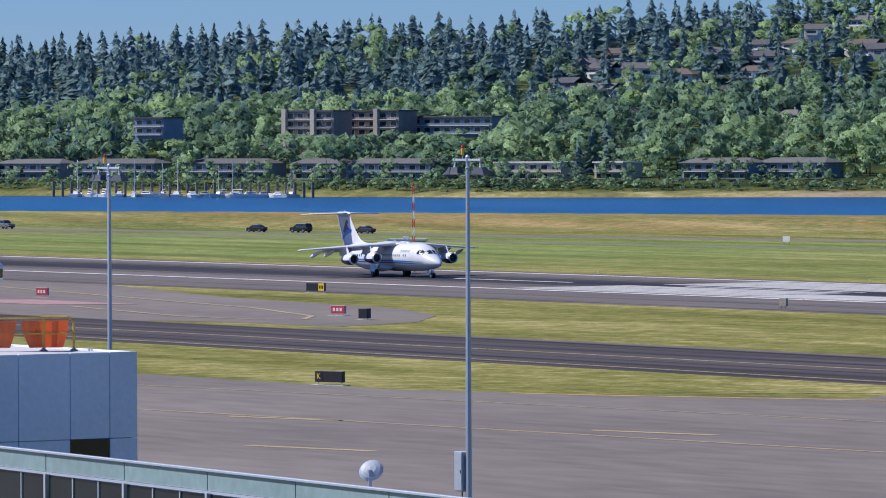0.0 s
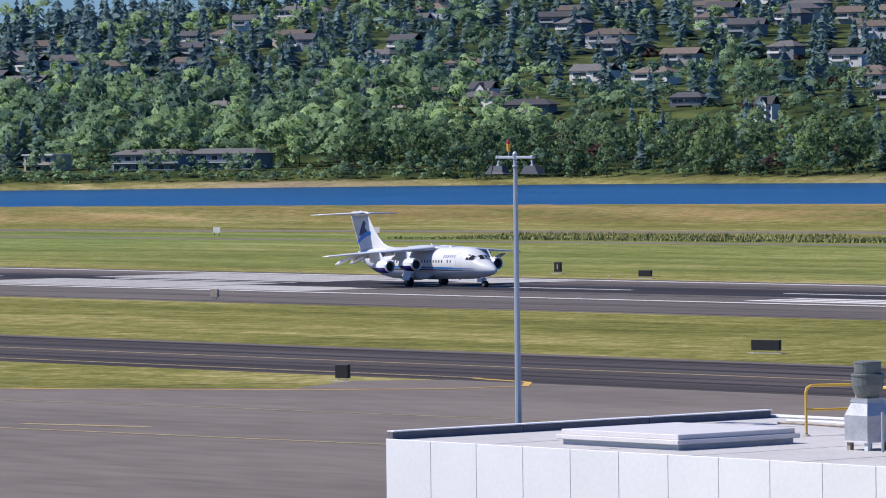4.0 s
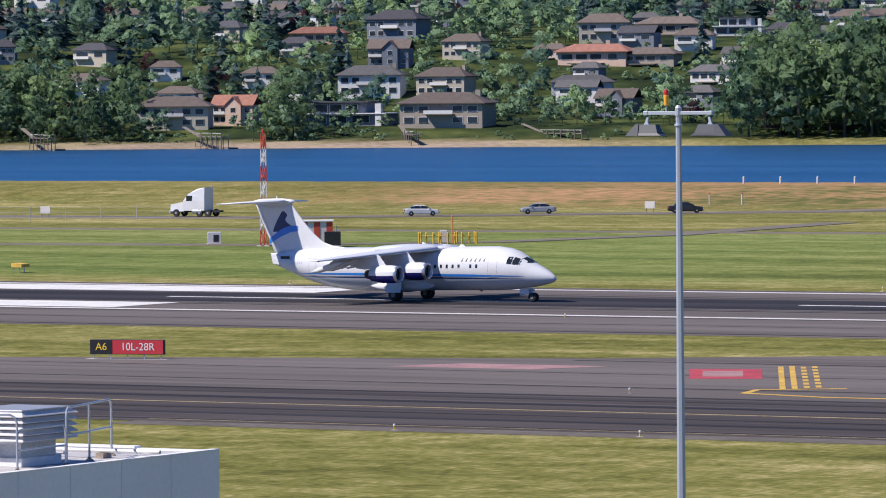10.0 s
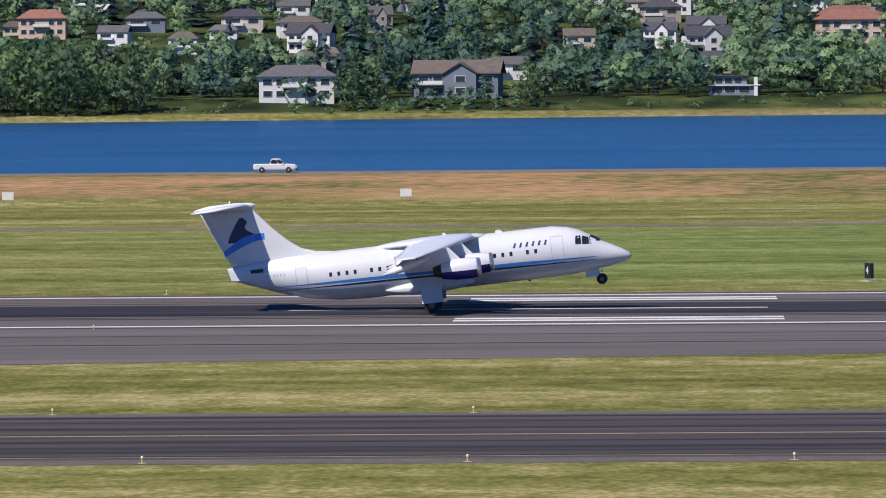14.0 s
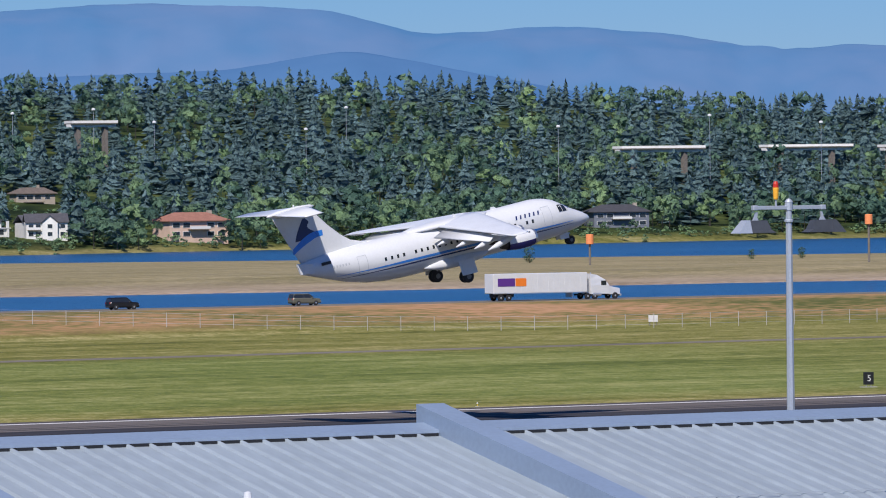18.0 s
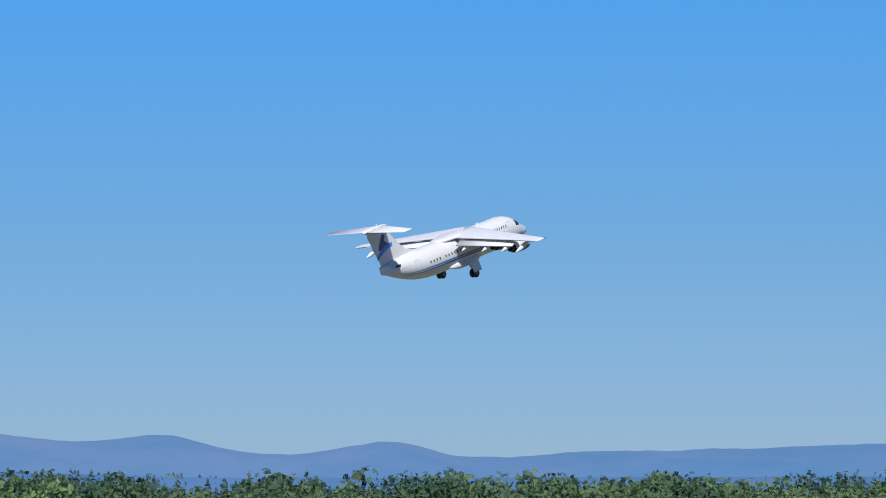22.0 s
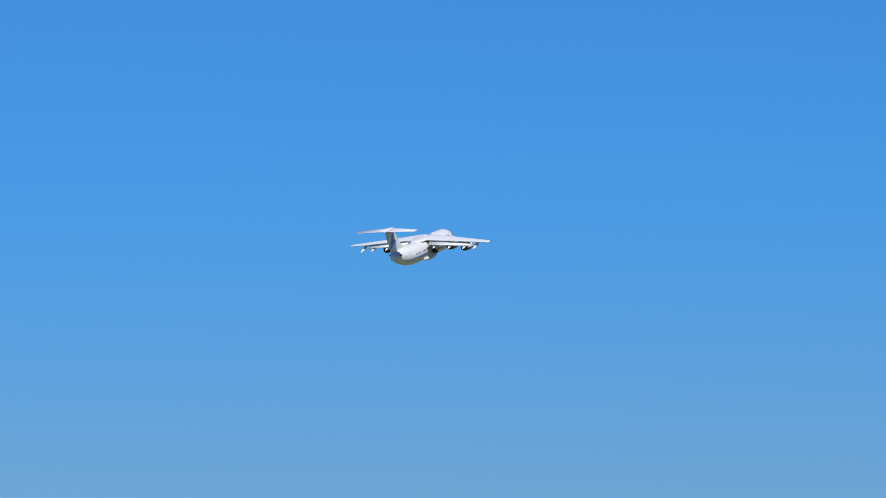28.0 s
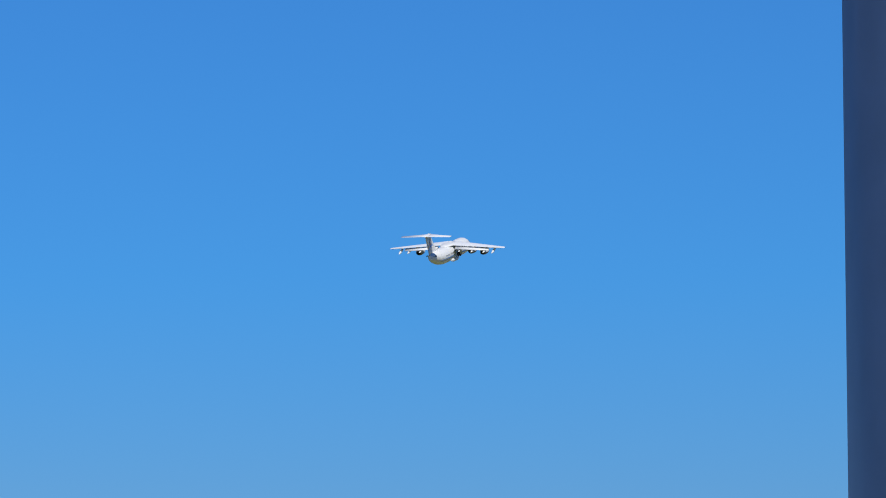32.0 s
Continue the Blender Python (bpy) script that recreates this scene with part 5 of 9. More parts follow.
wood("island_scrub", MEDIUM, M_COTTON, under, "bright green willow scrub at the water's edge", "bushes")
snags = bmesh.new()
for k in range(26):
    x, y = rng.uniform(850, 1300), 1084 + rng.uniform(0, 9)
    h, lean = rng.uniform(9, 25), rng.uniform(-3, 3)
    tube(snags, [(x, y, 0), (x + lean * 0.6, y, h * 0.5), (x + lean, y, h)], 0.3, 5, 0.1)
tagged(part("bare_trunks", snags, M_PALEBARK), "pale bare trunks among the island trees", "trees", kind="stuff")


def lone_tree(x, y, h, label):
    t = thing("tree", label, "tree", pose(x, y, float(land(x, y)) - 0.2, 0, 0, rng.uniform(0, 360)))
    base = FINE[0][0] * (h * 1.15, h * 1.15, h)
    me = mesh_of("crown", base, np.arange(len(base)).reshape(-1, 4), 4)
    me.attributes.new("tint", "FLOAT", "POINT").data.foreach_set("value", np.full(len(base), 0.25, np.float32))
    rounded(me, FINE[0][1])
    me.materials.append(M_COTTON)
    o = new("crown", me)
    o.parent = t
    part("trunk", bar(((0, 0, 0), (0.1, 0, h * 0.3), (0, 0, h * 0.6)), h * 0.03, 7, h * 0.01), M_BARK, t)
    for k in range(3):
        part("limb", bar(((0, 0, h * (0.25 + 0.1 * k)), (math.cos(k * 2.2) * h * 0.2, math.sin(k * 2.2) * h * 0.2, h * (0.5 + 0.1 * k))), h * 0.014, 5, h * 0.005), M_BARK, t)


for bb, d, h in ((35.7, 1560, 4.4), (33.5, 1590, 3.4), (33.0, 1592, 3.0), (30.8, 1560, 4.6), (22.1, 1640, 3.6)):
    lone_tree(d * math.sin(radians(bb)), d * math.cos(radians(bb)), h, "small rounded green tree on the sand bar")

# ---- distance ----
MTN_B = (12, 17, 19.5, 21.69, 22.7, 25.59, 26.82, 28.72, 29.22, 29.81, 31.16, 32.2, 33.28, 34.12, 35.02, 36.58, 37.43, 38.66, 39.5, 39.87, 41.63, 42.02, 42.41, 42.77, 43.75, 44.2, 44.95, 45.66, 46.55, 47.33, 48.02, 48.78, 49.5, 50.78, 52.18, 53.67, 58, 66)
MTN_E = (0.006, 0.012, 0.0185, 0.0211, 0.0226, 0.0319, 0.0331, 0.0319, 0.0298, 0.027, 0.0283, 0.0268, 0.0236, 0.0248, 0.0227, 0.0203, 0.0163, 0.0172, 0.0157, 0.0144, 0.0158, 0.0167, 0.0142, 0.016, 0.0176, 0.0161, 0.0156, 0.0139, 0.0156, 0.0119, 0.0118, 0.0146, 0.0108, 0.012, 0.0123, 0.0131, 0.012, 0.008)
FRONT_B = (20, 25.58, 27.82, 29.05, 30.4, 32, 35, 39.5, 41.3, 42.41, 43.53, 45, 47, 52, 60)
FRONT_E = (0.016, 0.0203, 0.0213, 0.0248, 0.02, 0.0145, 0.012, 0.0125, 0.0152, 0.0138, 0.0112, 0.009, 0.0078, 0.0075, 0.007)


# Distance haze is painted on: tinted base colour plus a bluish glow.
def hazed(name, color, glow, patches):
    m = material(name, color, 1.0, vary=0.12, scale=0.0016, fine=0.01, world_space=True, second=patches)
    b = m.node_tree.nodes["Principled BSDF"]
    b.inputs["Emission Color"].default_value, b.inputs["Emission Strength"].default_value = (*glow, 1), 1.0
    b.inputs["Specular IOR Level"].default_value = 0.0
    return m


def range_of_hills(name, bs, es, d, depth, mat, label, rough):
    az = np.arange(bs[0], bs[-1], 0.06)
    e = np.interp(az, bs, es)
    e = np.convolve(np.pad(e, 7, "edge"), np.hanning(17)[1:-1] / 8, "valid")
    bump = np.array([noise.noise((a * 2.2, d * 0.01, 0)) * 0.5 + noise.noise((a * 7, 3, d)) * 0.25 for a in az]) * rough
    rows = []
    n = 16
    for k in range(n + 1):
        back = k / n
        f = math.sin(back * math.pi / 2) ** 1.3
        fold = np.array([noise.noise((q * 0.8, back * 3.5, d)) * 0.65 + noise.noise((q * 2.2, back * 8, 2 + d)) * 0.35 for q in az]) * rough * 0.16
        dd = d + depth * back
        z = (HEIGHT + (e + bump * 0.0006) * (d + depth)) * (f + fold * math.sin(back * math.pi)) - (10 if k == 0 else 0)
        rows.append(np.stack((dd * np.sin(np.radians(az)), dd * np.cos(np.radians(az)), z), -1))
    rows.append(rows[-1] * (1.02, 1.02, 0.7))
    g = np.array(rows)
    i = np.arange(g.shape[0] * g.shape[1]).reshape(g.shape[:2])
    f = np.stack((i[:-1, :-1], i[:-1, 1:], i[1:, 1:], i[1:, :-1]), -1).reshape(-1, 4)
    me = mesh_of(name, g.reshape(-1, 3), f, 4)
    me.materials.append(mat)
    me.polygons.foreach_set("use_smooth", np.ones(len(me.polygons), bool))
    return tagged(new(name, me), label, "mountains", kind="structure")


range_of_hills("backdrop_1", MTN_B, MTN_E, 4250, 380, hazed("far_hills_painted_haze", (0.05, 0.1, 0.17), (0.024, 0.116, 0.27), (0.11, 0.12, 0.168)), "logged mountains on the horizon, painted with blue haze", 1.0)
range_of_hills("backdrop_2", FRONT_B, FRONT_E, 3700, 300, hazed("nearer_hills_painted_haze", (0.05, 0.1, 0.17), (0.022, 0.085, 0.225), (0.07, 0.12, 0.19)), "foothills before the mountains, painted with darker blue haze", 0.6)
range_of_hills("backdrop_3", (19.9, 20.25, 20.48, 20.76, 20.98, 21.3, 21.8), (0.016, 0.0205, 0.0224, 0.0246, 0.0228, 0.0205, 0.018), 4700, 60, hazed("snow_peak_painted_haze", (0.6, 0.62, 0.68), (0.3, 0.32, 0.38), (0.75, 0.75, 0.78)), "far white snow-covered peak with painted haze", 0.4)

# ---- homes ----
WALLS = [material("painted_siding_" + n, c, 0.75, vary=0.1, scale=0.5, fine=4, per_object=0.12) for n, c in (("white", (0.68, 0.67, 0.64)), ("cream", (0.5, 0.45, 0.36)), ("slate", (0.17, 0.19, 0.23)), ("peach", (0.58, 0.42, 0.33)), ("tan", (0.36, 0.31, 0.25)), ("brown", (0.14, 0.1, 0.08)))]
ROOFS = [material("shingles_" + n, c, 0.9, vary=0.25, scale=0.8, fine=6, per_object=0.25) for n, c in (("grey", (0.1, 0.098, 0.1)), ("brown", (0.125, 0.1, 0.085)), ("dark", (0.06, 0.06, 0.07)), ("tile", (0.26, 0.12, 0.085)))]
M_TRIM = material("white_trim", (0.7, 0.7, 0.68), 0.6, vary=0.06)
M_PANE = material("house_window_glass", (0.03, 0.04, 0.05), 0.12, vary=0.3, scale=0.3)
M_DECK = material("weathered_timber", (0.2, 0.17, 0.14), 0.85, vary=0.25, scale=2, fine=20)


def hip_roof(w, d, z, h, over=0.7, ridge=0.55):
    x, y, r = w / 2 + over, d / 2 + over, w / 2 * ridge
    bm = bmesh.new()
    v = [bm.verts.new(p) for p in ((-x, -y, z), (x, -y, z), (x, y, z), (-x, y, z), (-r, 0, z + h), (r, 0, z + h), (-x, -y, z - 0.25), (x, -y, z - 0.25), (x, y, z - 0.25), (-x, y, z - 0.25))]
    for f in ((0, 1, 5, 4), (1, 2, 5), (2, 3, 4, 5), (3, 0, 4), (6, 7, 1, 0), (7, 8, 2, 1), (8, 9, 3, 2), (9, 6, 0, 3), (9, 8, 7, 6)):
        bm.faces.new([v[i] for i in f])
    return bm


def gable_roof(x0, x1, y0, y1, z, h, along_y, over=0.6):
    """A pitched roof with its ridge along y or x."""
    if along_y:
        xm = (x0 + x1) / 2
        o = [(x0 - over, z), (xm, z + h), (x1 + over, z), (x1 + over, z - 0.3), (xm, z + h - 0.35), (x0 - over, z - 0.3)]
        return loft([[(x, y0 - over, q) for x, q in o], [(x, y1 + over, q) for x, q in o]])
    ym = (y0 + y1) / 2
    o = [(y0 - over, z), (ym, z + h), (y1 + over, z), (y1 + over, z - 0.3), (ym, z + h - 0.35), (y0 - over, z - 0.3)]
    return loft([[(x0 - over, y, q) for y, q in o], [(x1 + over, y, q) for y, q in o]])


def glazed(parent, x, z, w, h, y):
    bm = blk(x - w / 2 - 0.12, x + w / 2 + 0.12, y - 0.08, y + 0.05, z - 0.12, z + h + 0.12)
    for f in bm.faces:
        f.material_index = 0
    k = len(bm.faces)
    cuboid(bm, x - w / 2, x + w / 2, y - 0.12, y, z, z + h)
    bm.faces.ensure_lookup_table()
    for f in bm.faces[k:]:
        f.material_index = 1
    part("window", bm, (M_TRIM, M_PANE), parent)


def home(style, color):
    """A house 16 m wide that looks along -y; origin in the middle of its base."""
    wall, roof = WALLS[color], ROOFS[(style * 2 + color) % 3 if color != 3 else 3]
    words_of = ("white-painted", "cream", "slate-grey", "peach", "tan", "brown")[color]
    shape = ("two-storey house with a hipped roof", "gabled two-storey house", "flat-roofed modern house", "low long house", "three-storey apartment block with balconies", "split-level house with a hipped roof", "split-level house with a gabled roof")[style]
    o = thing("apartment_house" if style == 4 else "house", words_of + " " + shape + " on the hillside", "house", group="hillside houses")
    if style in (0, 1):
        part("wall", blk(-8, 8, -5, 5, -3, 5.8), wall, o)
        if style == 0:
            part("roof", hip_roof(16, 10, 5.8, 2.8), roof, o)
        else:
            part("roof", gable_roof(-8, 8, -5, 5, 5.8, 3.2, False), roof, o)
            part("gable_wing", loft([[(-2.0, -6.6, -3), (4.0, -6.6, -3), (4.0, -6.6, 5.6), (1.0, -6.6, 8.2), (-2.0, -6.6, 5.6)], [(-2.0, -1, -3), (4.0, -1, -3), (4.0, -1, 5.6), (1.0, -1, 8.2), (-2.0, -1, 5.6)]]), wall, o)
            part("gable_roof", gable_roof(-2.0, 4.0, -6.6, 0, 5.75, 2.75, True, 0.45), roof, o)
        for x in (-6.2, -3.4, 3.2 if style == 0 else 6.1, 6.1 if style == 0 else 1.0):
            for z in (0.7, 3.6):
                glazed(o, x, z, 1.8, 1.4, -6.6 if style == 1 and x == 1.0 else -5)
        part("balcony", blk(-3.0, 2.6, -6.4, -5, 2.75, 3.0) if style == 0 else blk(-7.6, -2.4, -6.4, -5, 2.75, 3.0), M_DECK, o)
        part("balcony_rail", blk(-3.0, 2.6, -6.4, -6.3, 3.0, 3.9) if style == 0 else blk(-7.6, -2.4, -6.4, -6.3, 3.0, 3.9), M_TRIM, o)
        part("chimney", blk(5.2, 6.2, 0.5, 1.6, 5.5, 9.2), WALLS[4], o)
    elif style == 2:
        part("wall", blk(-8, 8, -4.5, 4.5, -3, 2.9), wall, o)
        part("upper_wall", blk(-6.5, 4, -4, 4, 2.9, 5.9), wall, o)
        part("roof", blk(-7.4, 5.0, -5.2, 4.6, 5.9, 6.25), ROOFS[2], o)
        part("terrace", blk(-8.6, 8.6, -5.6, 4.5, 2.75, 3.05), M_TRIM, o)
        for x, z, w in ((-5, 3.4, 2.4), (-2, 3.4, 2.4), (1.2, 3.4, 2.4), (-5.6, 0.4, 3.4), (-1.4, 0.4, 3.4), (3.2, 0.4, 3.4)):
            glazed(o, x, z, w, 1.9, -4 if z > 1 else -4.5)
        part("pier", blk(6.4, 7.6, -5.4, -4.3, -3, 5.6), M_TRIM, o)
    elif style in (5, 6):
        part("wall", blk(-8, 8, -4.5, 4.5, -3, 4.6), wall, o)
        part("roof", hip_roof(16, 9, 4.6, 2.4, 0.8, 0.5) if style == 5 else gable_roof(-8, 8, -4.5, 4.5, 4.6, 2.6, False), roof, o)
        glazed(o, -3.6, 2.3, 5.6, 1.5, -4.5), glazed(o, 4.2, 2.3, 3.8, 1.5, -4.5)
        part("balcony", blk(-7.0, 0.4, -6.2, -4.5, 1.6, 2.5), M_TRIM, o)
    elif style == 3:
        part("wall", blk(-8, 8, -4, 4, -3, 3.0), wall, o)
        part("roof", hip_roof(16, 8, 3.0, 2.1, 0.9, 0.65), roof, o)
        for x, w in ((-5.8, 2.6), (-2.4, 2.6), (1.0, 2.6), (4.9, 2.0)):
            glazed(o, x, 0.8, w, 1.4, -4)
        part("deck", blk(-5, 3, -6.5, -4, -0.5, -0.2), M_DECK, o)
        part("chimney", blk(2.0, 3.0, 0.4, 1.2, 4, 6.1), WALLS[4], o)
    else:
        part("wall", blk(-8, 8, -4.5, 4.5, -3, 8.6), wall, o)
        part("roof", blk(-8.3, 8.3, -4.9, 4.9, 8.6, 9.0), ROOFS[2], o)
        for z in (0.3, 3.1, 5.9):
            for x in (-5.6, -1.9, 1.9, 5.6):
                glazed(o, x, z + 0.4, 2.4, 1.7, -4.5)
            part("balcony", blk(-7.6, 7.6, -6.0, -4.5, z - 0.15, z + 0.1), M_TRIM, o)
            part("balcony_rail", blk(-7.6, 7.6, -6.0, -5.9, z + 0.1, z + 0.8), WALLS[0], o)
    return o


made_homes, crowd = {}, []
for k, (x, y, w, style, color) in enumerate(HOMES):
    b = math.degrees(math.atan2(x, y))
    f = max(0.5, min(1.6, w / 16.5))
    m = pose(x, y, float(land(x, y)) + 0.3, 0, 0, -b * 0.45 + rng.uniform(-14, 14)) @ Matrix.Diagonal((f, f * 0.95, (0.72 + 0.28 * f) * rng.uniform(0.92, 1.08), 1))
    key = (style, color)
    if key not in made_homes:
        made_homes[key] = home(style, color)
        made_homes[key].matrix_basis = m
    elif k < 300:
        copy_thing(made_homes[key], Matrix.Identity(4)).matrix_basis = m
    else:
        crowd.append((made_homes[key], m))
# the houses beyond, too many to count, as one mass
vs, fs, mi, mats = [], [], [], []
for src, m in crowd:
    for c in src.children:
        n = len(vs)
        vs += [m @ v.co for v in c.data.vertices]
        for p in c.data.polygons:
            fs.append([n + q for q in p.vertices])
            mat = c.data.materials[p.material_index]
            if mat not in mats:
                mats.append(mat)
            mi.append(mats.index(mat))
me = bpy.data.meshes.new("far_houses")
me.from_pydata(vs, [], fs)
for mat in mats:
    me.materials.append(mat)
me.polygons.foreach_set("material_index", mi)
tagged(new("far_houses", me), "crowded pale hillside houses between trees", "houses", kind="stuff")

# ---- the terminal's roofs and the apron's light poles ----
M_POLE = material("weathered_galvanised_pole", (0.42, 0.46, 0.52), 0.5, 0.35, vary=0.1, scale=0.8, fine=20)
M_PANEL = material("white_wall_panel", (0.8, 0.8, 0.8), 0.5, vary=0.05, scale=0.3, fine=5, per_object=0.03)
M_PANELG = material("blue_grey_wall_panel", (0.7, 0.75, 0.82), 0.4, vary=0.07, scale=0.4, fine=6, per_object=0.04)
M_MEMBRANE = material("white_roof_membrane", (0.47, 0.46, 0.455), 0.75, vary=0.12, scale=0.25, fine=4, world_space=True)
M_JOINT = material("dark_joint", (0.12, 0.13, 0.15), 0.8, vary=0.2)
M_RAIL = material("yellow_rail_paint", (0.68, 0.42, 0.06), 0.42, vary=0.12, scale=2, fine=18)
M_ORANGE = material("orange_netting", (0.85, 0.27, 0.1), 0.8, vary=0.2, scale=3, fine=30)
M_BEIGE = material("aged_white_casing", (0.72, 0.7, 0.68), 0.5, vary=0.08, scale=2, fine=15)
M_CAB = material("grey_cabinet_paint", (0.33, 0.37, 0.42), 0.5, vary=0.08, scale=1.5, fine=12)
M_BLACK = material("black_paint", (0.018, 0.018, 0.02), 0.5, vary=0.3)
M_STAIN = material("rusty_stained_metal", (0.3, 0.25, 0.2), 0.7, vary=0.35, scale=3, fine=14)
M_ZINC = material("dull_zinc_duct", (0.45, 0.46, 0.47), 0.45, 0.5, vary=0.2, scale=1.6, fine=14)
M_STACK = material("olive_grey_stack_paint", (0.15, 0.165, 0.15), 0.5, 0.2, vary=0.18, scale=1.6, fine=14)
M_LOUVRE = material("white_louvre", (0.62, 0.6, 0.6), 0.5, vary=0.08, scale=1, fine=12)
M_TINT = material("green_tinted_glass", (0.012, 0.02, 0.023), 0.1, vary=0.25, scale=0.3, fine=1.5)
M_SPANDREL = material("sea_green_glass_band", (0.2, 0.29, 0.31), 0.25, vary=0.14, scale=0.35, fine=3)
M_ROOFTIN = material("pale_blue_roof_sheet", (0.33, 0.385, 0.425), 0.5, 0.2, vary=0.1, scale=0.5, fine=9, stretch=(1, 0.15, 1), world_space=True)
M_FIN = material("blue_grey_roof_flashing", (0.25, 0.32, 0.42), 0.45, 0.2, vary=0.08, scale=0.6, fine=9)
M_FLOOD = material("dark_floodlight_casing", (0.055, 0.06, 0.07), 0.5, vary=0.15)
M_COLUMN = material("navy_column_paint", (0.05, 0.085, 0.16), 0.5, vary=0.12, scale=2, fine=25)
M_RED = material("red_lens", (0.5, 0.03, 0.012), 0.3, vary=0.15)
M_AMBER = material("amber_lens", (0.9, 0.42, 0.04), 0.3, vary=0.15)


def rot(d):
    return Matrix.Rotation(math.radians(d), 4, "Z")


K = 0.68  # model scale of the nearer roofs and poles, about the eye
FOOT = HEIGHT - HEIGHT / K
NEAR = Matrix.Translation((0, 0, HEIGHT)) @ Matrix.Scale(K, 4) @ Matrix.Translation((0, 0, -HEIGHT))
before = set(scene.objects)


def bring_near():
    """Set what was built since at its true size and distance."""
    for ob in scene.objects:
        if ob not in before and ob.parent is None:
            ob.matrix_basis = NEAR @ ob.matrix_basis


def light_pole(x, y, z0, top, label, turn=0.0, cab=None, tilt=0.0):
    ob = thing("light_pole", label, "light pole", pose(x, y, z0, 0, 0, turn), "apron light poles")
    h = top - z0
    part("pole", bar([(0, 0, 0), (0, 0, h * 0.5), (0, 0, h - 0.28)], 0.12 + h * 0.003, 8, 0.088), M_POLE, ob)
    part("base_plate", blk(-0.25, 0.25, -0.25, 0.25, 0, 0.05, bevel=0.01), M_POLE, ob)
    part("cap", lathe(((0.09, h - 0.3), (0.11, h - 0.28), (0.11, h - 0.06), (0.12, h - 0.05), (0.06, h + 0.03), (0.005, h + 0.05)), 10), M_POLE, ob)
    part("clamp", lathe(((0.1, h - 0.62), (0.125, h - 0.6), (0.125, h - 0.55), (0.1, h - 0.53)), 10), M_POLE, ob)
    part("crossarm", blk(-1.18, 1.18, -0.055, 0.055, h - 0.26, h - 0.15, bevel=0.012), M_POLE, ob)
    for s in (-1, 1):
        part("arm_end", blk(s * 1.12 - 0.08, s * 1.12 + 0.08, -0.075, 0.075, h - 0.275, h - 0.135, bevel=0.02), M_POLE, ob)
    b = part("beacon", lathe(((0.055, h + 0.02), (0.07, h + 0.05), (0.085, h + 0.33), (0.08, h + 0.35), (0.01, h + 0.35)), 12), M_AMBER, ob, "amber and red obstruction light")
    b.matrix_basis = Matrix.Translation((-0.42, 0, 0))
    c = part("beacon_top", lathe(((0.08, h + 0.35), (0.075, h + 0.46), (0.05, h + 0.52), (0.005, h + 0.53)), 12), M_RED, b, "red lens")
    c.name = "red_lens"
    part("stem", bar([(-0.42, 0, h - 0.16), (-0.42, 0, h + 0.03)], 0.025, 6), M_POLE, ob)
    for s in (-1, 1):
        k = part("floodlight", loft([[(-0.72, -0.24, -0.2), (0.72, -0.24, -0.2), (0.72, 0.3, -0.2), (-0.72, 0.3, -0.2)],
                                     [(-0.66, -0.2, -0.11), (0.55, -0.2, -0.11), (0.55, 0.28, -0.11), (-0.66, 0.28, -0.11)],
                                     [(-0.32, -0.1, 0.2), (0.42, -0.1, 0.2), (0.42, 0.2, 0.2), (-0.32, 0.2, 0.2)]]), M_FLOOD, ob, "wedge-shaped floodlight")
        k.matrix_basis = Matrix.Translation((s * 1.1, 0, h - 0.72)) @ Matrix.Rotation(math.radians(tilt if s < 0 else 0), 4, "Y") @ Matrix.Rotation(math.pi if s > 0 else 0, 4, "Z") @ Matrix.Diagonal((0.8, 0.8, 0.85, 1))
        part("visor", loft([[(-0.82, -0.26, -0.21), (-0.28, -0.26, -0.21), (-0.28, 0.31, -0.21), (-0.82, 0.31, -0.21)],
                            [(-0.44, -0.14, 0.21), (-0.3, -0.14, 0.21), (-0.3, 0.22, 0.21), (-0.44, 0.22, 0.21)]]), M_POLE if s < 0 and tilt >= 0 and x > -60 else M_FLOOD, k)
        part("lens", blk(-0.25, 0.66, -0.2, 0.26, -0.225, -0.203), M_GLASS, k, "dark glass lens")
        part("bracket", loft([[(-0.12, -0.05, 0.2), (0.1, -0.05, 0.2), (0.1, 0.05, 0.2), (-0.12, 0.05, 0.2)], [(-0.05, -0.04, 0.3), (0.05, -0.04, 0.3), (0.05, 0.04, 0.3), (-0.05, 0.04, 0.3)],
                              [(0.0, -0.03, 0.47), (0.09, -0.03, 0.47), (0.09, 0.03, 0.47), (0.0, 0.03, 0.47)]]), M_POLE, k)
    if cab:
        z1, z2, w = cab
        z1, z2 = z1 - z0, z2 - z0
        c = part("cabinet", blk(-w - 0.12, -0.14, -0.3, 0.2, z1, z2, bevel=0.02), M_CAB, ob, "grey electrical cabinet on the pole")
        part("door", blk(-w - 0.08, -0.18, -0.315, -0.3, z1 + 0.06, z2 - 0.06), M_CAB, c)
        part("latch", blk(-0.26, -0.22, -0.34, -0.315, (z1 + z2) / 2 - 0.08, (z1 + z2) / 2 + 0.08), M_DARK, c)
        part("conduit", bar([(-0.5, -0.05, z1), (-0.5, -0.05, z1 - 0.5), (-0.3, -0.05, max(z1 - 1.1, 0.02))], 0.03, 6), M_DARK, ob)
    return ob


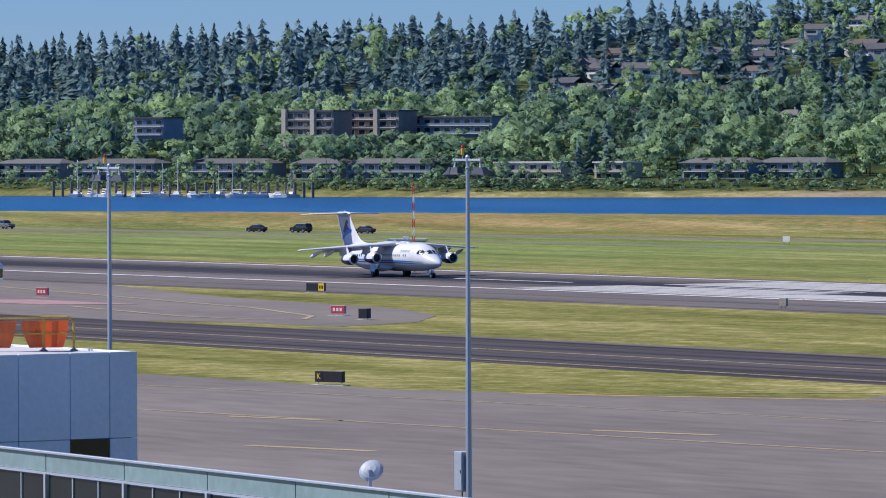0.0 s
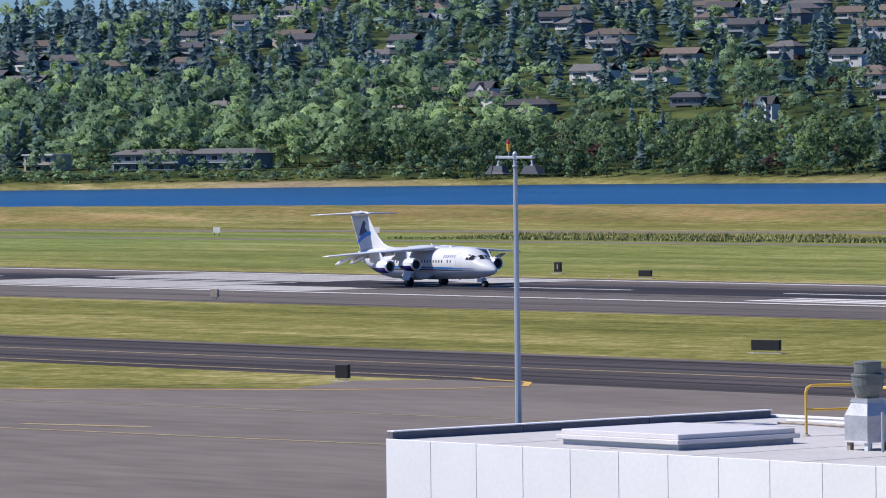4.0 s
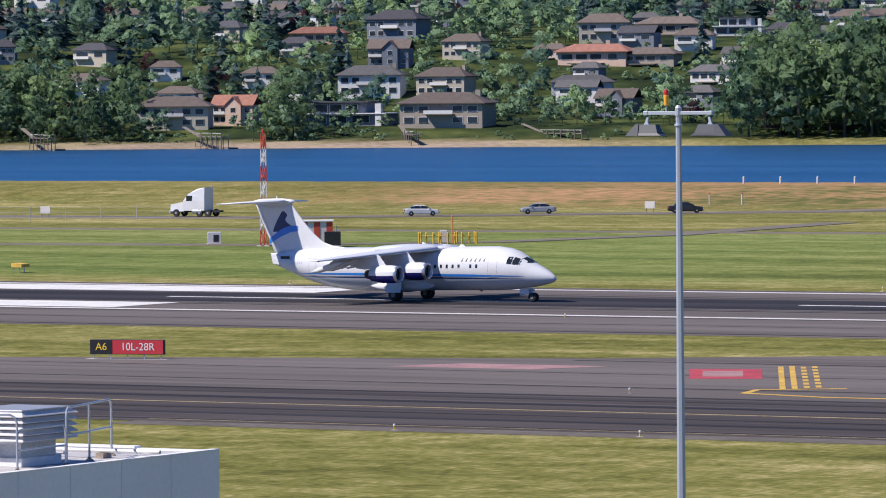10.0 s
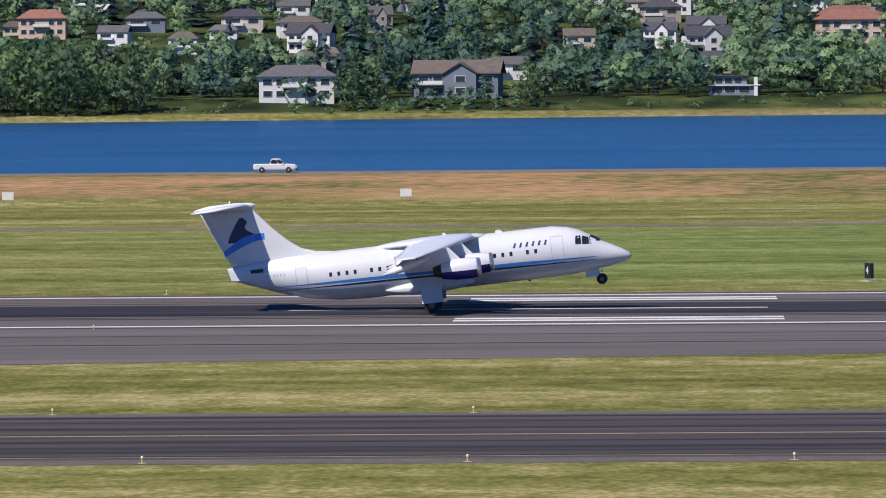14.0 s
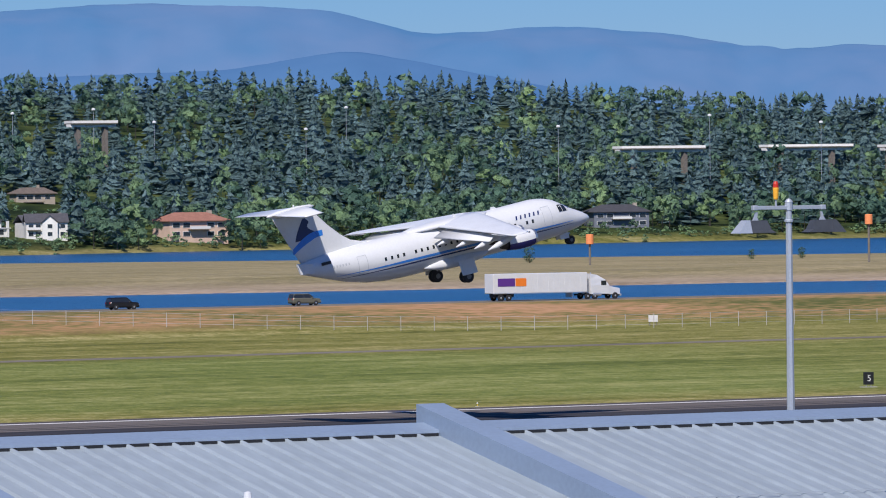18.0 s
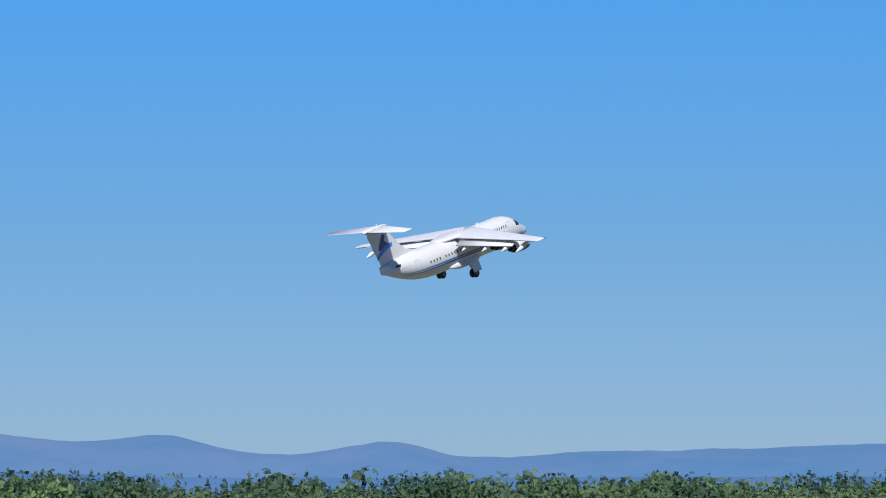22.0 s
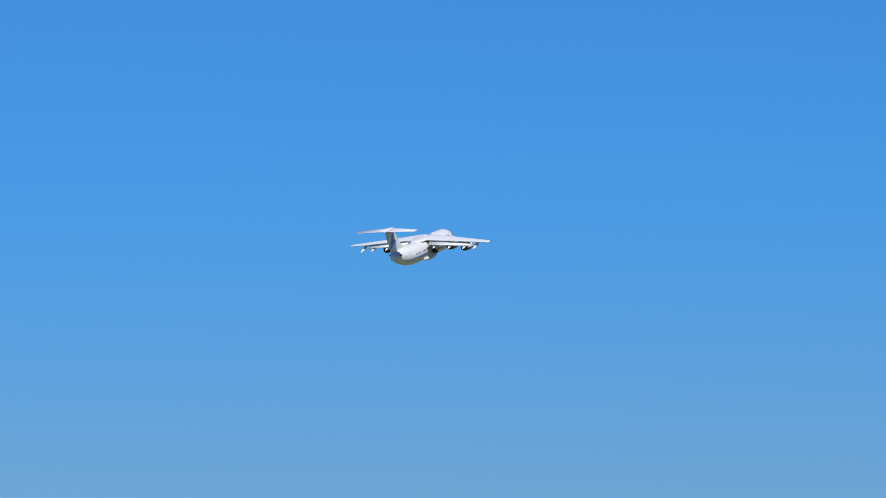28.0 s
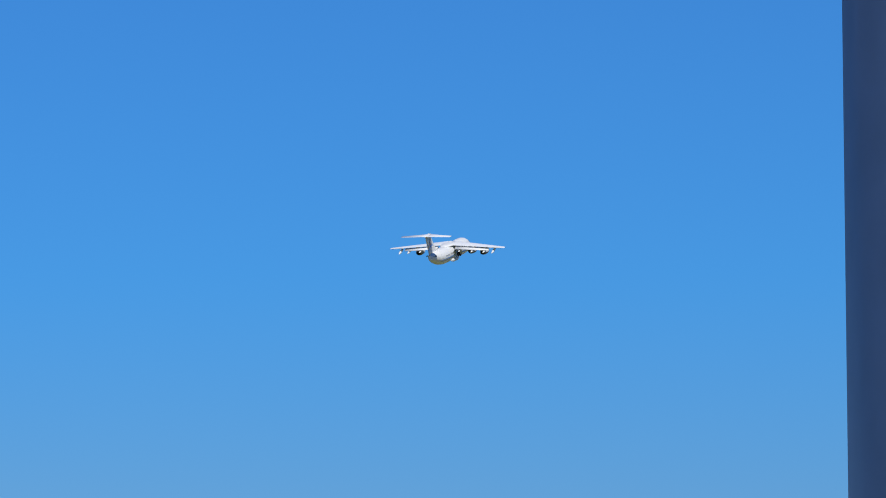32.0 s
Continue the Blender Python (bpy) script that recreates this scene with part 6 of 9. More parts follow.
plain_pole = "tall grey steel floodlight pole with a crossarm"
for a in ((-265, 153, FOOT, 17.6, plain_pole), (-229.2, 152, FOOT, 18.1, "tall grey floodlight pole with a low cabinet", 0, (2.1, 4.0, 0.7)), (-184, 152.6, FOOT, 17.8, plain_pole),
          (-140.3, 158.9, 6.5, 19.9, "grey floodlight pole on the white roof, with a cabinet", 0, (7.75, 10, 0.85)), (-83.9, 155.9, FOOT, 18.1, plain_pole), (-23.7, 132.9, FOOT, 18.3, plain_pole),
          (36.2, 117.6, FOOT, 19.0, "grey floodlight pole with a tilted floodlight", 0, None, 22), (88, 133.6, FOOT, 18.9, plain_pole), (150.5, 145, FOOT, 18.4, plain_pole)):
    light_pole(*a)

# low terminal building with the white roof
X0, X1, Y0, Y1, RZ = -180.24, -105.6, 142.6, 163.4, 6.5
concourse = thing("terminal_building", "low terminal building clad in white panels under a pale flat roof", "building", kind="structure")
part("core", blk(X0 + 0.1, X1 - 0.1, Y0 + 0.1, Y1 - 0.1, FOOT, RZ - 0.1), M_JOINT, concourse)
part("roof_deck", blk(X0 + 0.12, X1 - 0.12, Y0 + 0.12, Y1 - 0.12, RZ - 0.2, RZ), M_MEMBRANE, concourse, "pale roof membrane")
pan = None
for k in range(28):
    a, e = X0 + 2.84 * k, min(X0 + 2.84 * (k + 1), X1 - 0.1)
    if e - a < 0.1:
        continue
    for z0, z1 in ((FOOT, -3.0), (-2.98, 3.2), (3.22, RZ + 0.03)):
        part("wall_panel", blk(a + 0.012, e - 0.012, Y0, Y0 + 0.09, z0, z1, bevel=0.012), M_PANEL, concourse)
for k in range(7):
    a = Y0 + 0.1 + k * 2.96
    for z0, z1 in ((FOOT, -3.0), (-2.98, 3.2), (3.22, RZ + 0.06)):
        part("wall_panel", blk(X1 - 0.09, X1, a + 0.012, a + 2.948, z0, z1, bevel=0.012), M_PANEL, concourse)
part("coping", blk(X1 - 0.3, X1 + 0.02, Y0, Y1, RZ + 0.06, RZ + 0.1), M_PANEL, concourse)
part("back_parapet", blk(X0, X1 - 0.3, Y1 - 0.3, Y1, RZ - 0.2, RZ + 0.06), M_PANEL, concourse)
for k in range(13):
    part("parapet_cap", blk(X0 + k * 5.5, X0 + k * 5.5 + 5.46, Y1 - 0.36, Y1 + 0.05, RZ + 0.06, RZ + 0.13), M_PANEL, concourse)
for k in range(3):
    a = Y0 + 0.1 + k * (Y1 - Y0 - 0.5) / 3
    part("side_kerb", blk(X0, X0 + 0.34, a, a + (Y1 - Y0 - 0.5) / 3 - 0.03, RZ - 0.1, RZ + 0.3, bevel=0.02), M_JOINT, concourse)
    part("kerb_cap", blk(X0 - 0.05, X0 + 0.42, a, a + (Y1 - Y0 - 0.5) / 3 - 0.015, RZ + 0.302, RZ + 0.35, bevel=0.01), M_PANEL, concourse)
for k in range(1, 9):
    part("membrane_seam", blk(X0 + 0.2, X1 - 0.4, Y0 + 2 * k - 0.04, Y0 + 2 * k + 0.04, RZ, RZ + 0.006), M_MEMBRANE, concourse)
for k in range(1, 13):
    part("membrane_seam", blk(X0 + 6 * k - 0.035, X0 + 6 * k + 0.035, Y0 + 0.2, Y1 - 0.5, RZ + 0.006, RZ + 0.011), M_MEMBRANE, concourse)

rng = random.Random(5)
for k in range(9):  # white wrapped hoses along the back of the roof
    x = -176 + k * 7.4
    pts = [(x + i * 1.0, 160.3 + 0.22 * math.sin(i * 1.1 + k) + rng.uniform(-0.06, 0.06), RZ + 0.1) for i in range(8)]
    ob = thing("cable_sleeve", "white wrapped cable lying along the roof's back edge", "cable", None, "wrapped cables on the roof")
    part("sleeve", bar(pts, 0.09, 6), M_WHITE, ob)
    part("inner_cable", bar([(px, py - 0.5, pz - 0.04) for px, py, pz in pts], 0.05, 5), M_STAIN if k % 3 == 0 else M_BEIGE, ob)
for k in range(8):
    x = -150 + k * 5.6
    ob = thing("pipe_rack", "low steel pipe run on roof supports", "pipe", None, "pipe runs on the roof")
    part("pipe", bar([(x, 159.2, RZ + 0.25), (x + 5.6, 159.2, RZ + 0.25)], 0.07, 8), M_BEIGE, ob)
    for j in (0.6, 3.2):
        part("support", blk(x + j, x + j + 0.3, 158.95, 159.45, RZ, RZ + 0.18), M_STAIN, ob)


def skylight(x0, x1, y0, y1):
    ob = thing("skylight", "low white stepped roof hatch", "roof hatch")
    part("kerb", blk(x0 + 0.2, x1 - 0.2, y0 + 0.2, y1 - 0.2, RZ, RZ + 0.22), M_CAB, ob)
    part("lower_tier", blk(x0, x1, y0, y1, RZ + 0.22, RZ + 0.4, bevel=0.02), M_LOUVRE, ob)
    part("upper_tier", blk(x0 + 0.15, x1 - 0.15, y0 + 0.15, y1 - 0.15, RZ + 0.4, RZ + 0.6, bevel=0.02), M_LOUVRE, ob)


skylight(-117.8, -113.0, 143.6, 150.0), skylight(-172.2, -165.0, 144.7, 151.0)


def guard_rail(pts, label="yellow pipe guard rail standing on the roof", mat=None, h=2.0, r=0.06, ends=True):
    """Two rails with rounded ends along points on the roof."""
    mat = mat or M_RAIL
    ob = thing("guard_rail", label, "railing", None, "guard rails on the roof")
    pts = [Vector((x, y, RZ)) for x, y in pts]
    up = Vector((0, 0, 1))
    d0, d1 = (pts[1] - pts[0]).normalized(), (pts[-1] - pts[-2]).normalized()
    top = [pts[0] + up * (h - 0.28), pts[0] + up * (h - 0.1) + d0 * 0.05, pts[0] + up * h + d0 * 0.22] + [p + up * h for p in pts[1:-1]] + [pts[-1] + up * h - d1 * 0.22, pts[-1] + up * (h - 0.1) - d1 * 0.05, pts[-1] + up * (h - 0.28)]
    part("top_rail", bar(top, r, 8), mat, ob)
    part("mid_rail", bar([p + up * h * 0.52 for p in pts], r * 0.85, 6), mat, ob)
    for a, b in zip(pts, pts[1:]):
        n = max(1, round((b - a).length / 2.4))
        for i in range(n):
            p = a.lerp(b, i / n)
            part("post", bar([p, p + up * (h - (0.27 if p == pts[0] else 0))], r, 7), mat, ob)
            part("foot", lathe(((0.16, 0), (0.16, 0.02), (0.07, 0.08), (0.06, 0.12)), 8), M_STAIN, ob).matrix_basis = Matrix.Translation(p)
    part("post", bar([pts[-1], pts[-1] + up * (h - 0.27)], r, 7), mat, ob)
    part("foot", lathe(((0.16, 0), (0.16, 0.02), (0.07, 0.08), (0.06, 0.12)), 8), M_STAIN, ob).matrix_basis = Matrix.Translation(pts[-1])
    return ob


guard_rail([(-121.7, 150.5), (-120.4, 152.0)])
guard_rail([(-120.1, 153.0), (-112.6, 152.8)])
guard_rail([(-114.2, 151.6), (-114.6, 152.7)])
guard_rail([(-168.6, 154.6), (-167.6, 156.4)]), guard_rail([(-166.4, 158.7), (-161.5, 156.3)]), guard_rail([(-166.0, 155.4), (-159.6, 154.6), (-158.6, 152.4)])
guard_rail([(-158.0, 151.6), (-156.2, 152.9)]), guard_rail([(-155.8, 153.2), (-150.2, 154.2)]), guard_rail([(-149.4, 150.5), (-149.9, 154.0)])
guard_rail([(-107.2, 151.8), (-106.2, 152.4)], "grey pipe guard rail at the roof's edge", M_GREY, 1.85, 0.04)
guard_rail([(-106.4, 155.5), (-107.8, 160.2)], "grey pipe guard rail at the roof's edge", M_GREY, 1.9, 0.04)
guard_rail([(-106.2, 152.4), (-106.3, 155.3)], "grey pipe guard rail at the roof's edge", M_GREY, 1.35, 0.035)


def louvred_vent(x, y, w, d, z, h, label):
    """A square duct with a hood of slats; x, y is its middle, z the hood's foot."""
    ob = thing("roof_vent", label, "vent", pose(x, y, RZ))
    part("curb", blk(-w * 0.36, w * 0.36, -d * 0.36, d * 0.36, 0, 0.3, bevel=0.02), M_BEIGE, ob)
    part("duct", blk(-w * 0.31, w * 0.31, -d * 0.31, d * 0.31, 0.3, z + 0.2), M_ZINC, ob)
    part("core", blk(-w * 0.42, w * 0.42, -d * 0.42, d * 0.42, z + 0.02, z + h - 0.02), M_JOINT, ob)
    n = 5
    for k in range(n):
        a = z + k * h / n
        part("slat", loft([[(-w * 0.5, -d * 0.5, a), (w * 0.5, -d * 0.5, a), (w * 0.5, d * 0.5, a), (-w * 0.5, d * 0.5, a)],
                           [(-w * 0.5, -d * 0.5, a + 0.03), (w * 0.5, -d * 0.5, a + 0.03), (w * 0.5, d * 0.5, a + 0.03), (-w * 0.5, d * 0.5, a + 0.03)],
                           [(-w * 0.44, -d * 0.44, a + h / n * 0.82), (w * 0.44, -d * 0.44, a + h / n * 0.82), (w * 0.44, d * 0.44, a + h / n * 0.82), (-w * 0.44, d * 0.44, a + h / n * 0.82)]]), M_LOUVRE, ob)
    part("cover", blk(-w * 0.45, w * 0.45, -d * 0.45, d * 0.45, z + h - 0.04, z + h + 0.03, bevel=0.02), M_ZINC, ob)


louvred_vent(-111.15, 153.2, 2.35, 2.4, 0.55, 0.98, "white louvred roof vent on a grey duct")
louvred_vent(-108.25, 155.4, 2.6, 3.2, 0.85, 1.0, "large white louvred roof vent on a flared duct")


def exhaust(x, y, box, bowl, top, r, dark):
    """Four feet, a square plenum with sloped shoulders, a bowl and a round cap."""
    ob = thing("exhaust_stack", "dull metal exhaust stack with a round cap" if not dark else "dark olive exhaust fan on a galvanised square base", "exhaust", pose(x, y, RZ))
    m = M_STACK if dark else M_ZINC
    ring = lambda w, z: [(sx * w, sy * w, z) for sx, sy in ((-1, -1), (1, -1), (1, 1), (-1, 1))]
    for sx in (-1, 1):
        for sy in (-1, 1):
            part("foot", blk(sx * 0.48 - 0.09, sx * 0.48 + 0.09, sy * 0.48 - 0.09, sy * 0.48 + 0.09, 0, 0.31), M_STAIN if sx + sy else M_WHITE, ob)
    part("base", loft([ring(0.63, 0.3), ring(0.63, box), ring(0.44, bowl - 0.16), ring(0.44, bowl - 0.02)]), M_ZINC, ob, "galvanised square base")
    part("flange", blk(-0.655, 0.655, -0.655, 0.655, 0.3, 0.36), M_LOUVRE, ob)
    part("collar", blk(-0.47, 0.47, -0.47, 0.47, bowl - 0.18, bowl - 0.1), M_CAB, ob)
    part("bowl", lathe(((r * 0.62, bowl - 0.05), (r * 0.8, bowl + 0.12), (r * 0.97, bowl + 0.42), (r, bowl + 0.5), (r, top - 0.5), (r * 0.98, top - 0.46), (r * 0.7, top - 0.44)), 22), m, ob)
    part("band", lathe(((r, top - 0.56), (r + 0.03, top - 0.55), (r + 0.03, top - 0.49), (r, top - 0.48)), 22), m, ob)
    part("cap", lathe(((r * 0.8, top - 0.46), (r * 0.84, top - 0.42), (r * 0.84, top - 0.07), (r * 0.87, top - 0.06), (r * 0.85, top - 0.01), (r * 0.6, top + 0.015), (0.01, top + 0.02)), 22), m, ob, "round metal cap")
    part("handle", bar([(r * 0.72, r * 0.72, bowl + 0.45), (r * 0.85, r * 0.85, bowl + 0.55), (r * 0.85, r * 0.85, bowl + 0.75), (r * 0.72, r * 0.72, bowl + 0.85)], 0.03, 6), M_CAB, ob)


exhaust(-159.85, 149.75, 1.32, 1.98, 3.35, 0.61, True), exhaust(-160.3, 152.1, 1.15, 1.62, 3.2, 0.69, False)
fan = thing("fan_disc", "round grey dish on two short legs beside the stacks", "fan", pose(-157.4, 149.6, RZ, 0, 0, 32))
part("disc", moved(lathe(((0.0, 0.14), (0.4, 0.11), (0.59, 0.0), (0.59, -0.05), (0.0, 0.02)), 24, "y"), Matrix.Translation((0, 0, 1.0))), M_ZINC, fan)
part("hub", moved(lathe(((0.09, -0.14), (0.09, 0.0)), 8, "y"), Matrix.Translation((0, 0, 1.0))), M_CAB, fan)
part("feed_arm", bar([(-0.35, -0.3, 1.05), (-0.15, -0.2, 0.7), (0.1, -0.02, 0.45)], 0.035, 6), M_ZINC, fan)
part("leg", bar([(-1.05, -0.05, 0), (-1.05, -0.05, 1.5)], 0.06, 8), M_ZINC, fan)
part("leg", bar([(0.1, 0.05, 0), (0.1, 0.05, 1.0)], 0.06, 8), M_ZINC, fan)
part("cross_bar", bar([(-1.05, 0.0, 0.55), (0.1, 0.0, 0.55), (0.9, 0.0, 0.55)], 0.03, 6), M_CAB, fan)
for x, y, h in ((-142.6, 150.3, 0.42), (-126.9, 151.7, 0.42), (-127.4, 152.4, 0.4)):
    ob = thing("vent_pipe", "short rusty vent pipe on the roof", "pipe", pose(x, y, RZ), "vent pipes")
    part("pipe", lathe(((0.09, 0), (0.09, h), (0.07, h), (0.07, 0.1)), 12), M_STAIN, ob)
    part("collar", lathe(((0.14, 0), (0.14, 0.03), (0.09, 0.08)), 12), M_CAB, ob)
for x, y in ((-140.2, 154.0), (-154.5, 151.0)):
    ob = thing("roof_vent_hood", "small white bent vent pipe on the roof", "pipe", pose(x, y, RZ), "small white vents")
    part("pipe", bar([(0, 0, 0), (0, 0, 0.25), (0.05, -0.04, 0.33), (0.14, -0.1, 0.3)], 0.07, 8), M_WHITE, ob)
    part("collar", lathe(((0.15, 0), (0.15, 0.03), (0.08, 0.06)), 10), M_WHITE, ob)
for x, y in ((-160.5, 157.4), (-154.8, 157.0), (-147.6, 155.2), (-163.0, 153.5)):
    ob = thing("conduit", "thin dark bent conduits standing on the roof", "conduit", pose(x, y, RZ), "bent conduits")
    for k in range(3):
        part("pipe", bar([(k * 0.3, 0, 0), (k * 0.3, 0, 0.55), (k * 0.3 + 0.12, 0, 0.66), (k * 0.3 + 0.3, 0, 0.4), (k * 0.3 + 0.45, 0, 0.03)], 0.03, 6), M_DARK, ob)

# watching camera on a braced mast, antenna mast, small cameras
face = rot(38)


def camera_mast(x, y, z, label):
    ob = thing("camera_mast", label, "surveillance camera", Matrix.Translation((x, y, z)) @ face)
    part("mast", bar([(0, 0, 0), (0, 0, 3.1)], 0.11, 10, 0.075), M_POLE, ob)
    part("sleeve", bar([(0, 0, 0), (0, 0, 1.6)], 0.17, 10), M_BLACK, ob)
    for k in (-1, 1):
        part("brace", bar([(0, 0, 1.75), (k * 0.95, -0.35 * k, 0.03)], 0.055, 6), M_BLACK, ob)
    part("brace", bar([(0, 0, 1.75), (0.1, 0.95, 0.03)], 0.055, 6), M_BLACK, ob)
    part("collar", lathe(((0.09, 2.72), (0.14, 2.74), (0.14, 2.8), (0.09, 2.82)), 10), M_CAB, ob)
    b = part("drive_unit", blk(-0.3, 0.27, -0.26, 0.26, 3.0, 3.62, bevel=0.03), M_BEIGE, ob)
    part("housing", loft([[(-0.68, -0.33, 3.78), (0.55, -0.33, 3.66), (0.55, 0.33, 3.66), (-0.68, 0.33, 3.78)], [(-0.68, -0.33, 4.22), (0.6, -0.33, 4.2), (0.6, 0.33, 4.2), (-0.68, 0.33, 4.22)],
                          [(-0.6, -0.24, 4.42), (0.5, -0.24, 4.36), (0.5, 0.24, 4.36), (-0.6, 0.24, 4.42)]]), M_BEIGE, ob, "white weatherproof camera housing")
    part("lamp", blk(0.1, 0.72, -0.42, -0.33, 3.62, 4.05, bevel=0.03), M_BEIGE, ob)
    part("window", blk(0.56, 0.604, -0.22, 0.22, 3.8, 4.12), M_GLASS, ob)
    part("cable", bar([(0.15, -0.3, 3.62), (0.42, -0.32, 3.0), (0.36, -0.3, 2.3), (0.12, -0.15, 1.7)], 0.025, 5), M_BLACK, ob)
    part("cable", bar([(0.3, -0.3, 3.62), (0.5, -0.32, 2.8), (0.4, -0.3, 2.1), (0.15, -0.15, 1.5)], 0.02, 5), M_BLACK, ob)
    return ob


camera_mast(-122.9, 152.6, RZ, "white surveillance camera on a black-braced roof mast")
cab = thing("electrical_cabinet", "tall grey electrical cabinet beside the camera mast", "cabinet", Matrix.Translation((-123.5, 151.9, RZ)) @ face)
part("body", blk(-0.3, 0.3, -0.25, 0.25, 0.75, 2.55, bevel=0.02), M_CAB, cab)
part("door", blk(-0.27, 0.27, -0.275, -0.25, 0.8, 2.5), M_POLE, cab)
part("plinth", blk(-0.27, 0.27, -0.22, 0.22, 0, 0.75), M_BLACK, cab)
part("cable", bar([(0.1, -0.28, 2.3), (0.3, -0.4, 1.6), (0.75, -0.3, 1.3)], 0.03, 5), M_BLACK, cab)
part("cable", bar([(0.1, -0.28, 2.1), (0.3, -0.4, 1.45), (0.75, -0.3, 1.15)], 0.03, 5), M_BLACK, cab)
box = thing("junction_box", "small grey junction box on a post", "junction box", Matrix.Translation((-127.2, 156.2, RZ)) @ face)
part("box", blk(-0.18, 0.18, -0.1, 0.1, 0.42, 0.75, bevel=0.01), M_CAB, box)
part("post", bar([(0, 0, 0), (0, 0, 0.42)], 0.06, 6), M_BLACK, box)
part("conduit", bar([(0.18, 0, 0.6), (0.5, 0, 0.5), (0.8, 0, 0.1)], 0.04, 6), M_CAB, box)
ant = thing("antenna_mast", "grey antenna mast with four white aerials and a floodlight", "antenna", Matrix.Translation((-120.3, 155.2, RZ)) @ face)
part("mast", bar([(0, 0, 0), (0, 0, 3.95)], 0.1, 10, 0.085), M_POLE, ant)
part("base_flange", lathe(((0.26, 0), (0.26, 0.04), (0.15, 0.08), (0.12, 0.3)), 12), M_CAB, ant)
part("photocell", lathe(((0.11, 3.88), (0.2, 3.9), (0.2, 4.05), (0.13, 4.12), (0.01, 4.14)), 12), M_BEIGE, ant)
fl = part("floodlight", loft([[(-1.5, -0.2, 3.3), (-0.4, -0.2, 3.38), (-0.4, 0.2, 3.38), (-1.5, 0.2, 3.3)], [(-1.45, -0.28, 3.58), (-0.36, -0.28, 3.72), (-0.36, 0.25, 3.72), (-1.45, 0.25, 3.58)], [(-1.4, -0.15, 3.68), (-0.4, -0.15, 3.76), (-0.4, 0.2, 3.76), (-1.4, 0.2, 3.68)]]), M_BLACK, ant, "black floodlight")
part("floodlight_arm", bar([(-0.36, 0, 3.6), (-0.05, 0, 3.75)], 0.05, 6), M_BLACK, ant)
part("whip", bar([(-2.1, 0, 3.15), (0.5, 0, 3.2)], 0.012, 4), M_BLACK, ant)
for z in (2.62, 2.3):
    part("crossbar", blk(-1.75, -0.1, -0.05, 0.05, z - 0.05, z + 0.05, bevel=0.01), M_POLE, ant)
    part("crossbar", blk(0.5, 1.92, -0.05, 0.05, z - 0.09, z + 0.01, bevel=0.01), M_POLE, ant)
part("crossbar_arm", bar([(-0.1, 0, 2.55), (0.5, 0, 2.55)], 0.06, 6), M_CAB, ant)
for x in (-1.62, -0.66, 0.86, 1.8):
    a = part("aerial", lathe(((0.035, 2.2), (0.035, 2.72), (0.09, 2.76), (0.1, 2.95), (0.05, 3.08), (0.01, 3.12)), 10), M_WHITE, ant, "white dome aerial")
    a.matrix_basis = Matrix.Translation((x, 0, -0.04 if x > 0 else 0))
    part("cable", bar([(x, 0, 2.2), (x - 0.02, -0.05, 1.75), (x * 0.9, -0.08, 1.5), (x * 0.45, -0.1, 1.35), (0, -0.1, 1.6)], 0.018, 5), M_BLACK, ant)
part("cable", bar([(0, -0.12, 3.9), (-0.3, -0.12, 3.5), (-0.12, -0.14, 2.9), (-0.12, -0.13, 1.2), (0.05, -0.13, 0.3)], 0.05, 6), M_BLACK, ant)
bx = part("control_box", blk(-1.1, -0.35, -0.25, 0.05, 0.5, 1.3, bevel=0.02), M_CAB, ant, "grey control box")
part("latch", blk(-0.45, -0.4, -0.28, -0.25, 0.85, 1.0), M_BLACK, bx)
part("box_stand", blk(-1.05, -0.75, -0.2, 0.0, 0, 0.5), M_BLACK, ant)
for x in (-0.5, -0.25):
    part("conduit", bar([(x, -0.1, 0), (x, -0.1, 0.52)], 0.04, 6), M_CAB, ant)
cc = thing("camera_pole", "thin grey roof pole with two small dome cameras", "surveillance camera", Matrix.Translation((-134.8, 157.7, RZ)) @ face)
part("pole", bar([(0, 0, 0), (0, 0, 2.9)], 0.07, 8), M_CAB, cc)
for x, z, r in ((0.3, 2.55, 0.2), (-0.22, 1.95, 0.13), (0.25, 1.6, 0.14)):
    part("dome_camera", moved(lathe(((0.01, -r), (r * 0.8, -r * 0.7), (r, 0), (r * 0.9, r * 0.6), (0.01, r * 0.8)), 12), Matrix.Translation((x, 0, z))), M_WHITE if x > 0.26 else M_CAB, cc)
    part("arm", bar([(0, 0, z + 0.1), (x, 0, z + r * 0.75)], 0.03, 6), M_POLE, cc)
for z in (0.9, 1.15, 1.4):
    part("clamp", blk(-0.14, 0.14, -0.09, 0.09, z, z + 0.09), M_CAB, cc)
part("cable", bar([(0.05, 0, 1.5), (0.25, 0, 0.9), (0.5, 0, 0.4), (0.9, 0, 0.25)], 0.04, 6), M_CAB, cc)
vb = thing("valve_box", "small dark valve box with pipes on the roof", "valve box", pose(-132.7, 157.4, RZ))
part("box", blk(-0.25, 0.25, -0.2, 0.2, 0.1, 0.55, bevel=0.02), M_CAB, vb)
part("pipe", bar([(-0.9, 0, 0.3), (0.9, 0, 0.3)], 0.06, 6), M_CAB, vb)
for x in (-0.2, 0.2):
    part("leg", blk(x - 0.05, x + 0.05, -0.15, 0.15, 0, 0.12), M_STAIN, vb)

bring_near()
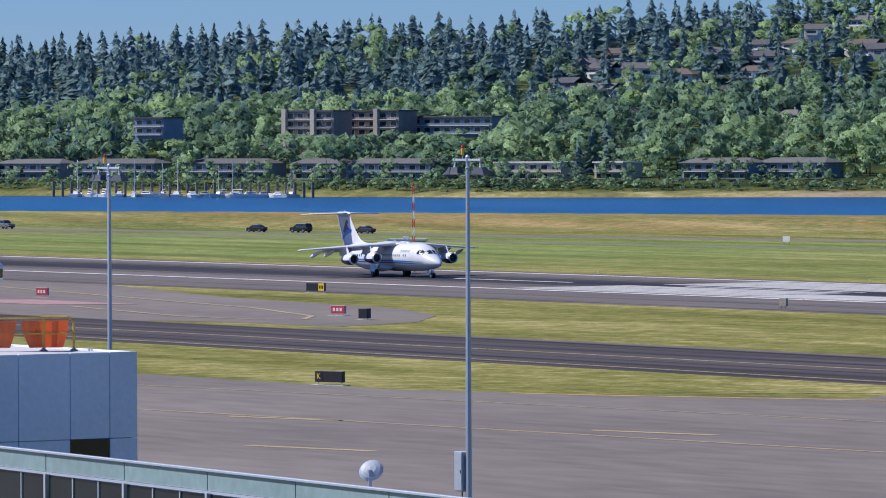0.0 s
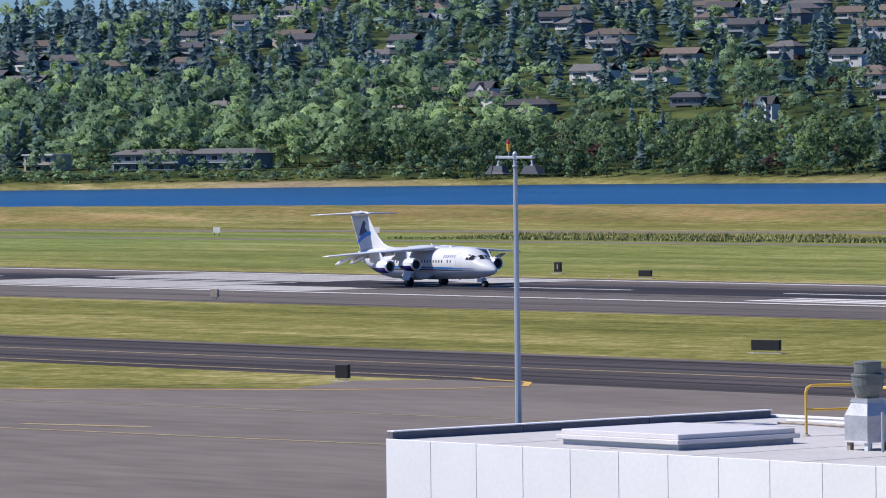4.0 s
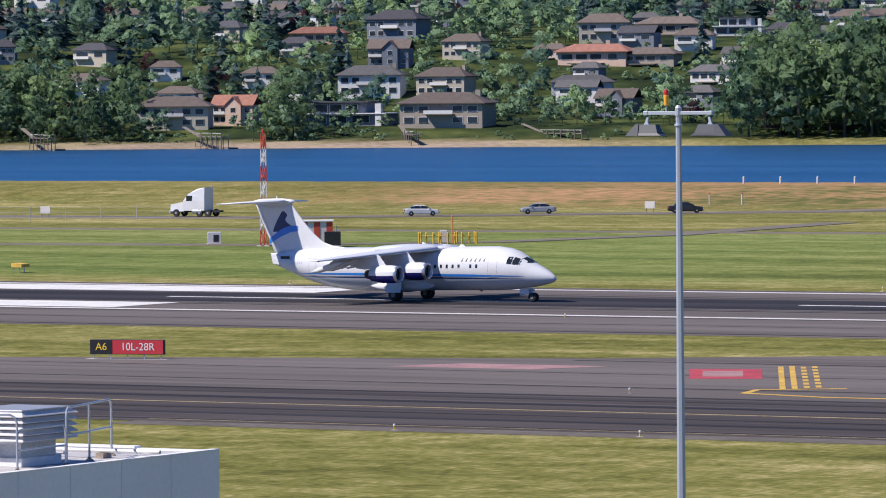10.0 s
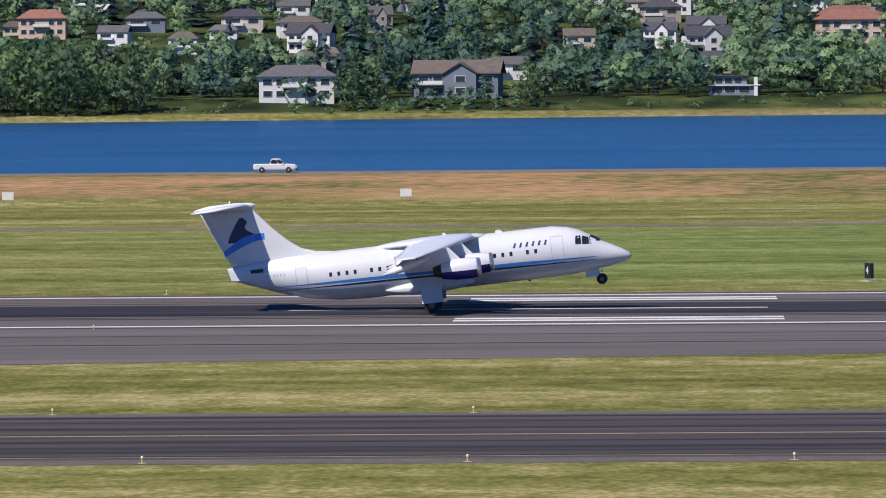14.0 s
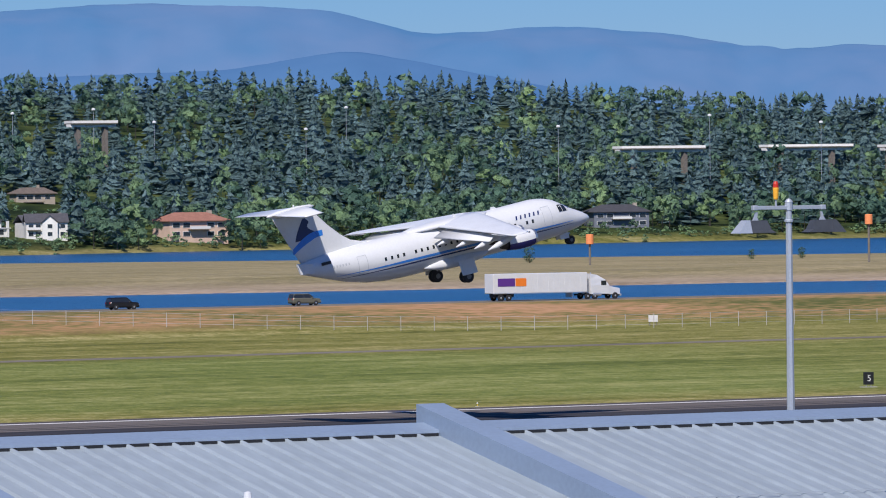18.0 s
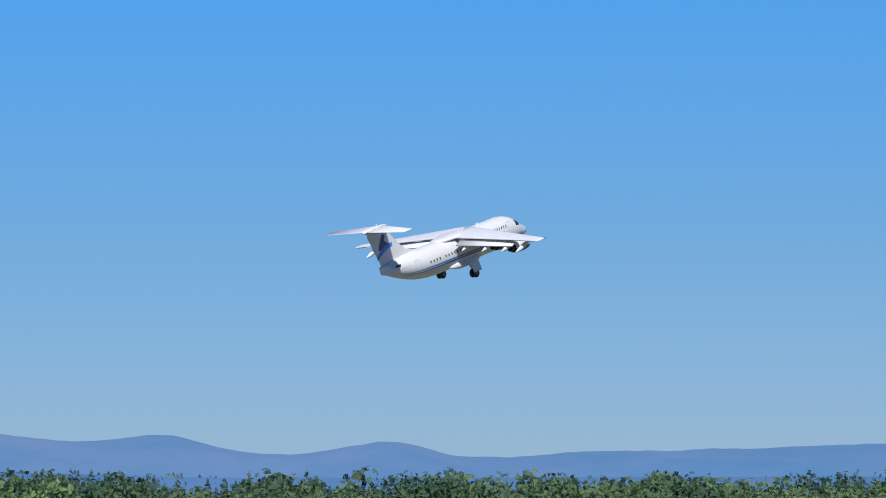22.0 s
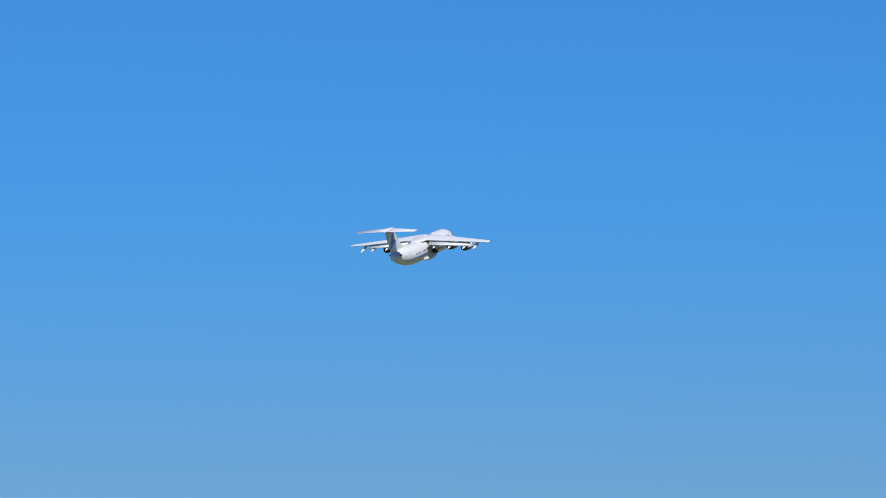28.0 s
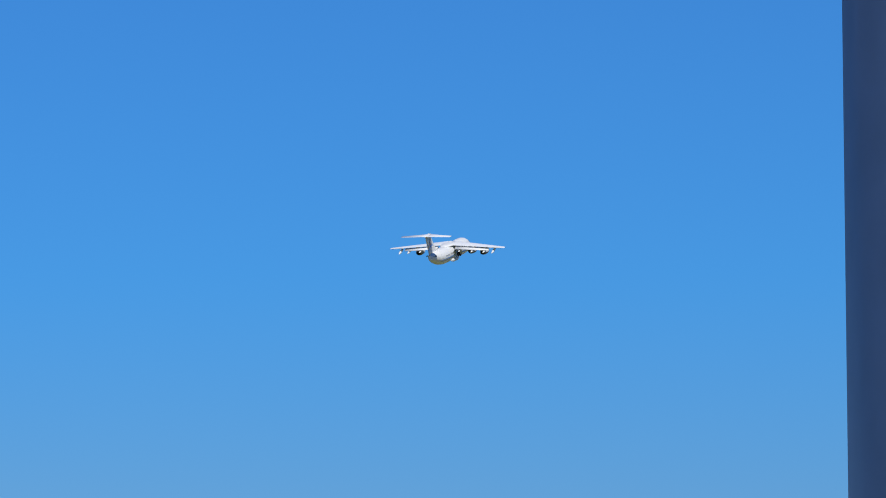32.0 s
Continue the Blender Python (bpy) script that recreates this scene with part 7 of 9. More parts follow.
# taller block with blue-grey panels, seen at its corner
tower = thing("terminal_block", "blue-grey panelled corner block of the terminal", "building", kind="structure")
part("core", blk(-200, -174.7, 96.0, 101.7, 0, 11.3), M_JOINT, tower)
part("roof", blk(-200, -174.7, 96.0, 101.7, 11.3, 11.55), M_MEMBRANE, tower)
for k, (a, b) in enumerate(((95.0, 97.15), (97.17, 99.2), (99.22, 100.78), (100.8, 101.9))):
    part("wall_panel", blk(-174.7, -174.6, a, b, 8.62, 11.62, bevel=0.012), M_PANELG, tower)
    if k == 2:
        part("window", blk(-174.7, -174.63, a, b, 6.2, 8.58), M_TINT, tower, "dark window")
    else:
        part("wall_panel", blk(-174.7, -174.6, a, b, 5.6, 8.6, bevel=0.012), M_PANELG, tower)
    part("wall_panel", blk(-174.7, -174.6, a, b, 0, 5.58, bevel=0.012), M_PANELG, tower)
for k in range(9):
    part("wall_panel", blk(-200 + k * 2.8, -197.22 + k * 2.8, 95.9, 96.0, 0, 11.62, bevel=0.012), M_PANELG, tower)
    part("wall_panel", blk(-200 + k * 2.8, -197.22 + k * 2.8, 101.7, 101.8, 0, 11.62, bevel=0.012), M_PANELG, tower)
RZ = 11.55
guard_rail([(-180.5, 97.2), (-178.4, 100.3), (-178.0, 101.3)], "yellow guard rail hung with orange safety netting", None, 1.2, 0.045)
net = thing("safety_net", "orange plastic safety netting tied to the rail", "netting")
for a, b in (((-179.9, 98.0), (-178.9, 99.5)), ((-178.8, 99.65), (-178.15, 101.2))):
    pts = []
    for z, s in ((RZ + 0.12, 0.3), (RZ + 0.5, 0.12), (RZ + 0.8, 0.03), (RZ + 1.08, 0)):
        row = [Vector((*a, z)).lerp(Vector((*b, z)), s * 0.6 + (1 - s) * i / 8) + Vector((0.03 * math.sin(i * 2.3), -0.04 * math.cos(i * 1.7), 0)) for i in range(9)]
        pts.append(row)
    bm = loft(pts, closed=False)
    bmesh.ops.solidify(bm, geom=bm.faces[:], thickness=0.02)
    part("net_sheet", bm, M_ORANGE, net)
camera_mast(-179.6, 98.6, RZ - 1.2, "white surveillance camera on a braced mast behind the rail")
RZ = 6.5

# glazed corridor in front
cor = thing("glazed_corridor", "long corridor glazed in sea-green glass under a flat edge", "building", kind="structure")
CX0, CX1, CY = -190.0, -105.0, 82.0
cor.matrix_basis = Matrix.Translation((-136, 82.0, 0)) @ rot(-4.66) @ Matrix.Translation((136, -82, 0))
part("core", blk(CX0, CX1, CY + 0.3, CY + 3.0, 0, 9.1), M_JOINT, cor)
part("roof", blk(CX0, CX1, CY + 0.2, CY + 3.2, 9.1, 9.2), M_MEMBRANE, cor)
part("roof_edge", blk(CX0, CX1, CY - 0.08, CY + 0.08, 9.9, 9.97, bevel=0.01), M_POLE, cor)
for k in range(16):
    a = CX0 + k * 5.32
    part("glass_band", blk(a + 0.02, min(a + 5.28, CX1), CY, CY + 0.1, 9.38, 9.88), M_SPANDREL, cor)
    part("sill_bar", blk(a, a + 5.32, CY - 0.04, CY + 0.1, 9.3, 9.36), M_POLE, cor)
    part("mullion", blk(a - 0.06, a + 0.06, CY - 0.06, CY + 0.12, 0, 9.3), M_POLE, cor)
    for j in range(3):
        part("pane", blk(a + 0.1 + j * 1.74, a + 1.78 + j * 1.74, CY + 0.04, CY + 0.07, 6.0, 9.26), M_TINT, cor)
        part("mullion", blk(a + 1.78 + j * 1.74, a + 1.84 + j * 1.74, CY, CY + 0.1, 6.0, 9.26), M_POLE, cor)
    part("glass_band", blk(a + 0.08, a + 5.24, CY, CY + 0.1, 0, 5.95), M_SPANDREL, cor)
dish = thing("satellite_dish", "grey satellite dish on the corridor's roof", "satellite dish", pose(-130.4, 83.3, 9.2, 0, 0, 40))
part("dish", moved(lathe(((0.0, 0.0), (0.2, 0.02), (0.34, 0.08), (0.42, 0.16), (0.42, 0.18), (0.2, 0.05), (0.0, 0.03)), 20, "y"), Matrix.Translation((0, 0, 1.05)) @ Matrix.Rotation(math.radians(-35), 4, "X") @ Matrix.Scale(0.8, 4)), M_CAB, dish)
part("feed_arm", bar([(0, -0.05, 0.75), (-0.35, 0.5, 1.0)], 0.03, 6), M_CAB, dish)
part("mount", bar([(0, 0, 0), (0, -0.05, 1.0)], 0.06, 8), M_CAB, dish)
part("foot", blk(-0.3, 0.3, -0.2, 0.2, 0, 0.05), M_STAIN, dish)

before = set(scene.objects)
# ribbed sheet roof with upstand fins
hall = thing("hall_roof", "pale blue ribbed sheet metal roof with flat fins", "roof", kind="structure")
SL = math.tan(math.radians(11.7))
rz = lambda y: 14.3 - (105 - y) * SL
RX0, RX1, RY0 = 32.66, 104.0, 76.0
gable = [(RY0 + 0.4, FOOT), (117.6, FOOT), (117.6, 13.98 - 12.6 * SL), (105, 13.95), (RY0 + 0.4, rz(RY0 + 0.4) - 0.34)]
part("hall_walls", loft([[(x, y, z) for y, z in gable] for x in (RX0 + 0.1, RX1 - 0.1)]), M_PANELG, hall)
part("back_slope", loft([[(RX0, 105, 14.05), (RX1, 105, 14.05), (RX1, 105, 14.3), (RX0, 105, 14.3)], [(RX0, 118, 14.05 - 13 * SL), (RX1, 118, 14.05 - 13 * SL), (RX1, 118, 14.3 - 13 * SL), (RX0, 118, 14.3 - 13 * SL)]]), M_ROOFTIN, hall)
part("deck", loft([[(RX0, RY0, rz(RY0) - 0.3), (RX1, RY0, rz(RY0) - 0.3), (RX1, RY0, rz(RY0)), (RX0, RY0, rz(RY0))], [(RX0, 105, 14.0), (RX1, 105, 14.0), (RX1, 105, 14.3), (RX0, 105, 14.3)]]), M_ROOFTIN, hall)
for a, b in ((RX0 - 0.06, RX0 + 0.08),):
    part("verge_fascia", loft([[(a, RY0, rz(RY0) - 0.8), (b, RY0, rz(RY0) - 0.8), (b, RY0, rz(RY0) + 0.04), (a, RY0, rz(RY0) + 0.04)], [(a, 105, 13.5), (b, 105, 13.5), (b, 105, 14.34), (a, 105, 14.34)]]), M_FIN, hall)
fins = (34.15, 47.35, 60.3, 73.05, 85.5, 98.0)
seam = None
for i in range(int((RX1 - RX0) / 0.52)):
    x = RX0 + 0.3 + i * 0.52
    if any(abs(x - f) < 0.5 for f in fins):
        continue
    if seam is None:
        prof = ((-0.075, 0), (-0.05, 0.035), (-0.02, 0.05), (0.02, 0.05), (0.05, 0.035), (0.075, 0))
        seam = part("seam", loft([[(px, RY0, rz(RY0) + pz - 0.002) for px, pz in prof], [(px, 104.6, rz(104.6) + pz - 0.002) for px, pz in prof]]), M_ROOFTIN, hall)
        seam.matrix_basis = Matrix.Translation((x, 0, 0))
        clos = part("closure", blk(-0.19, 0.19, 104.3, 104.42, rz(104.3), rz(104.3) + 0.06), M_BLACK, hall)
        clos.matrix_basis = Matrix.Translation((x + 0.26, 0, 0))
    else:
        again(seam, hall, Matrix.Translation((x, 0, 0))), again(clos, hall, Matrix.Translation((x + 0.26, 0, 0)))
for a, b in zip((RX0,) + fins, fins + (RX1,)):
    part("ridge_cap", loft([[(a + 0.3, 104.35, rz(104.35) + 0.055), (a + 0.3, 104.37, rz(104.37) + 0.12), (a + 0.3, 105, 14.42), (a + 0.3, 105.5, 14.3), (a + 0.3, 105.5, 14.2)], [(b - 0.3, 104.35, rz(104.35) + 0.055), (b - 0.3, 104.37, rz(104.37) + 0.12), (b - 0.3, 105, 14.42), (b - 0.3, 105.5, 14.3), (b - 0.3, 105.5, 14.2)]]), M_FIN, hall)
for f in fins:
    h = 0.44
    part("fin", loft([[(f - 0.33, RY0, rz(RY0) - 0.05), (f + 0.33, RY0, rz(RY0) - 0.05), (f + 0.33, RY0, rz(RY0) + h), (f - 0.33, RY0, rz(RY0) + h)], [(f - 0.33, 105.3, 14.1), (f + 0.33, 105.3, 14.1), (f + 0.33, 105.3, 14.36 + h), (f - 0.33, 105.3, 14.36 + h)]]), M_FIN, hall)
    part("drain", moved(lathe(((0.01, 0.06), (0.13, 0.06), (0.16, 0.0)), 12), Matrix.Translation((f + 0.72, 103.6, rz(103.6) + 0.02))), M_BLACK, hall)
    part("drain_ring", moved(lathe(((0.1, 0.1), (0.17, 0.1), (0.18, 0.02)), 12), Matrix.Translation((f + 0.72, 103.75, rz(103.75) + 0.05))), M_FIN, hall)
for x, y in ((37.91, 99.71), (52.6, 99.0), (79.0, 99.5)):
    ob = thing("roof_pipe", "small white vent pipe with a dark foot", "pipe", pose(x, y, rz(y)), "vent pipes on the hall roof")
    part("pipe", lathe(((0.11, 0), (0.09, 0.25), (0.07, 0.4), (0.01, 0.42)), 10), M_WHITE, ob)
    part("foot", lathe(((0.19, -0.04), (0.19, 0.03), (0.1, 0.06)), 10), M_BLACK, ob)
wire = thing("roof_cable", "thin dark lightning cable over the ribs", "cable")
part("cable", bar([(x, 98.5, rz(98.5) + 0.07) for x in range(34, 99, 2)], 0.012, 4), M_CAB, wire)

bring_near()
# viewing deck and the column beside the camera
deck = tagged(part("viewing_deck", blk(-6, 8, -8, 6, 17.2, 17.55), M_PANEL), "concrete viewing deck slab", "deck", kind="structure")
col = thing("column", "dark navy painted round concrete column", "column", pose(4.0 * math.sin(math.radians(76.4)), 4.0 * math.cos(math.radians(76.4)), 17.55))
part("shaft", lathe(((0.35, 0), (0.35, 3.4)), 32), M_COLUMN, col, smooth_faces=True)
part("base_ring", lathe(((0.42, 0), (0.42, 0.12), (0.36, 0.16)), 32), M_COLUMN, col)
deck_legs = thing("deck_supports", "concrete piers under the viewing deck", "pier", kind="structure")
for x, y in ((-5, -7), (7, -7), (-5, 5), (7, 5)):
    part("pier", blk(x - 0.4, x + 0.4, y - 0.4, y + 0.4, 0, 17.2), M_PANEL, deck_legs)

# ---- larger buildings and docks on the far bank ----
M_SLATE = material("blue_slate_siding", (0.2, 0.25, 0.31), 0.75, vary=0.15, scale=0.3, fine=3)
M_BROWNB = material("brown_brick", (0.27, 0.22, 0.195), 0.85, vary=0.2, scale=0.4, fine=4)
M_TIMBER = material("grey_timber_and_deck_shade", (0.17, 0.15, 0.13), 0.9, vary=0.3, scale=1, fine=8)
M_BRIGHT = material("white_hull", (0.75, 0.75, 0.74), 0.4, vary=0.06)


def bank_building(x, y, z, w, storeys, wall, label, dep=12, roof=None, piers=False):
    b = math.degrees(math.atan2(x, y))
    ob = thing("apartment_building", label, "building", pose(x, y, z, 0, 0, -b * 0.4))
    w = w * 1.18
    h = storeys * 3.0
    part("wall", blk(-w / 2, w / 2, 0, dep, -9.0 if piers else -1.5, h), wall, ob)
    if roof is None:
        part("roof", hip_roof(w, dep, h, 1.7, 0.8, 0.8), ROOFS[0], ob).matrix_basis = Matrix.Translation((0, dep / 2, 0))
    else:
        part("roof", blk(-w / 2 - 0.4, w / 2 + 0.4, -0.8, dep + 0.4, h, h + 0.5), roof, ob)
    n = max(3, int(w / 4.2))
    step = w / n
    for s in range(storeys):
        for k in range(n):
            glazed(ob, -w / 2 + (k + 0.5) * step, s * 3 + 0.7, step * 0.55, 1.6, 0)
        part("balcony", blk(-w / 2 + 0.5, w / 2 - 0.5, -1.4, 0, s * 3 - 0.12, s * 3 + 0.1), M_TRIM, ob)
        if not piers:
            part("balcony_rail", blk(-w / 2 + 0.5, w / 2 - 0.5, -1.4, -1.3, s * 3 + 0.1, s * 3 + 0.8), wall, ob)
    if piers:
        for k in range(0, n + 1, 3):
            part("pier", blk(-w / 2 + k * step - 0.9, -w / 2 + k * step + 0.9, -1.8, 0.0, -9, h + 1.0), WALLS[1], ob, "pale stair tower")
    return ob


for x, y, w, storeys, c in BANK:
    bank_building(x, y, max(1.9, float(land(x, y)) - 0.6), w, storeys, M_SLATE if c == 0 else WALLS[1], "blue-grey waterside apartment building with dark windows" if c == 0 else "cream stepped waterside apartment building", 12, None if c == 0 else WALLS[0])
for x, y, w, storeys in BLOCKS:
    bank_building(x, y, 17.8 if storeys > 2 else 18.5, w, storeys, M_BROWNB if storeys > 2 else M_SLATE, "dark brown flat-roofed apartment block with pale stair towers", 12, ROOFS[0], storeys > 2)


def jetty(x, y, length, turn, label="weathered timber jetty on piles at the beach"):
    """A walkway on piles; x, y is its landward end."""
    ob = thing("jetty", label, "jetty", pose(x, y, 0, 0, 0, turn), "jetties")
    part("deck", blk(0, length, -0.9, 0.9, 0.5, 0.75), M_TIMBER, ob)
    part("rail", blk(0, length, -0.9, -0.84, 1.6, 1.7), M_TRIM, ob)
    part("gangway", loft([[(-12, -0.6, 3.2), (-12, 0.6, 3.2), (-12, 0.6, 3.45), (-12, -0.6, 3.45)], [(0.4, -0.6, 0.6), (0.4, 0.6, 0.6), (0.4, 0.6, 0.85), (0.4, -0.6, 0.85)]]), M_DECK, ob)
    for k in range(int(length / 4) + 1):
        for s in (-1.1, 1.1):
            part("post", bar([(k * 4, s, -5), (k * 4, s, 1.9 if k % 2 else 1.1)], 0.15, 6), M_TIMBER, ob)
    part("float", blk(length - 8, length, 1.2, 4.2, WATER - 0.2, WATER + 0.5), M_TIMBER, ob)


for x, y, ln, a in ((-1178, 1238, 22, -60), (-1160, 1252, 20, -20), (-1143, 1262, 18, -75), (-1052, 1350, 34, -28), (-1016, 1368, 24, -60), (-972, 1405, 20, -40), (-930, 1430, 20, -35), (-878, 1462, 18, -50), (-844, 1484, 24, -30)):
    jetty(x, y, ln, a)


def boat(x, y, length, turn, mast=0.0):
    ob = thing("boat", "white moored sailing boat with bare masts" if mast else "white motor boat moored at the bank", "boat", pose(x, y, WATER, 0, 0, turn), "moored boats")
    w = length * 0.14
    part("hull", loft([[(-length / 2, -w, 1.0), (-length / 2, w, 1.0), (-length / 2, w * 0.7, -0.3), (-length / 2, -w * 0.7, -0.3)], [(length * 0.1, -w * 1.1, 1.1), (length * 0.1, w * 1.1, 1.1), (length * 0.1, w * 0.7, -0.4), (length * 0.1, -w * 0.7, -0.4)], [(length / 2, -0.08, 1.5), (length / 2, 0.08, 1.5), (length * 0.44, 0.06, -0.2), (length * 0.44, -0.06, -0.2)]]), M_BRIGHT, ob)
    part("cabin", loft([[(-length * 0.25, -w * 0.7, 1.0), (length * 0.15, -w * 0.7, 1.0), (length * 0.15, w * 0.7, 1.0), (-length * 0.25, w * 0.7, 1.0)], [(-length * 0.2, -w * 0.55, 2.0), (length * 0.08, -w * 0.55, 2.0), (length * 0.08, w * 0.55, 2.0), (-length * 0.2, w * 0.55, 2.0)]]), M_BRIGHT, ob)
    part("cabin_window", blk(-length * 0.2, length * 0.08, -w * 0.66, w * 0.66, 1.4, 1.7), M_PANE, ob)
    if mast:
        part("mast", bar([(length * 0.08, 0, 1), (length * 0.08, 0, mast)], 0.12, 6, 0.07), M_TRIM, ob)
        part("boom", bar([(length * 0.08, 0, 2.6), (-length * 0.3, 0, 2.8)], 0.12, 6), M_TRIM, ob)
        part("stay", bar([(length / 2, 0, 1.4), (length * 0.08, 0, mast), (-length / 2, 0, 1.2)], 0.03, 4), M_GREY, ob)


rb = random.Random(3)
for k in range(16):
    t = k / 15
    x, y = -1728 + 40 * t, 985 + 62 * t
    d = math.hypot(x, y)
    d2 = float(np.interp(math.degrees(math.atan2(x, y)), SHORE_B, SHORE_D)) - 34 + rb.uniform(-5, 5)
    boat(x * d2 / d, y * d2 / d, rb.uniform(7, 12), rb.uniform(0, 360), rb.choice((0, 0, 11, 13)))
marina = thing("marina_piles", "row of grey mooring piles at the marina", "piles")
for k in range(30):
    t = k / 29
    x, y = -1732 + 48 * t, 978 + 75 * t
    d, d2 = math.hypot(x, y), float(np.interp(math.degrees(math.atan2(x, y)), SHORE_B, SHORE_D)) - 30
    part("post", bar([(x * d2 / d, y * d2 / d, -6), (x * d2 / d, y * d2 / d, 2.2)], 0.5, 6), M_TIMBER, marina)


def at(bearing, d, z=None):
    x, y = d * math.sin(radians(bearing)), d * math.cos(radians(bearing))
    return x, y, (float(land(x, y)) if z is None else z)


x, y, z = at(24.07, 2085)
boat(x, y, 16, 80, 20), boat(x - 12, y - 8, 12, 20, 14)
for b, up in ((31.4, 0.9), (34.16, 5.3)):
    x, y, z = at(b, 1500, 2.5)
    o = thing("channel_marker", "orange cylindrical channel marker on a pile", "marker", pose(x, y, WATER))
    part("drum", lathe(((0.8, 7.2 + up), (1.0, 7.3 + up), (1.0, 9.7 + up), (0.8, 9.8 + up), (0.05, 9.85 + up)), 14), M_ORANGE, o)
    part("post", bar([(0, 0, -3), (0, 0, 7.3 + up)], 0.3, 8), M_TIMBER, o)
for b in (22.77, 23.0, 24.2, 25.1, 25.7, 26.5, 27.1, 28.6, 29.0, 31.1, 32.6, 33.7, 34.9, 35.6, 36.8):
    d = 2650 + 40 * math.sin(b * 7)
    x, y, z = at(b, d)
    top = HEIGHT + (0.0135 + 0.0025 * math.sin(b * 5)) * d
    o = thing("street_lamp", "tall pale street lamp above the far trees", "street lamp", pose(x, y, z, 0, 0, -b), "street lamps on the ridge")
    part("mast", bar([(0, 0, 0), (0, 0, top - z)], 0.14, 6, 0.1), M_GREY, o)
    part("lamp_head", lathe(((0.3, top - z - 0.5), (0.9, top - z - 0.3), (0.9, top - z + 0.4), (0.2, top - z + 0.7)), 10), M_BRIGHT, o)
x, y, z = at(23.4, 2500)
o = thing("cell_tower", "white cell tower with panel antennas", "antenna tower", pose(x, y, z))
part("mast", bar([(0, 0, 0), (0, 0, HEIGHT + 0.0178 * 2500 - z)], 0.6, 8, 0.4), M_TRIM, o)
for k in range(6):
    part("panel_antenna", moved(blk(-0.25, 0.25, -1.3, -1.0, -2.5, 0), Matrix.Translation((0, 0, HEIGHT + 0.0175 * 2500 - z - (k % 2) * 3.5)) @ rot(k * 60)), M_TRIM, o)
hw = thing("highway_viaduct", "pale concrete highway viaduct seen between far trees", "viaduct")
for b0, b1, e0 in ((26.25, 26.7, 0.0118), (31.68, 32.51, 0.0064), (33.13, 33.97, 0.0064), (34.3, 34.6, 0.0062), (36.75, 38.05, 0.0058), (38.55, 38.8, 0.0056), (39.25, 39.5, 0.0055)):
    d = float(np.interp((b0 + b1) / 2, SHORE_B, SHORE_D)) + (290 if e0 < 0.01 else 420)
    p, q = at(b0, d, 0), at(b1, d, 0)
    z = HEIGHT + e0 * d
    # The deck's dark colour paints the shadow gap between parapet and girder.
    for name, z0, z1, e in (("girder", 0.0, 1.3, 2.0), ("deck", 1.3, 1.75, 4.0), ("parapet", 1.75, 2.9, 4.2)):
        part(name, loft([[(c[0], c[1] - e, z + z0), (c[0], c[1] + e, z + z0), (c[0], c[1] + e, z + z1), (c[0], c[1] - e, z + z1)] for c in (p, q)]), M_TIMBER if name == "deck" else WALLS[0], hw)
    for k in (0.2, 0.8):
        x, y = p[0] + (q[0] - p[0]) * k, p[1] + (q[1] - p[1]) * k
        part("pier", blk(x - 0.9, x + 0.9, y - 1.5, y + 1.5, z - 18, z), M_TIMBER, hw)

# ---- airfield signs, lights and huts ----
M_YEL = material("yellow_sign_face", (0.75, 0.5, 0.03), 0.5, vary=0.08)
M_SIGNB = material("black_sign_face", (0.012, 0.012, 0.013), 0.5, vary=0.3)
M_SIGNR = material("red_sign_face", (0.48, 0.03, 0.04), 0.5, vary=0.08)
M_BOARD = material("white_board", (0.66, 0.64, 0.62), 0.6, vary=0.08)
M_SIDE = material("grey_green_casing_and_shaded_face", (0.3, 0.31, 0.24), 0.6, vary=0.12)
M_CONC = material("pale_concrete", (0.42, 0.4, 0.37), 0.9, vary=0.15, scale=1, fine=8)
M_REDP = material("faded_red_paint", (0.55, 0.07, 0.04), 0.6, vary=0.12)


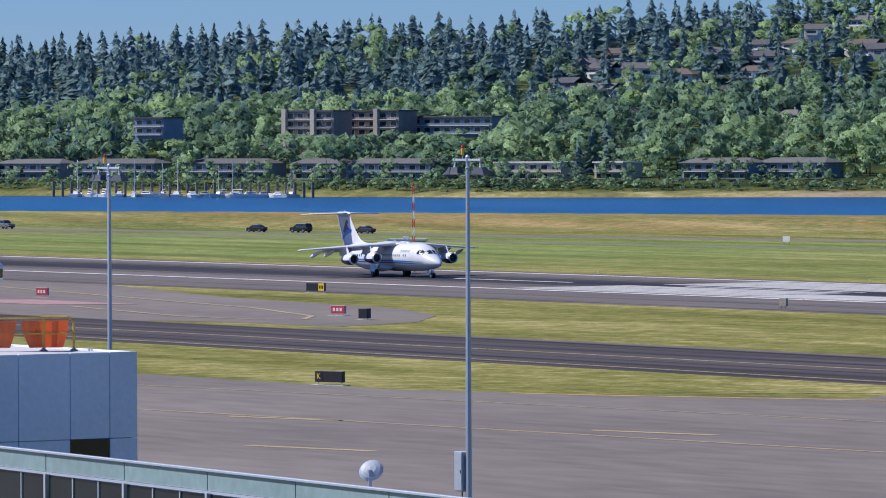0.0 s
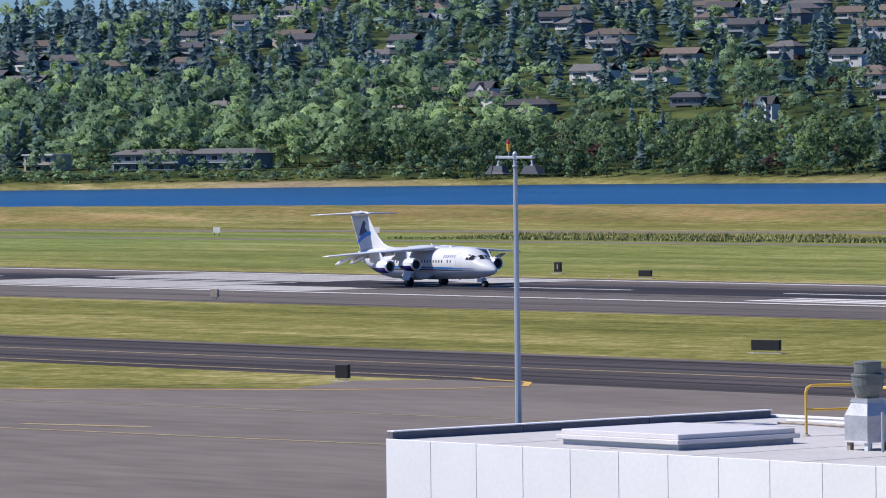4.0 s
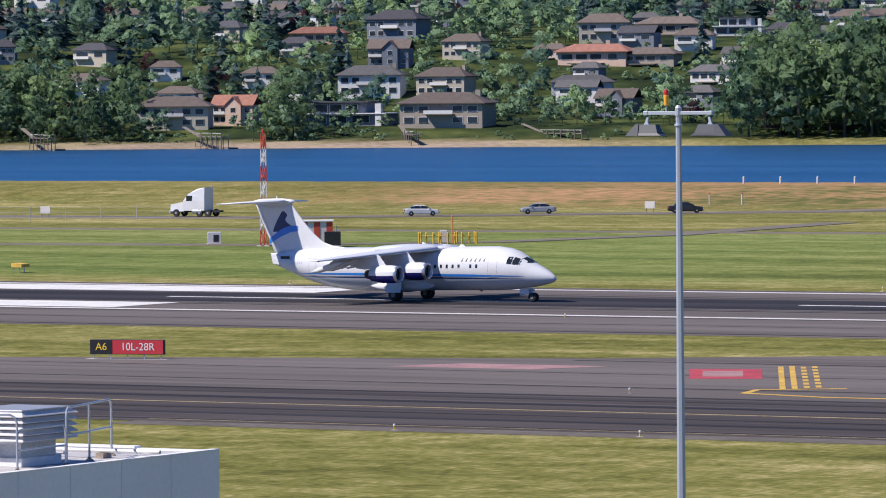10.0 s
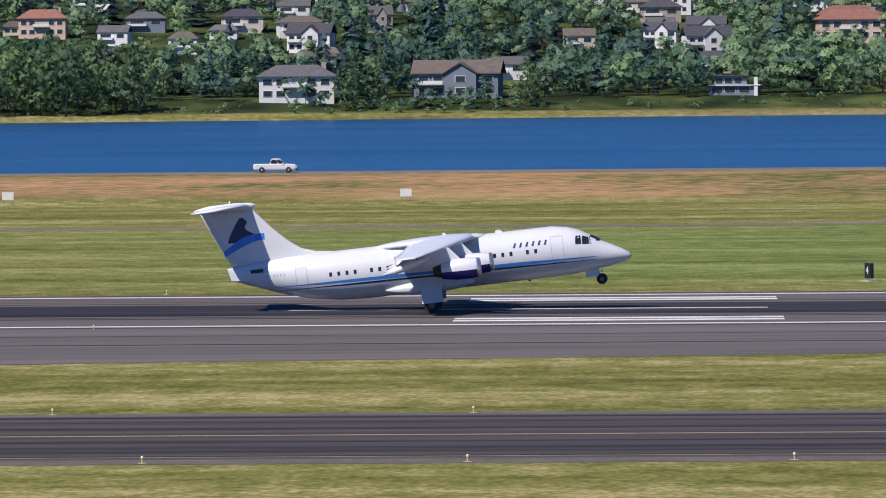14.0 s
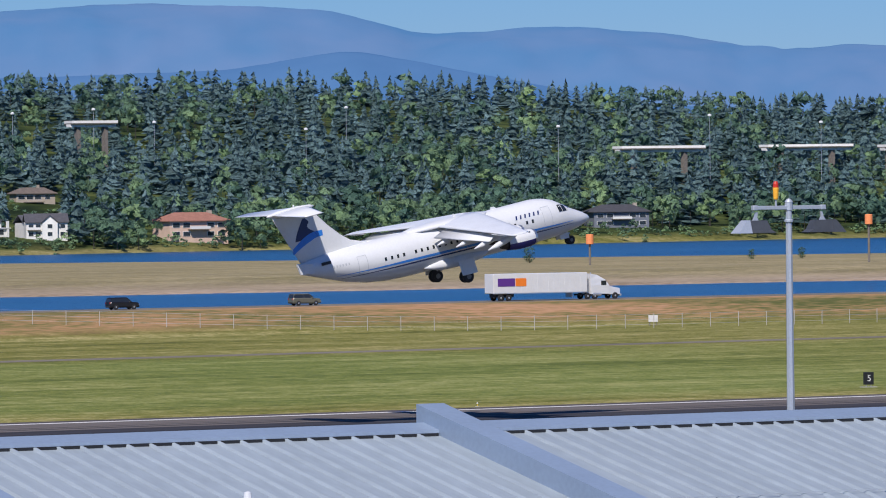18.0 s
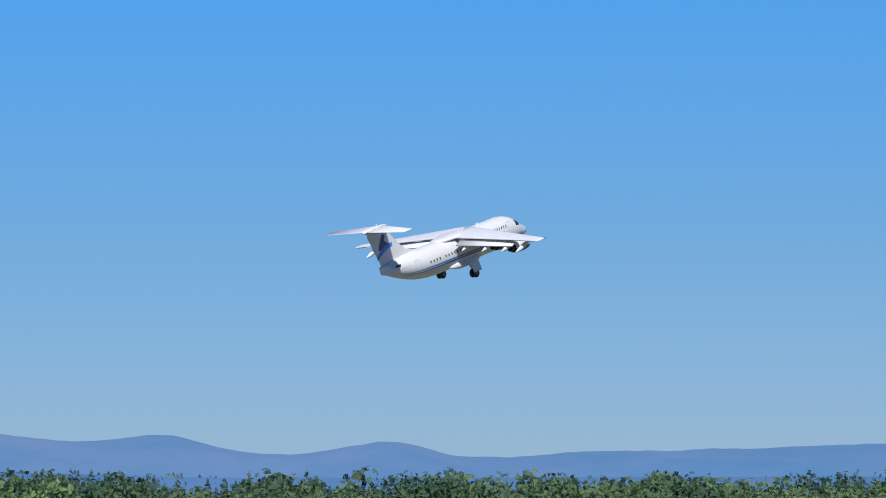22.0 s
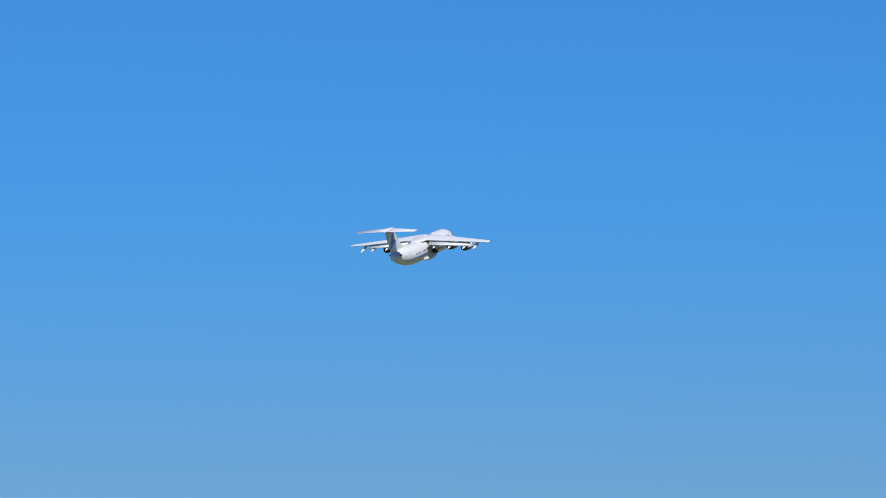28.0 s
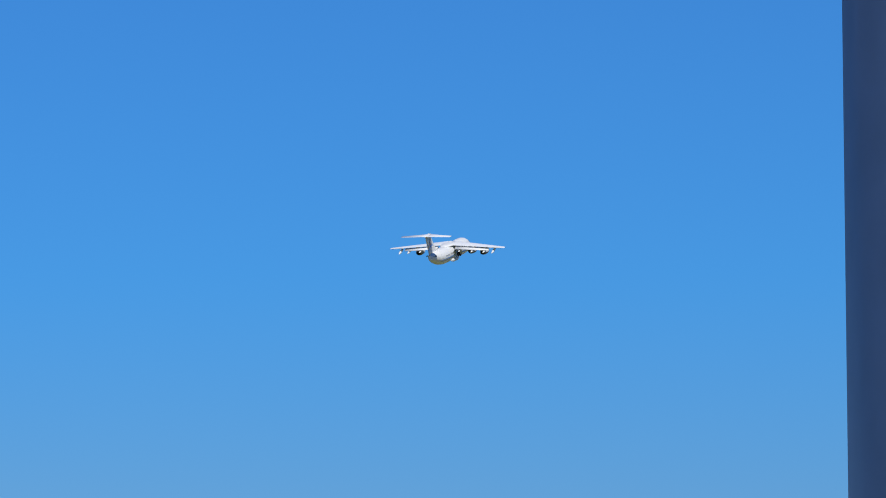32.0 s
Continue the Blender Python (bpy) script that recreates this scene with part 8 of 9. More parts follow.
def field_sign(x, y, faces, h, label, turn=None, leg=0.25, depth=0.3):
    """A boxed guidance sign: faces are (width, material, words, words' material) from left to right."""
    b = math.degrees(math.atan2(x, y)) * 0.35 if turn is None else turn
    ob = thing("airfield_sign", label, "sign", pose(x, y, 0.0, 0, 0, -b), "airfield guidance signs")
    w = sum(f[0] for f in faces)
    part("casing", blk(-w / 2 - 0.04, w / 2 + 0.04, 0, depth, leg, leg + h, bevel=0.02), M_SIGNB if faces[0][1] is M_SIGNB else M_SIDE, ob)
    part("base_slab", blk(-w / 2 - 0.3, w / 2 + 0.3, -0.3, depth + 0.3, 0.0, 0.05), M_CONC, ob)
    for k in range(max(2, int(w / 1.0))):
        lx = -w / 2 + 0.2 + k * (w - 0.4) / (max(2, int(w / 1.0)) - 1)
        part("leg", bar([(lx, depth / 2, 0.03), (lx, depth / 2, leg + 0.02)], 0.04, 6), M_GREY, ob)
    a = -w / 2
    for fw, mat, text, ink in faces:
        f = part("sign_panel", blk(a + 0.02, a + fw - 0.02, -0.02, 0, leg + 0.04, leg + h - 0.04), mat, ob)
        if text == "bars":
            for k in range(3):
                part("bar", blk(a + fw * (0.16 + 0.25 * k), a + fw * (0.32 + 0.25 * k), -0.032, -0.02, leg + h * 0.3, leg + h * 0.7), ink, f)
        elif text == "arrows":
            for s in (-1, 1):
                c = a + fw * (0.5 + 0.3 * s)
                z = leg + h / 2
                part("arrow", loft([[(c - 0.2 * s, -0.034, z - 0.04), (c + 0.1 * s, -0.034, z - 0.04), (c + 0.08 * s, -0.034, z - 0.17), (c + 0.26 * s, -0.034, z), (c + 0.08 * s, -0.034, z + 0.17), (c + 0.1 * s, -0.034, z + 0.04), (c - 0.2 * s, -0.034, z + 0.04)],
                                    [(c - 0.2 * s, -0.022, z - 0.04), (c + 0.1 * s, -0.022, z - 0.04), (c + 0.08 * s, -0.022, z - 0.17), (c + 0.26 * s, -0.022, z), (c + 0.08 * s, -0.022, z + 0.17), (c + 0.1 * s, -0.022, z + 0.04), (c - 0.2 * s, -0.022, z + 0.04)]]), ink, f)
            words("lettering", "A", h * 0.7, Matrix.Translation((a + fw / 2, -0.03, leg + h / 2)) @ Matrix.Rotation(math.pi / 2, 4, "X"), ink, f)
        elif text:
            words("lettering", text, h * 0.72, Matrix.Translation((a + fw / 2, -0.03, leg + h / 2)) @ Matrix.Rotation(math.pi / 2, 4, "X"), ink, f)
        a += fw
    return ob


field_sign(-216.7, 324, ((1.6, M_SIGNB, "A6", M_YEL), (3.7, M_SIGNR, "10L-28R", M_BOARD)), 1.0, "black and red runway holding sign on a slab", None, 0.35)
field_sign(-206.4, 250.8, ((0.95, M_SIGNB, "A6", M_YEL), (1.95, M_YEL, "arrows", M_SIGNB)), 0.85, "black and yellow taxiway direction sign")
# Shade is put into this sign's colours: olive in place of yellow.
field_sign(-191, 252, ((0.9, M_SIDE, "", M_SIGNB), (0.9, M_SIDE, "A6", M_SIGNB), (0.9, M_SIGNB, "A", M_SIDE)), 0.85, "back of a taxiway sign, its shade painted in olive", -15, 0.2, 0.35)
field_sign(-371.6, 233.7, ((0.7, M_SIGNB, "K", M_YEL), (1.9, M_SIGNB, "", M_YEL)), 0.85, "long black taxiway sign by the grass")
field_sign(-586.5, 367, ((1.8, M_SIGNB, "", M_YEL), (0.9, M_YEL, "bars", M_SIGNB)), 0.95, "black and yellow taxiway sign near the runway")
field_sign(-511.8, 323, ((1.8, M_SIGNR, "bars", M_BOARD),), 0.85, "red holding position sign")
x, y = -592.0, 332.6
field_sign(x, y, ((1.7, M_SIGNR, "bars", M_BOARD),), 0.9, "red holding position sign on the crossing taxiway")
field_sign(-498.4, 317.6, ((1.1, M_SIGNB, "", M_BOARD),), 1.0, "small black sign with a white side", None, 0.2, 0.6)
field_sign(-345, 312, ((2.6, M_SIGNB, "", M_YEL),), 0.85, "long black taxiway sign in the grass")
field_sign(-516, 447.6, ((1.7, M_SIGNB, "", M_YEL),), 0.75, "low black runway sign")
field_sign(-542, 456, ((0.9, M_SIGNB, "1", M_BOARD),), 1.2, "black distance board with a white numeral")
field_sign(-275, 454, ((0.9, M_SIGNB, "2", M_BOARD),), 1.2, "black distance board with a white numeral")
field_sign(14.6, 461, ((0.9, M_SIGNB, "4", M_BOARD),), 1.2, "black distance board standing nearly edge-on", 62)
field_sign(312, 460, ((0.9, M_SIGNB, "5", M_BOARD),), 1.2, "black distance board with a white numeral")
field_sign(-501, 373, ((0.9, M_STAIN, "", M_YEL),), 0.9, "small brown square sign")
field_sign(-335, 261, ((1.1, M_SIGNB, "", M_YEL),), 1.0, "dark square sign at the apron's corner")
for x, y in ((-88.4, 309),):
    o = thing("equipment_box", "black equipment box on a concrete pad", "equipment box", pose(x, y, 0, 0, 0, 15), "equipment boxes")
    part("box", blk(-0.5, 0.5, -0.3, 0.3, 0.12, 0.8, bevel=0.03), M_BLACK, o), part("pad", blk(-0.7, 0.7, -0.5, 0.5, 0, 0.12), M_CONC, o)
o = thing("equipment_box", "small yellow equipment box in the grass", "equipment box", pose(376, 534, 0, 0, 0, -30))
part("box", blk(-0.3, 0.3, -0.2, 0.2, 0.1, 0.65, bevel=0.02), M_YEL, o), part("pad", blk(-0.45, 0.45, -0.35, 0.35, 0, 0.12), M_CONC, o)
for y in (463,):
    o = thing("approach_light_box", "orange-brown approach slope light on legs", "airfield light", pose(-322, y, 0), "approach slope lights")
    part("housing", loft([[(-0.6, -0.7, 0.55), (0.6, -0.7, 0.55), (0.6, 0.7, 0.55), (-0.6, 0.7, 0.55)], [(-0.6, -0.7, 0.95), (0.6, -0.7, 0.85), (0.6, 0.7, 0.85), (-0.6, 0.7, 0.95)]]), M_LINE_Y, o)
    part("lens_face", blk(-0.62, -0.6, -0.6, 0.6, 0.62, 0.88), M_GLASS, o)
    for lx, ly in ((-0.45, -0.5), (-0.45, 0.5), (0.45, 0)):
        part("leg", bar([(lx, ly, 0), (lx, ly, 0.57)], 0.05, 6), M_GREY, o)
edge_light = None
for y, col, xs in ((264.9, "blue", range(-160, 130, 15)), (300.2, "blue", range(-165, 330, 22)), (445.5, "clear", range(-640, 500, 60)), (390.0, "clear", range(-640, 500, 60))):
    for x in xs:
        if edge_light is None:
            edge_light = thing("edge_light", "small yellow-based edge light at the pavement's rim", "airfield light", pose(x, y, 0), "edge lights")
            part("stem", bar([(0, 0, 0), (0, 0, 0.26)], 0.035, 6), M_YEL, edge_light), part("lens", lathe(((0.06, 0.25), (0.075, 0.28), (0.055, 0.36), (0.01, 0.38)), 8), M_BOARD, edge_light), part("base", lathe(((0.22, 0), (0.22, 0.04), (0.01, 0.05)), 8), M_CONC, edge_light)
        else:
            copy_thing(edge_light, Matrix.Identity(4)).matrix_basis = pose(x, y, 0)
def on_land(x, y):
    """Where the line of sight to a point at level 0 meets the land."""
    k = 1.0
    for _ in range(12):
        k = 1 - float(land(x * k, y * k)) / HEIGHT
    return x * k, y * k


board = None
for x, y in ((-778, 580), (-747, 589.6), (-607.6, 599.3), (-569, 601), (-517, 629), (-443, 643), (-371.5, 682), (-321, 689), (-177.7, 692), (-129.2, 690.3), (-81.4, 694), (-33.4, 695), (306.6, 702), (430.5, 688.4), (578.4, 690.4), (661, 682.6)):
    m = pose(x, y, float(land(x, y)), 0, 0, -math.degrees(math.atan2(x, y)) * 0.4)
    if board is None:
        board = thing("warning_board", "plain white notice board on two posts", "sign", m, "white boards along the levee")
        part("board", blk(-0.7, 0.7, -0.03, 0.03, 0.55, 1.5, bevel=0.01), M_BOARD, board)
        for s in (-0.5, 0.5):
            part("post", blk(s - 0.04, s + 0.04, 0.03, 0.11, 0, 1.45), M_TIMBER, board)
    else:
        copy_thing(board, Matrix.Identity(4)).matrix_basis = m


def fence(pts, label):
    """Wire fence along points, its posts 4.4 m apart."""
    ob = thing("wire_fence", label, "fence")
    pts = [on_land(*p) for p in pts]
    pts = [Vector((*p, float(land(*p)))) for p in pts]
    for a, b in zip(pts, pts[1:]):
        n = max(1, int((b - a).length / 4.4))
        for k in range(n):
            p = a.lerp(b, k / n)
            z = float(land(p.x, p.y))
            part("post", bar([(p.x, p.y, z - 0.2), (p.x, p.y, z + 2.0)], 0.05, 5), M_CONC, ob)
        for h in (0.5, 1.2, 1.9):
            q = [a.lerp(b, k / 6) for k in range(7)]
            part("wire", bar([(c.x, c.y, float(land(c.x, c.y)) + h) for c in q], 0.018, 4), M_GREY, ob)


fence([(-519, 601), (-484, 612), (-452, 620), (-414, 630)], "low wire fence on wooden posts by the road")
fence([(254, 708), (339, 720), (412, 681), (466, 678), (533, 670), (637, 645)], "long wire fence on wooden posts along the levee")
bollard = None
for k in range(80):
    x = -390 + 3.0 * k
    m = pose(x, 744.5, float(land(x, 744.5)))
    if bollard is None:
        bollard = thing("bollard", "short white roadside bollard", "bollard", m, "white bollards on the levee")
        part("post", lathe(((0.15, 0), (0.15, 1.0), (0.03, 1.08)), 8), M_BOARD, bollard), part("foot", lathe(((0.16, 0), (0.14, 0.08)), 8), M_CONC, bollard)
    elif not k % 2:
        copy_thing(bollard, Matrix.Identity(4)).matrix_basis = m
bunker = thing("concrete_block", "low weathered concrete block in the grass", "concrete block", pose(267, 640, float(land(267, 640))))
part("block", blk(-1.6, 1.6, -1, 1, -0.1, 1.1, bevel=0.06), M_CONC, bunker), part("lid", blk(-1.3, 1.3, -0.7, 0.7, 1.1, 1.2), M_TIMBER, bunker)


def lattice(x, y, h, w, label):
    """A three-legged mast painted in red and white bands."""
    ob = thing("lattice_mast", label, "mast", pose(x, y, float(land(x, y))))
    n = 7
    for k in range(n):
        mat = M_REDP if k % 2 == 0 else M_BOARD
        z0, z1 = h * k / n, h * (k + 1) / n
        r0, r1 = w * (1 - 0.45 * k / n), w * (1 - 0.45 * (k + 1) / n)
        bm = bmesh.new()
        for j in range(3):
            a, c = j * 2.0944, (j + 1) * 2.0944
            p, q = (math.cos(a) * r0, math.sin(a) * r0, z0), (math.cos(a) * r1, math.sin(a) * r1, z1)
            s, t = (math.cos(c) * r0, math.sin(c) * r0, z0), (math.cos(c) * r1, math.sin(c) * r1, z1)
            tube(bm, [p, q], 0.06, 5), tube(bm, [p, t], 0.035, 4), tube(bm, [s, q], 0.035, 4), tube(bm, [q, t], 0.035, 4)
        part("section", bm, mat, ob)
    part("beacon", lathe(((0.12, h), (0.15, h + 0.1), (0.12, h + 0.45), (0.01, h + 0.5)), 8), M_RED, ob)
    for j in range(3):
        part("footing", blk(math.cos(j * 2.0944) * w - 0.3, math.cos(j * 2.0944) * w + 0.3, math.sin(j * 2.0944) * w - 0.3, math.sin(j * 2.0944) * w + 0.3, -0.3, 0.1), M_CONC, ob)
    return ob


lattice(-344, 542, 12.5, 0.5, "red and white lattice radio mast"), lattice(-828, 538, 10.0, 0.3, "thin red and white mast by a low hut")
hut = thing("striped_shelter", "equipment shelter in broad red and white stripes", "shelter", pose(-337.4, 541.2, 0, 0, 0, 32))
part("body", blk(-2.4, 2.4, -1.5, 1.5, 0.15, 2.75), M_BOARD, hut)
for k in range(4):
    part("red_stripe", blk(-2.42 + k * 1.38, -1.73 + k * 1.38, -1.53, 1.53, 0.15, 2.78), M_REDP, hut)
part("roof", blk(-2.55, 2.55, -1.65, 1.65, 2.78, 2.95, bevel=0.03), M_BOARD, hut), part("plinth", blk(-2.6, 2.6, -1.7, 1.7, 0, 0.15), M_CONC, hut)
gen = thing("generator", "dark boxed generator beside the striped shelter", "generator", pose(-334.6, 541.2, 0, 0, 0, 32))
part("housing", blk(-0.9, 0.9, -0.7, 0.7, 0.2, 1.7, bevel=0.04), M_BLACK, gen), part("exhaust", bar([(0.4, 0, 1.7), (0.4, 0, 2.3)], 0.07, 8), M_ZINC, gen), part("skid", blk(-1.0, 1.0, -0.8, 0.8, 0, 0.2), M_CONC, gen)
tank = thing("equipment_cabin", "small white box cabin with a dark opening", "cabin", pose(-353, 545.7, 0, 0, 0, 33))
part("body", blk(-0.75, 0.75, -0.6, 0.6, 0.1, 1.4, bevel=0.03), M_BOARD, tank), part("door", blk(-0.1, 0.5, -0.62, -0.6, 0.3, 1.1), M_BLACK, tank), part("plinth", blk(-0.9, 0.9, -0.8, 0.8, 0, 0.1), M_CONC, tank)
cage = thing("bollard_row", "yellow bollards round an orange marker mast and white box", "barrier", pose(-328, 555, 0, 0, 0, 30))
for k in range(9):
    part("bollard", lathe(((0.11, 0), (0.11, 1.25), (0.02, 1.32)), 8), M_RAIL, cage).location = (-3.2 + k * 0.8, -0.8 + 0.15 * (k % 2), 0)
for k in range(4):
    part("bollard", lathe(((0.11, 0), (0.11, 1.25), (0.02, 1.32)), 8), M_RAIL, cage).location = (-3.0 + k * 2.0, 1.4, 0)
part("rail", bar([(-3.2, -0.8, 0.9), (3.2, -0.8, 0.9)], 0.05, 6), M_RAIL, cage)
part("cabinet", blk(-0.9, -0.1, -0.1, 0.5, 0.1, 1.5, bevel=0.03), M_BOARD, cage)
part("mast", bar([(0.5, 0, 0), (0.5, 0, 3.2)], 0.07, 6), M_ORANGE, cage), part("mast_arm", bar([(0.2, 0, 2.5), (0.8, 0, 2.5)], 0.04, 6), M_ORANGE, cage)
whut = thing("equipment_platform", "low flat white equipment platform", "platform", pose(-850, 551, float(land(-850, 551)), 0, 0, 50))
part("body", blk(-3.4, 3.4, -1.4, 1.4, 0.1, 0.5, bevel=0.03), M_BOARD, whut), part("skirt", blk(-3.1, 3.1, -1.2, 1.2, 0, 0.1), M_BLACK, whut), part("box", blk(-0.8, 0.2, -0.5, 0.5, 0.5, 0.9), M_BOARD, whut)
gad = thing("field_antenna", "small white antenna stand in the grass", "antenna", pose(-73.6, 538, 0))
part("stand", bar([(0, 0, 0), (0, 0, 1.3)], 0.08, 6), M_BOARD, gad), part("arm", bar([(-0.6, 0, 0.7), (0.5, 0, 1.25)], 0.06, 6), M_BOARD, gad), part("head", lathe(((0.05, 1.25), (0.28, 1.35), (0.28, 1.55), (0.05, 1.7)), 10), M_BOARD, gad), part("foot", blk(-0.5, 0.5, -0.4, 0.4, 0, 0.12), M_CONC, gad)
an = thing("anemometer_mast", "thin grey wind gauge mast", "mast", pose(-514, 524, 0))
part("mast", bar([(0, 0, 0), (0, 0, 4.5)], 0.07, 6, 0.04), M_GREY, an), part("crossarm", bar([(-0.6, 0, 4.3), (0.6, 0, 4.3)], 0.03, 5), M_GREY, an), part("cup", lathe(((0.02, 4.3), (0.16, 4.42), (0.02, 4.5)), 8), M_BLACK, an)
ws = thing("windsock", "small orange windsock on a pole", "windsock", pose(-538, 563, 0))
part("pole", bar([(0, 0, 0), (0, 0, 1.5)], 0.06, 6), M_BOARD, ws), part("sock", moved(lathe(((0.3, 0), (0.26, 0.8), (0.16, 1.8), (0.15, 1.8)), 10, "x"), Matrix.Translation((0.05, 0, 1.25)) @ Matrix.Rotation(0.35, 4, "Y")), M_ORANGE, ws)
for x, y in ((-542, 0),):
    yy = float(crest(x)) - 3
    o = thing("ball_marker", "white ball marker on a short post", "marker", pose(x, yy, float(land(x, yy))), "ball markers")
    part("ball", lathe(((0.05, 0.6), (0.4, 0.75), (0.55, 1.1), (0.4, 1.45), (0.05, 1.6)), 12), M_BOARD, o), part("post", bar([(0, 0, 0), (0, 0, 0.7)], 0.07, 6), M_GREY, o)
for k in range(2):
    o = thing("marker_post", "white marker post on the levee", "marker", pose(-372 + k * 5, 700, float(land(-372 + k * 5, 700))), "white marker posts")
    part("post", bar([(0, 0, 0), (0, 0, 1.6)], 0.09, 6), M_BOARD, o), part("cap", lathe(((0.13, 1.5), (0.13, 1.65), (0.02, 1.7)), 8), M_REDP, o)

# ---- road traffic ----
def paint(name, c):
    return material("car_paint_" + name, c, 0.25, 0.15, vary=0.06, scale=0.8, fine=8)


PAINTS = {"white": paint("white", (0.72, 0.72, 0.72)), "black": paint("black", (0.015, 0.015, 0.018)), "silver": paint("silver", (0.4, 0.42, 0.44)), "dark": paint("dark", (0.035, 0.037, 0.045)), "grey": paint("grey", (0.16, 0.165, 0.18)),
          "olive": paint("olive", (0.13, 0.13, 0.1)), "green": paint("green", (0.03, 0.09, 0.06)), "blue": paint("blue", (0.02, 0.06, 0.42)), "yellow": paint("yellow", (0.6, 0.38, 0.03))}
M_TAIL = material("tail_lamp", (0.35, 0.015, 0.012), 0.25, vary=0.1)
M_LAMP = material("head_lamp", (0.75, 0.76, 0.78), 0.12, vary=0.05)
M_PURPLE = material("purple_livery", (0.1, 0.03, 0.22), 0.4, vary=0.05)
M_ORNG = material("orange_livery", (0.8, 0.2, 0.02), 0.4, vary=0.05)
M_CREAM = material("cream_trailer", (0.7, 0.66, 0.57), 0.5, vary=0.08)
SHAPES = {  # half outline from the tail to the nose: (x, sill, belt, roof)
    "sedan": (4.7, 1.45, ((-0.5, 0.35, 0.9), (-0.42, 0.22, 0.98), (0.2, 0.2, 0.95), (0.46, 0.22, 0.82), (0.5, 0.35, 0.6)), ((-0.36, -0.2, 0.1, 0.26)), 1.45),
    "suv": (4.75, 1.75, ((-0.5, 0.45, 1.1), (-0.46, 0.3, 1.15), (0.2, 0.28, 1.12), (0.45, 0.3, 1.02), (0.5, 0.45, 0.75)), ((-0.49, -0.44, 0.1, 0.24)), 1.78),
    "pickup": (5.7, 1.8, ((-0.5, 0.5, 1.1), (-0.46, 0.34, 1.15), (0.2, 0.32, 1.15), (0.45, 0.34, 1.08), (0.5, 0.5, 0.8)), ((-0.12, -0.08, 0.12, 0.24)), 1.82),
}


def wheel_at(parent, x, y, r, w=0.23):
    t = part("wheel", moved(lathe(((r * 0.5, -w / 2), (r * 0.9, -w / 2), (r, -w * 0.3), (r, w * 0.3), (r * 0.9, w / 2), (r * 0.5, w / 2)), 16, "y"), Matrix.Translation((0, 0, 0))), M_DARK, parent)
    t.matrix_basis = Matrix.Translation((x, y, r))
    part("rim", lathe(((0.02, -w * 0.52), (r * 0.55, -w * 0.48), (r * 0.6, -w * 0.3), (r * 0.6, w * 0.3), (r * 0.55, w * 0.48), (0.02, w * 0.52)), 12, "y"), M_GREY, t)


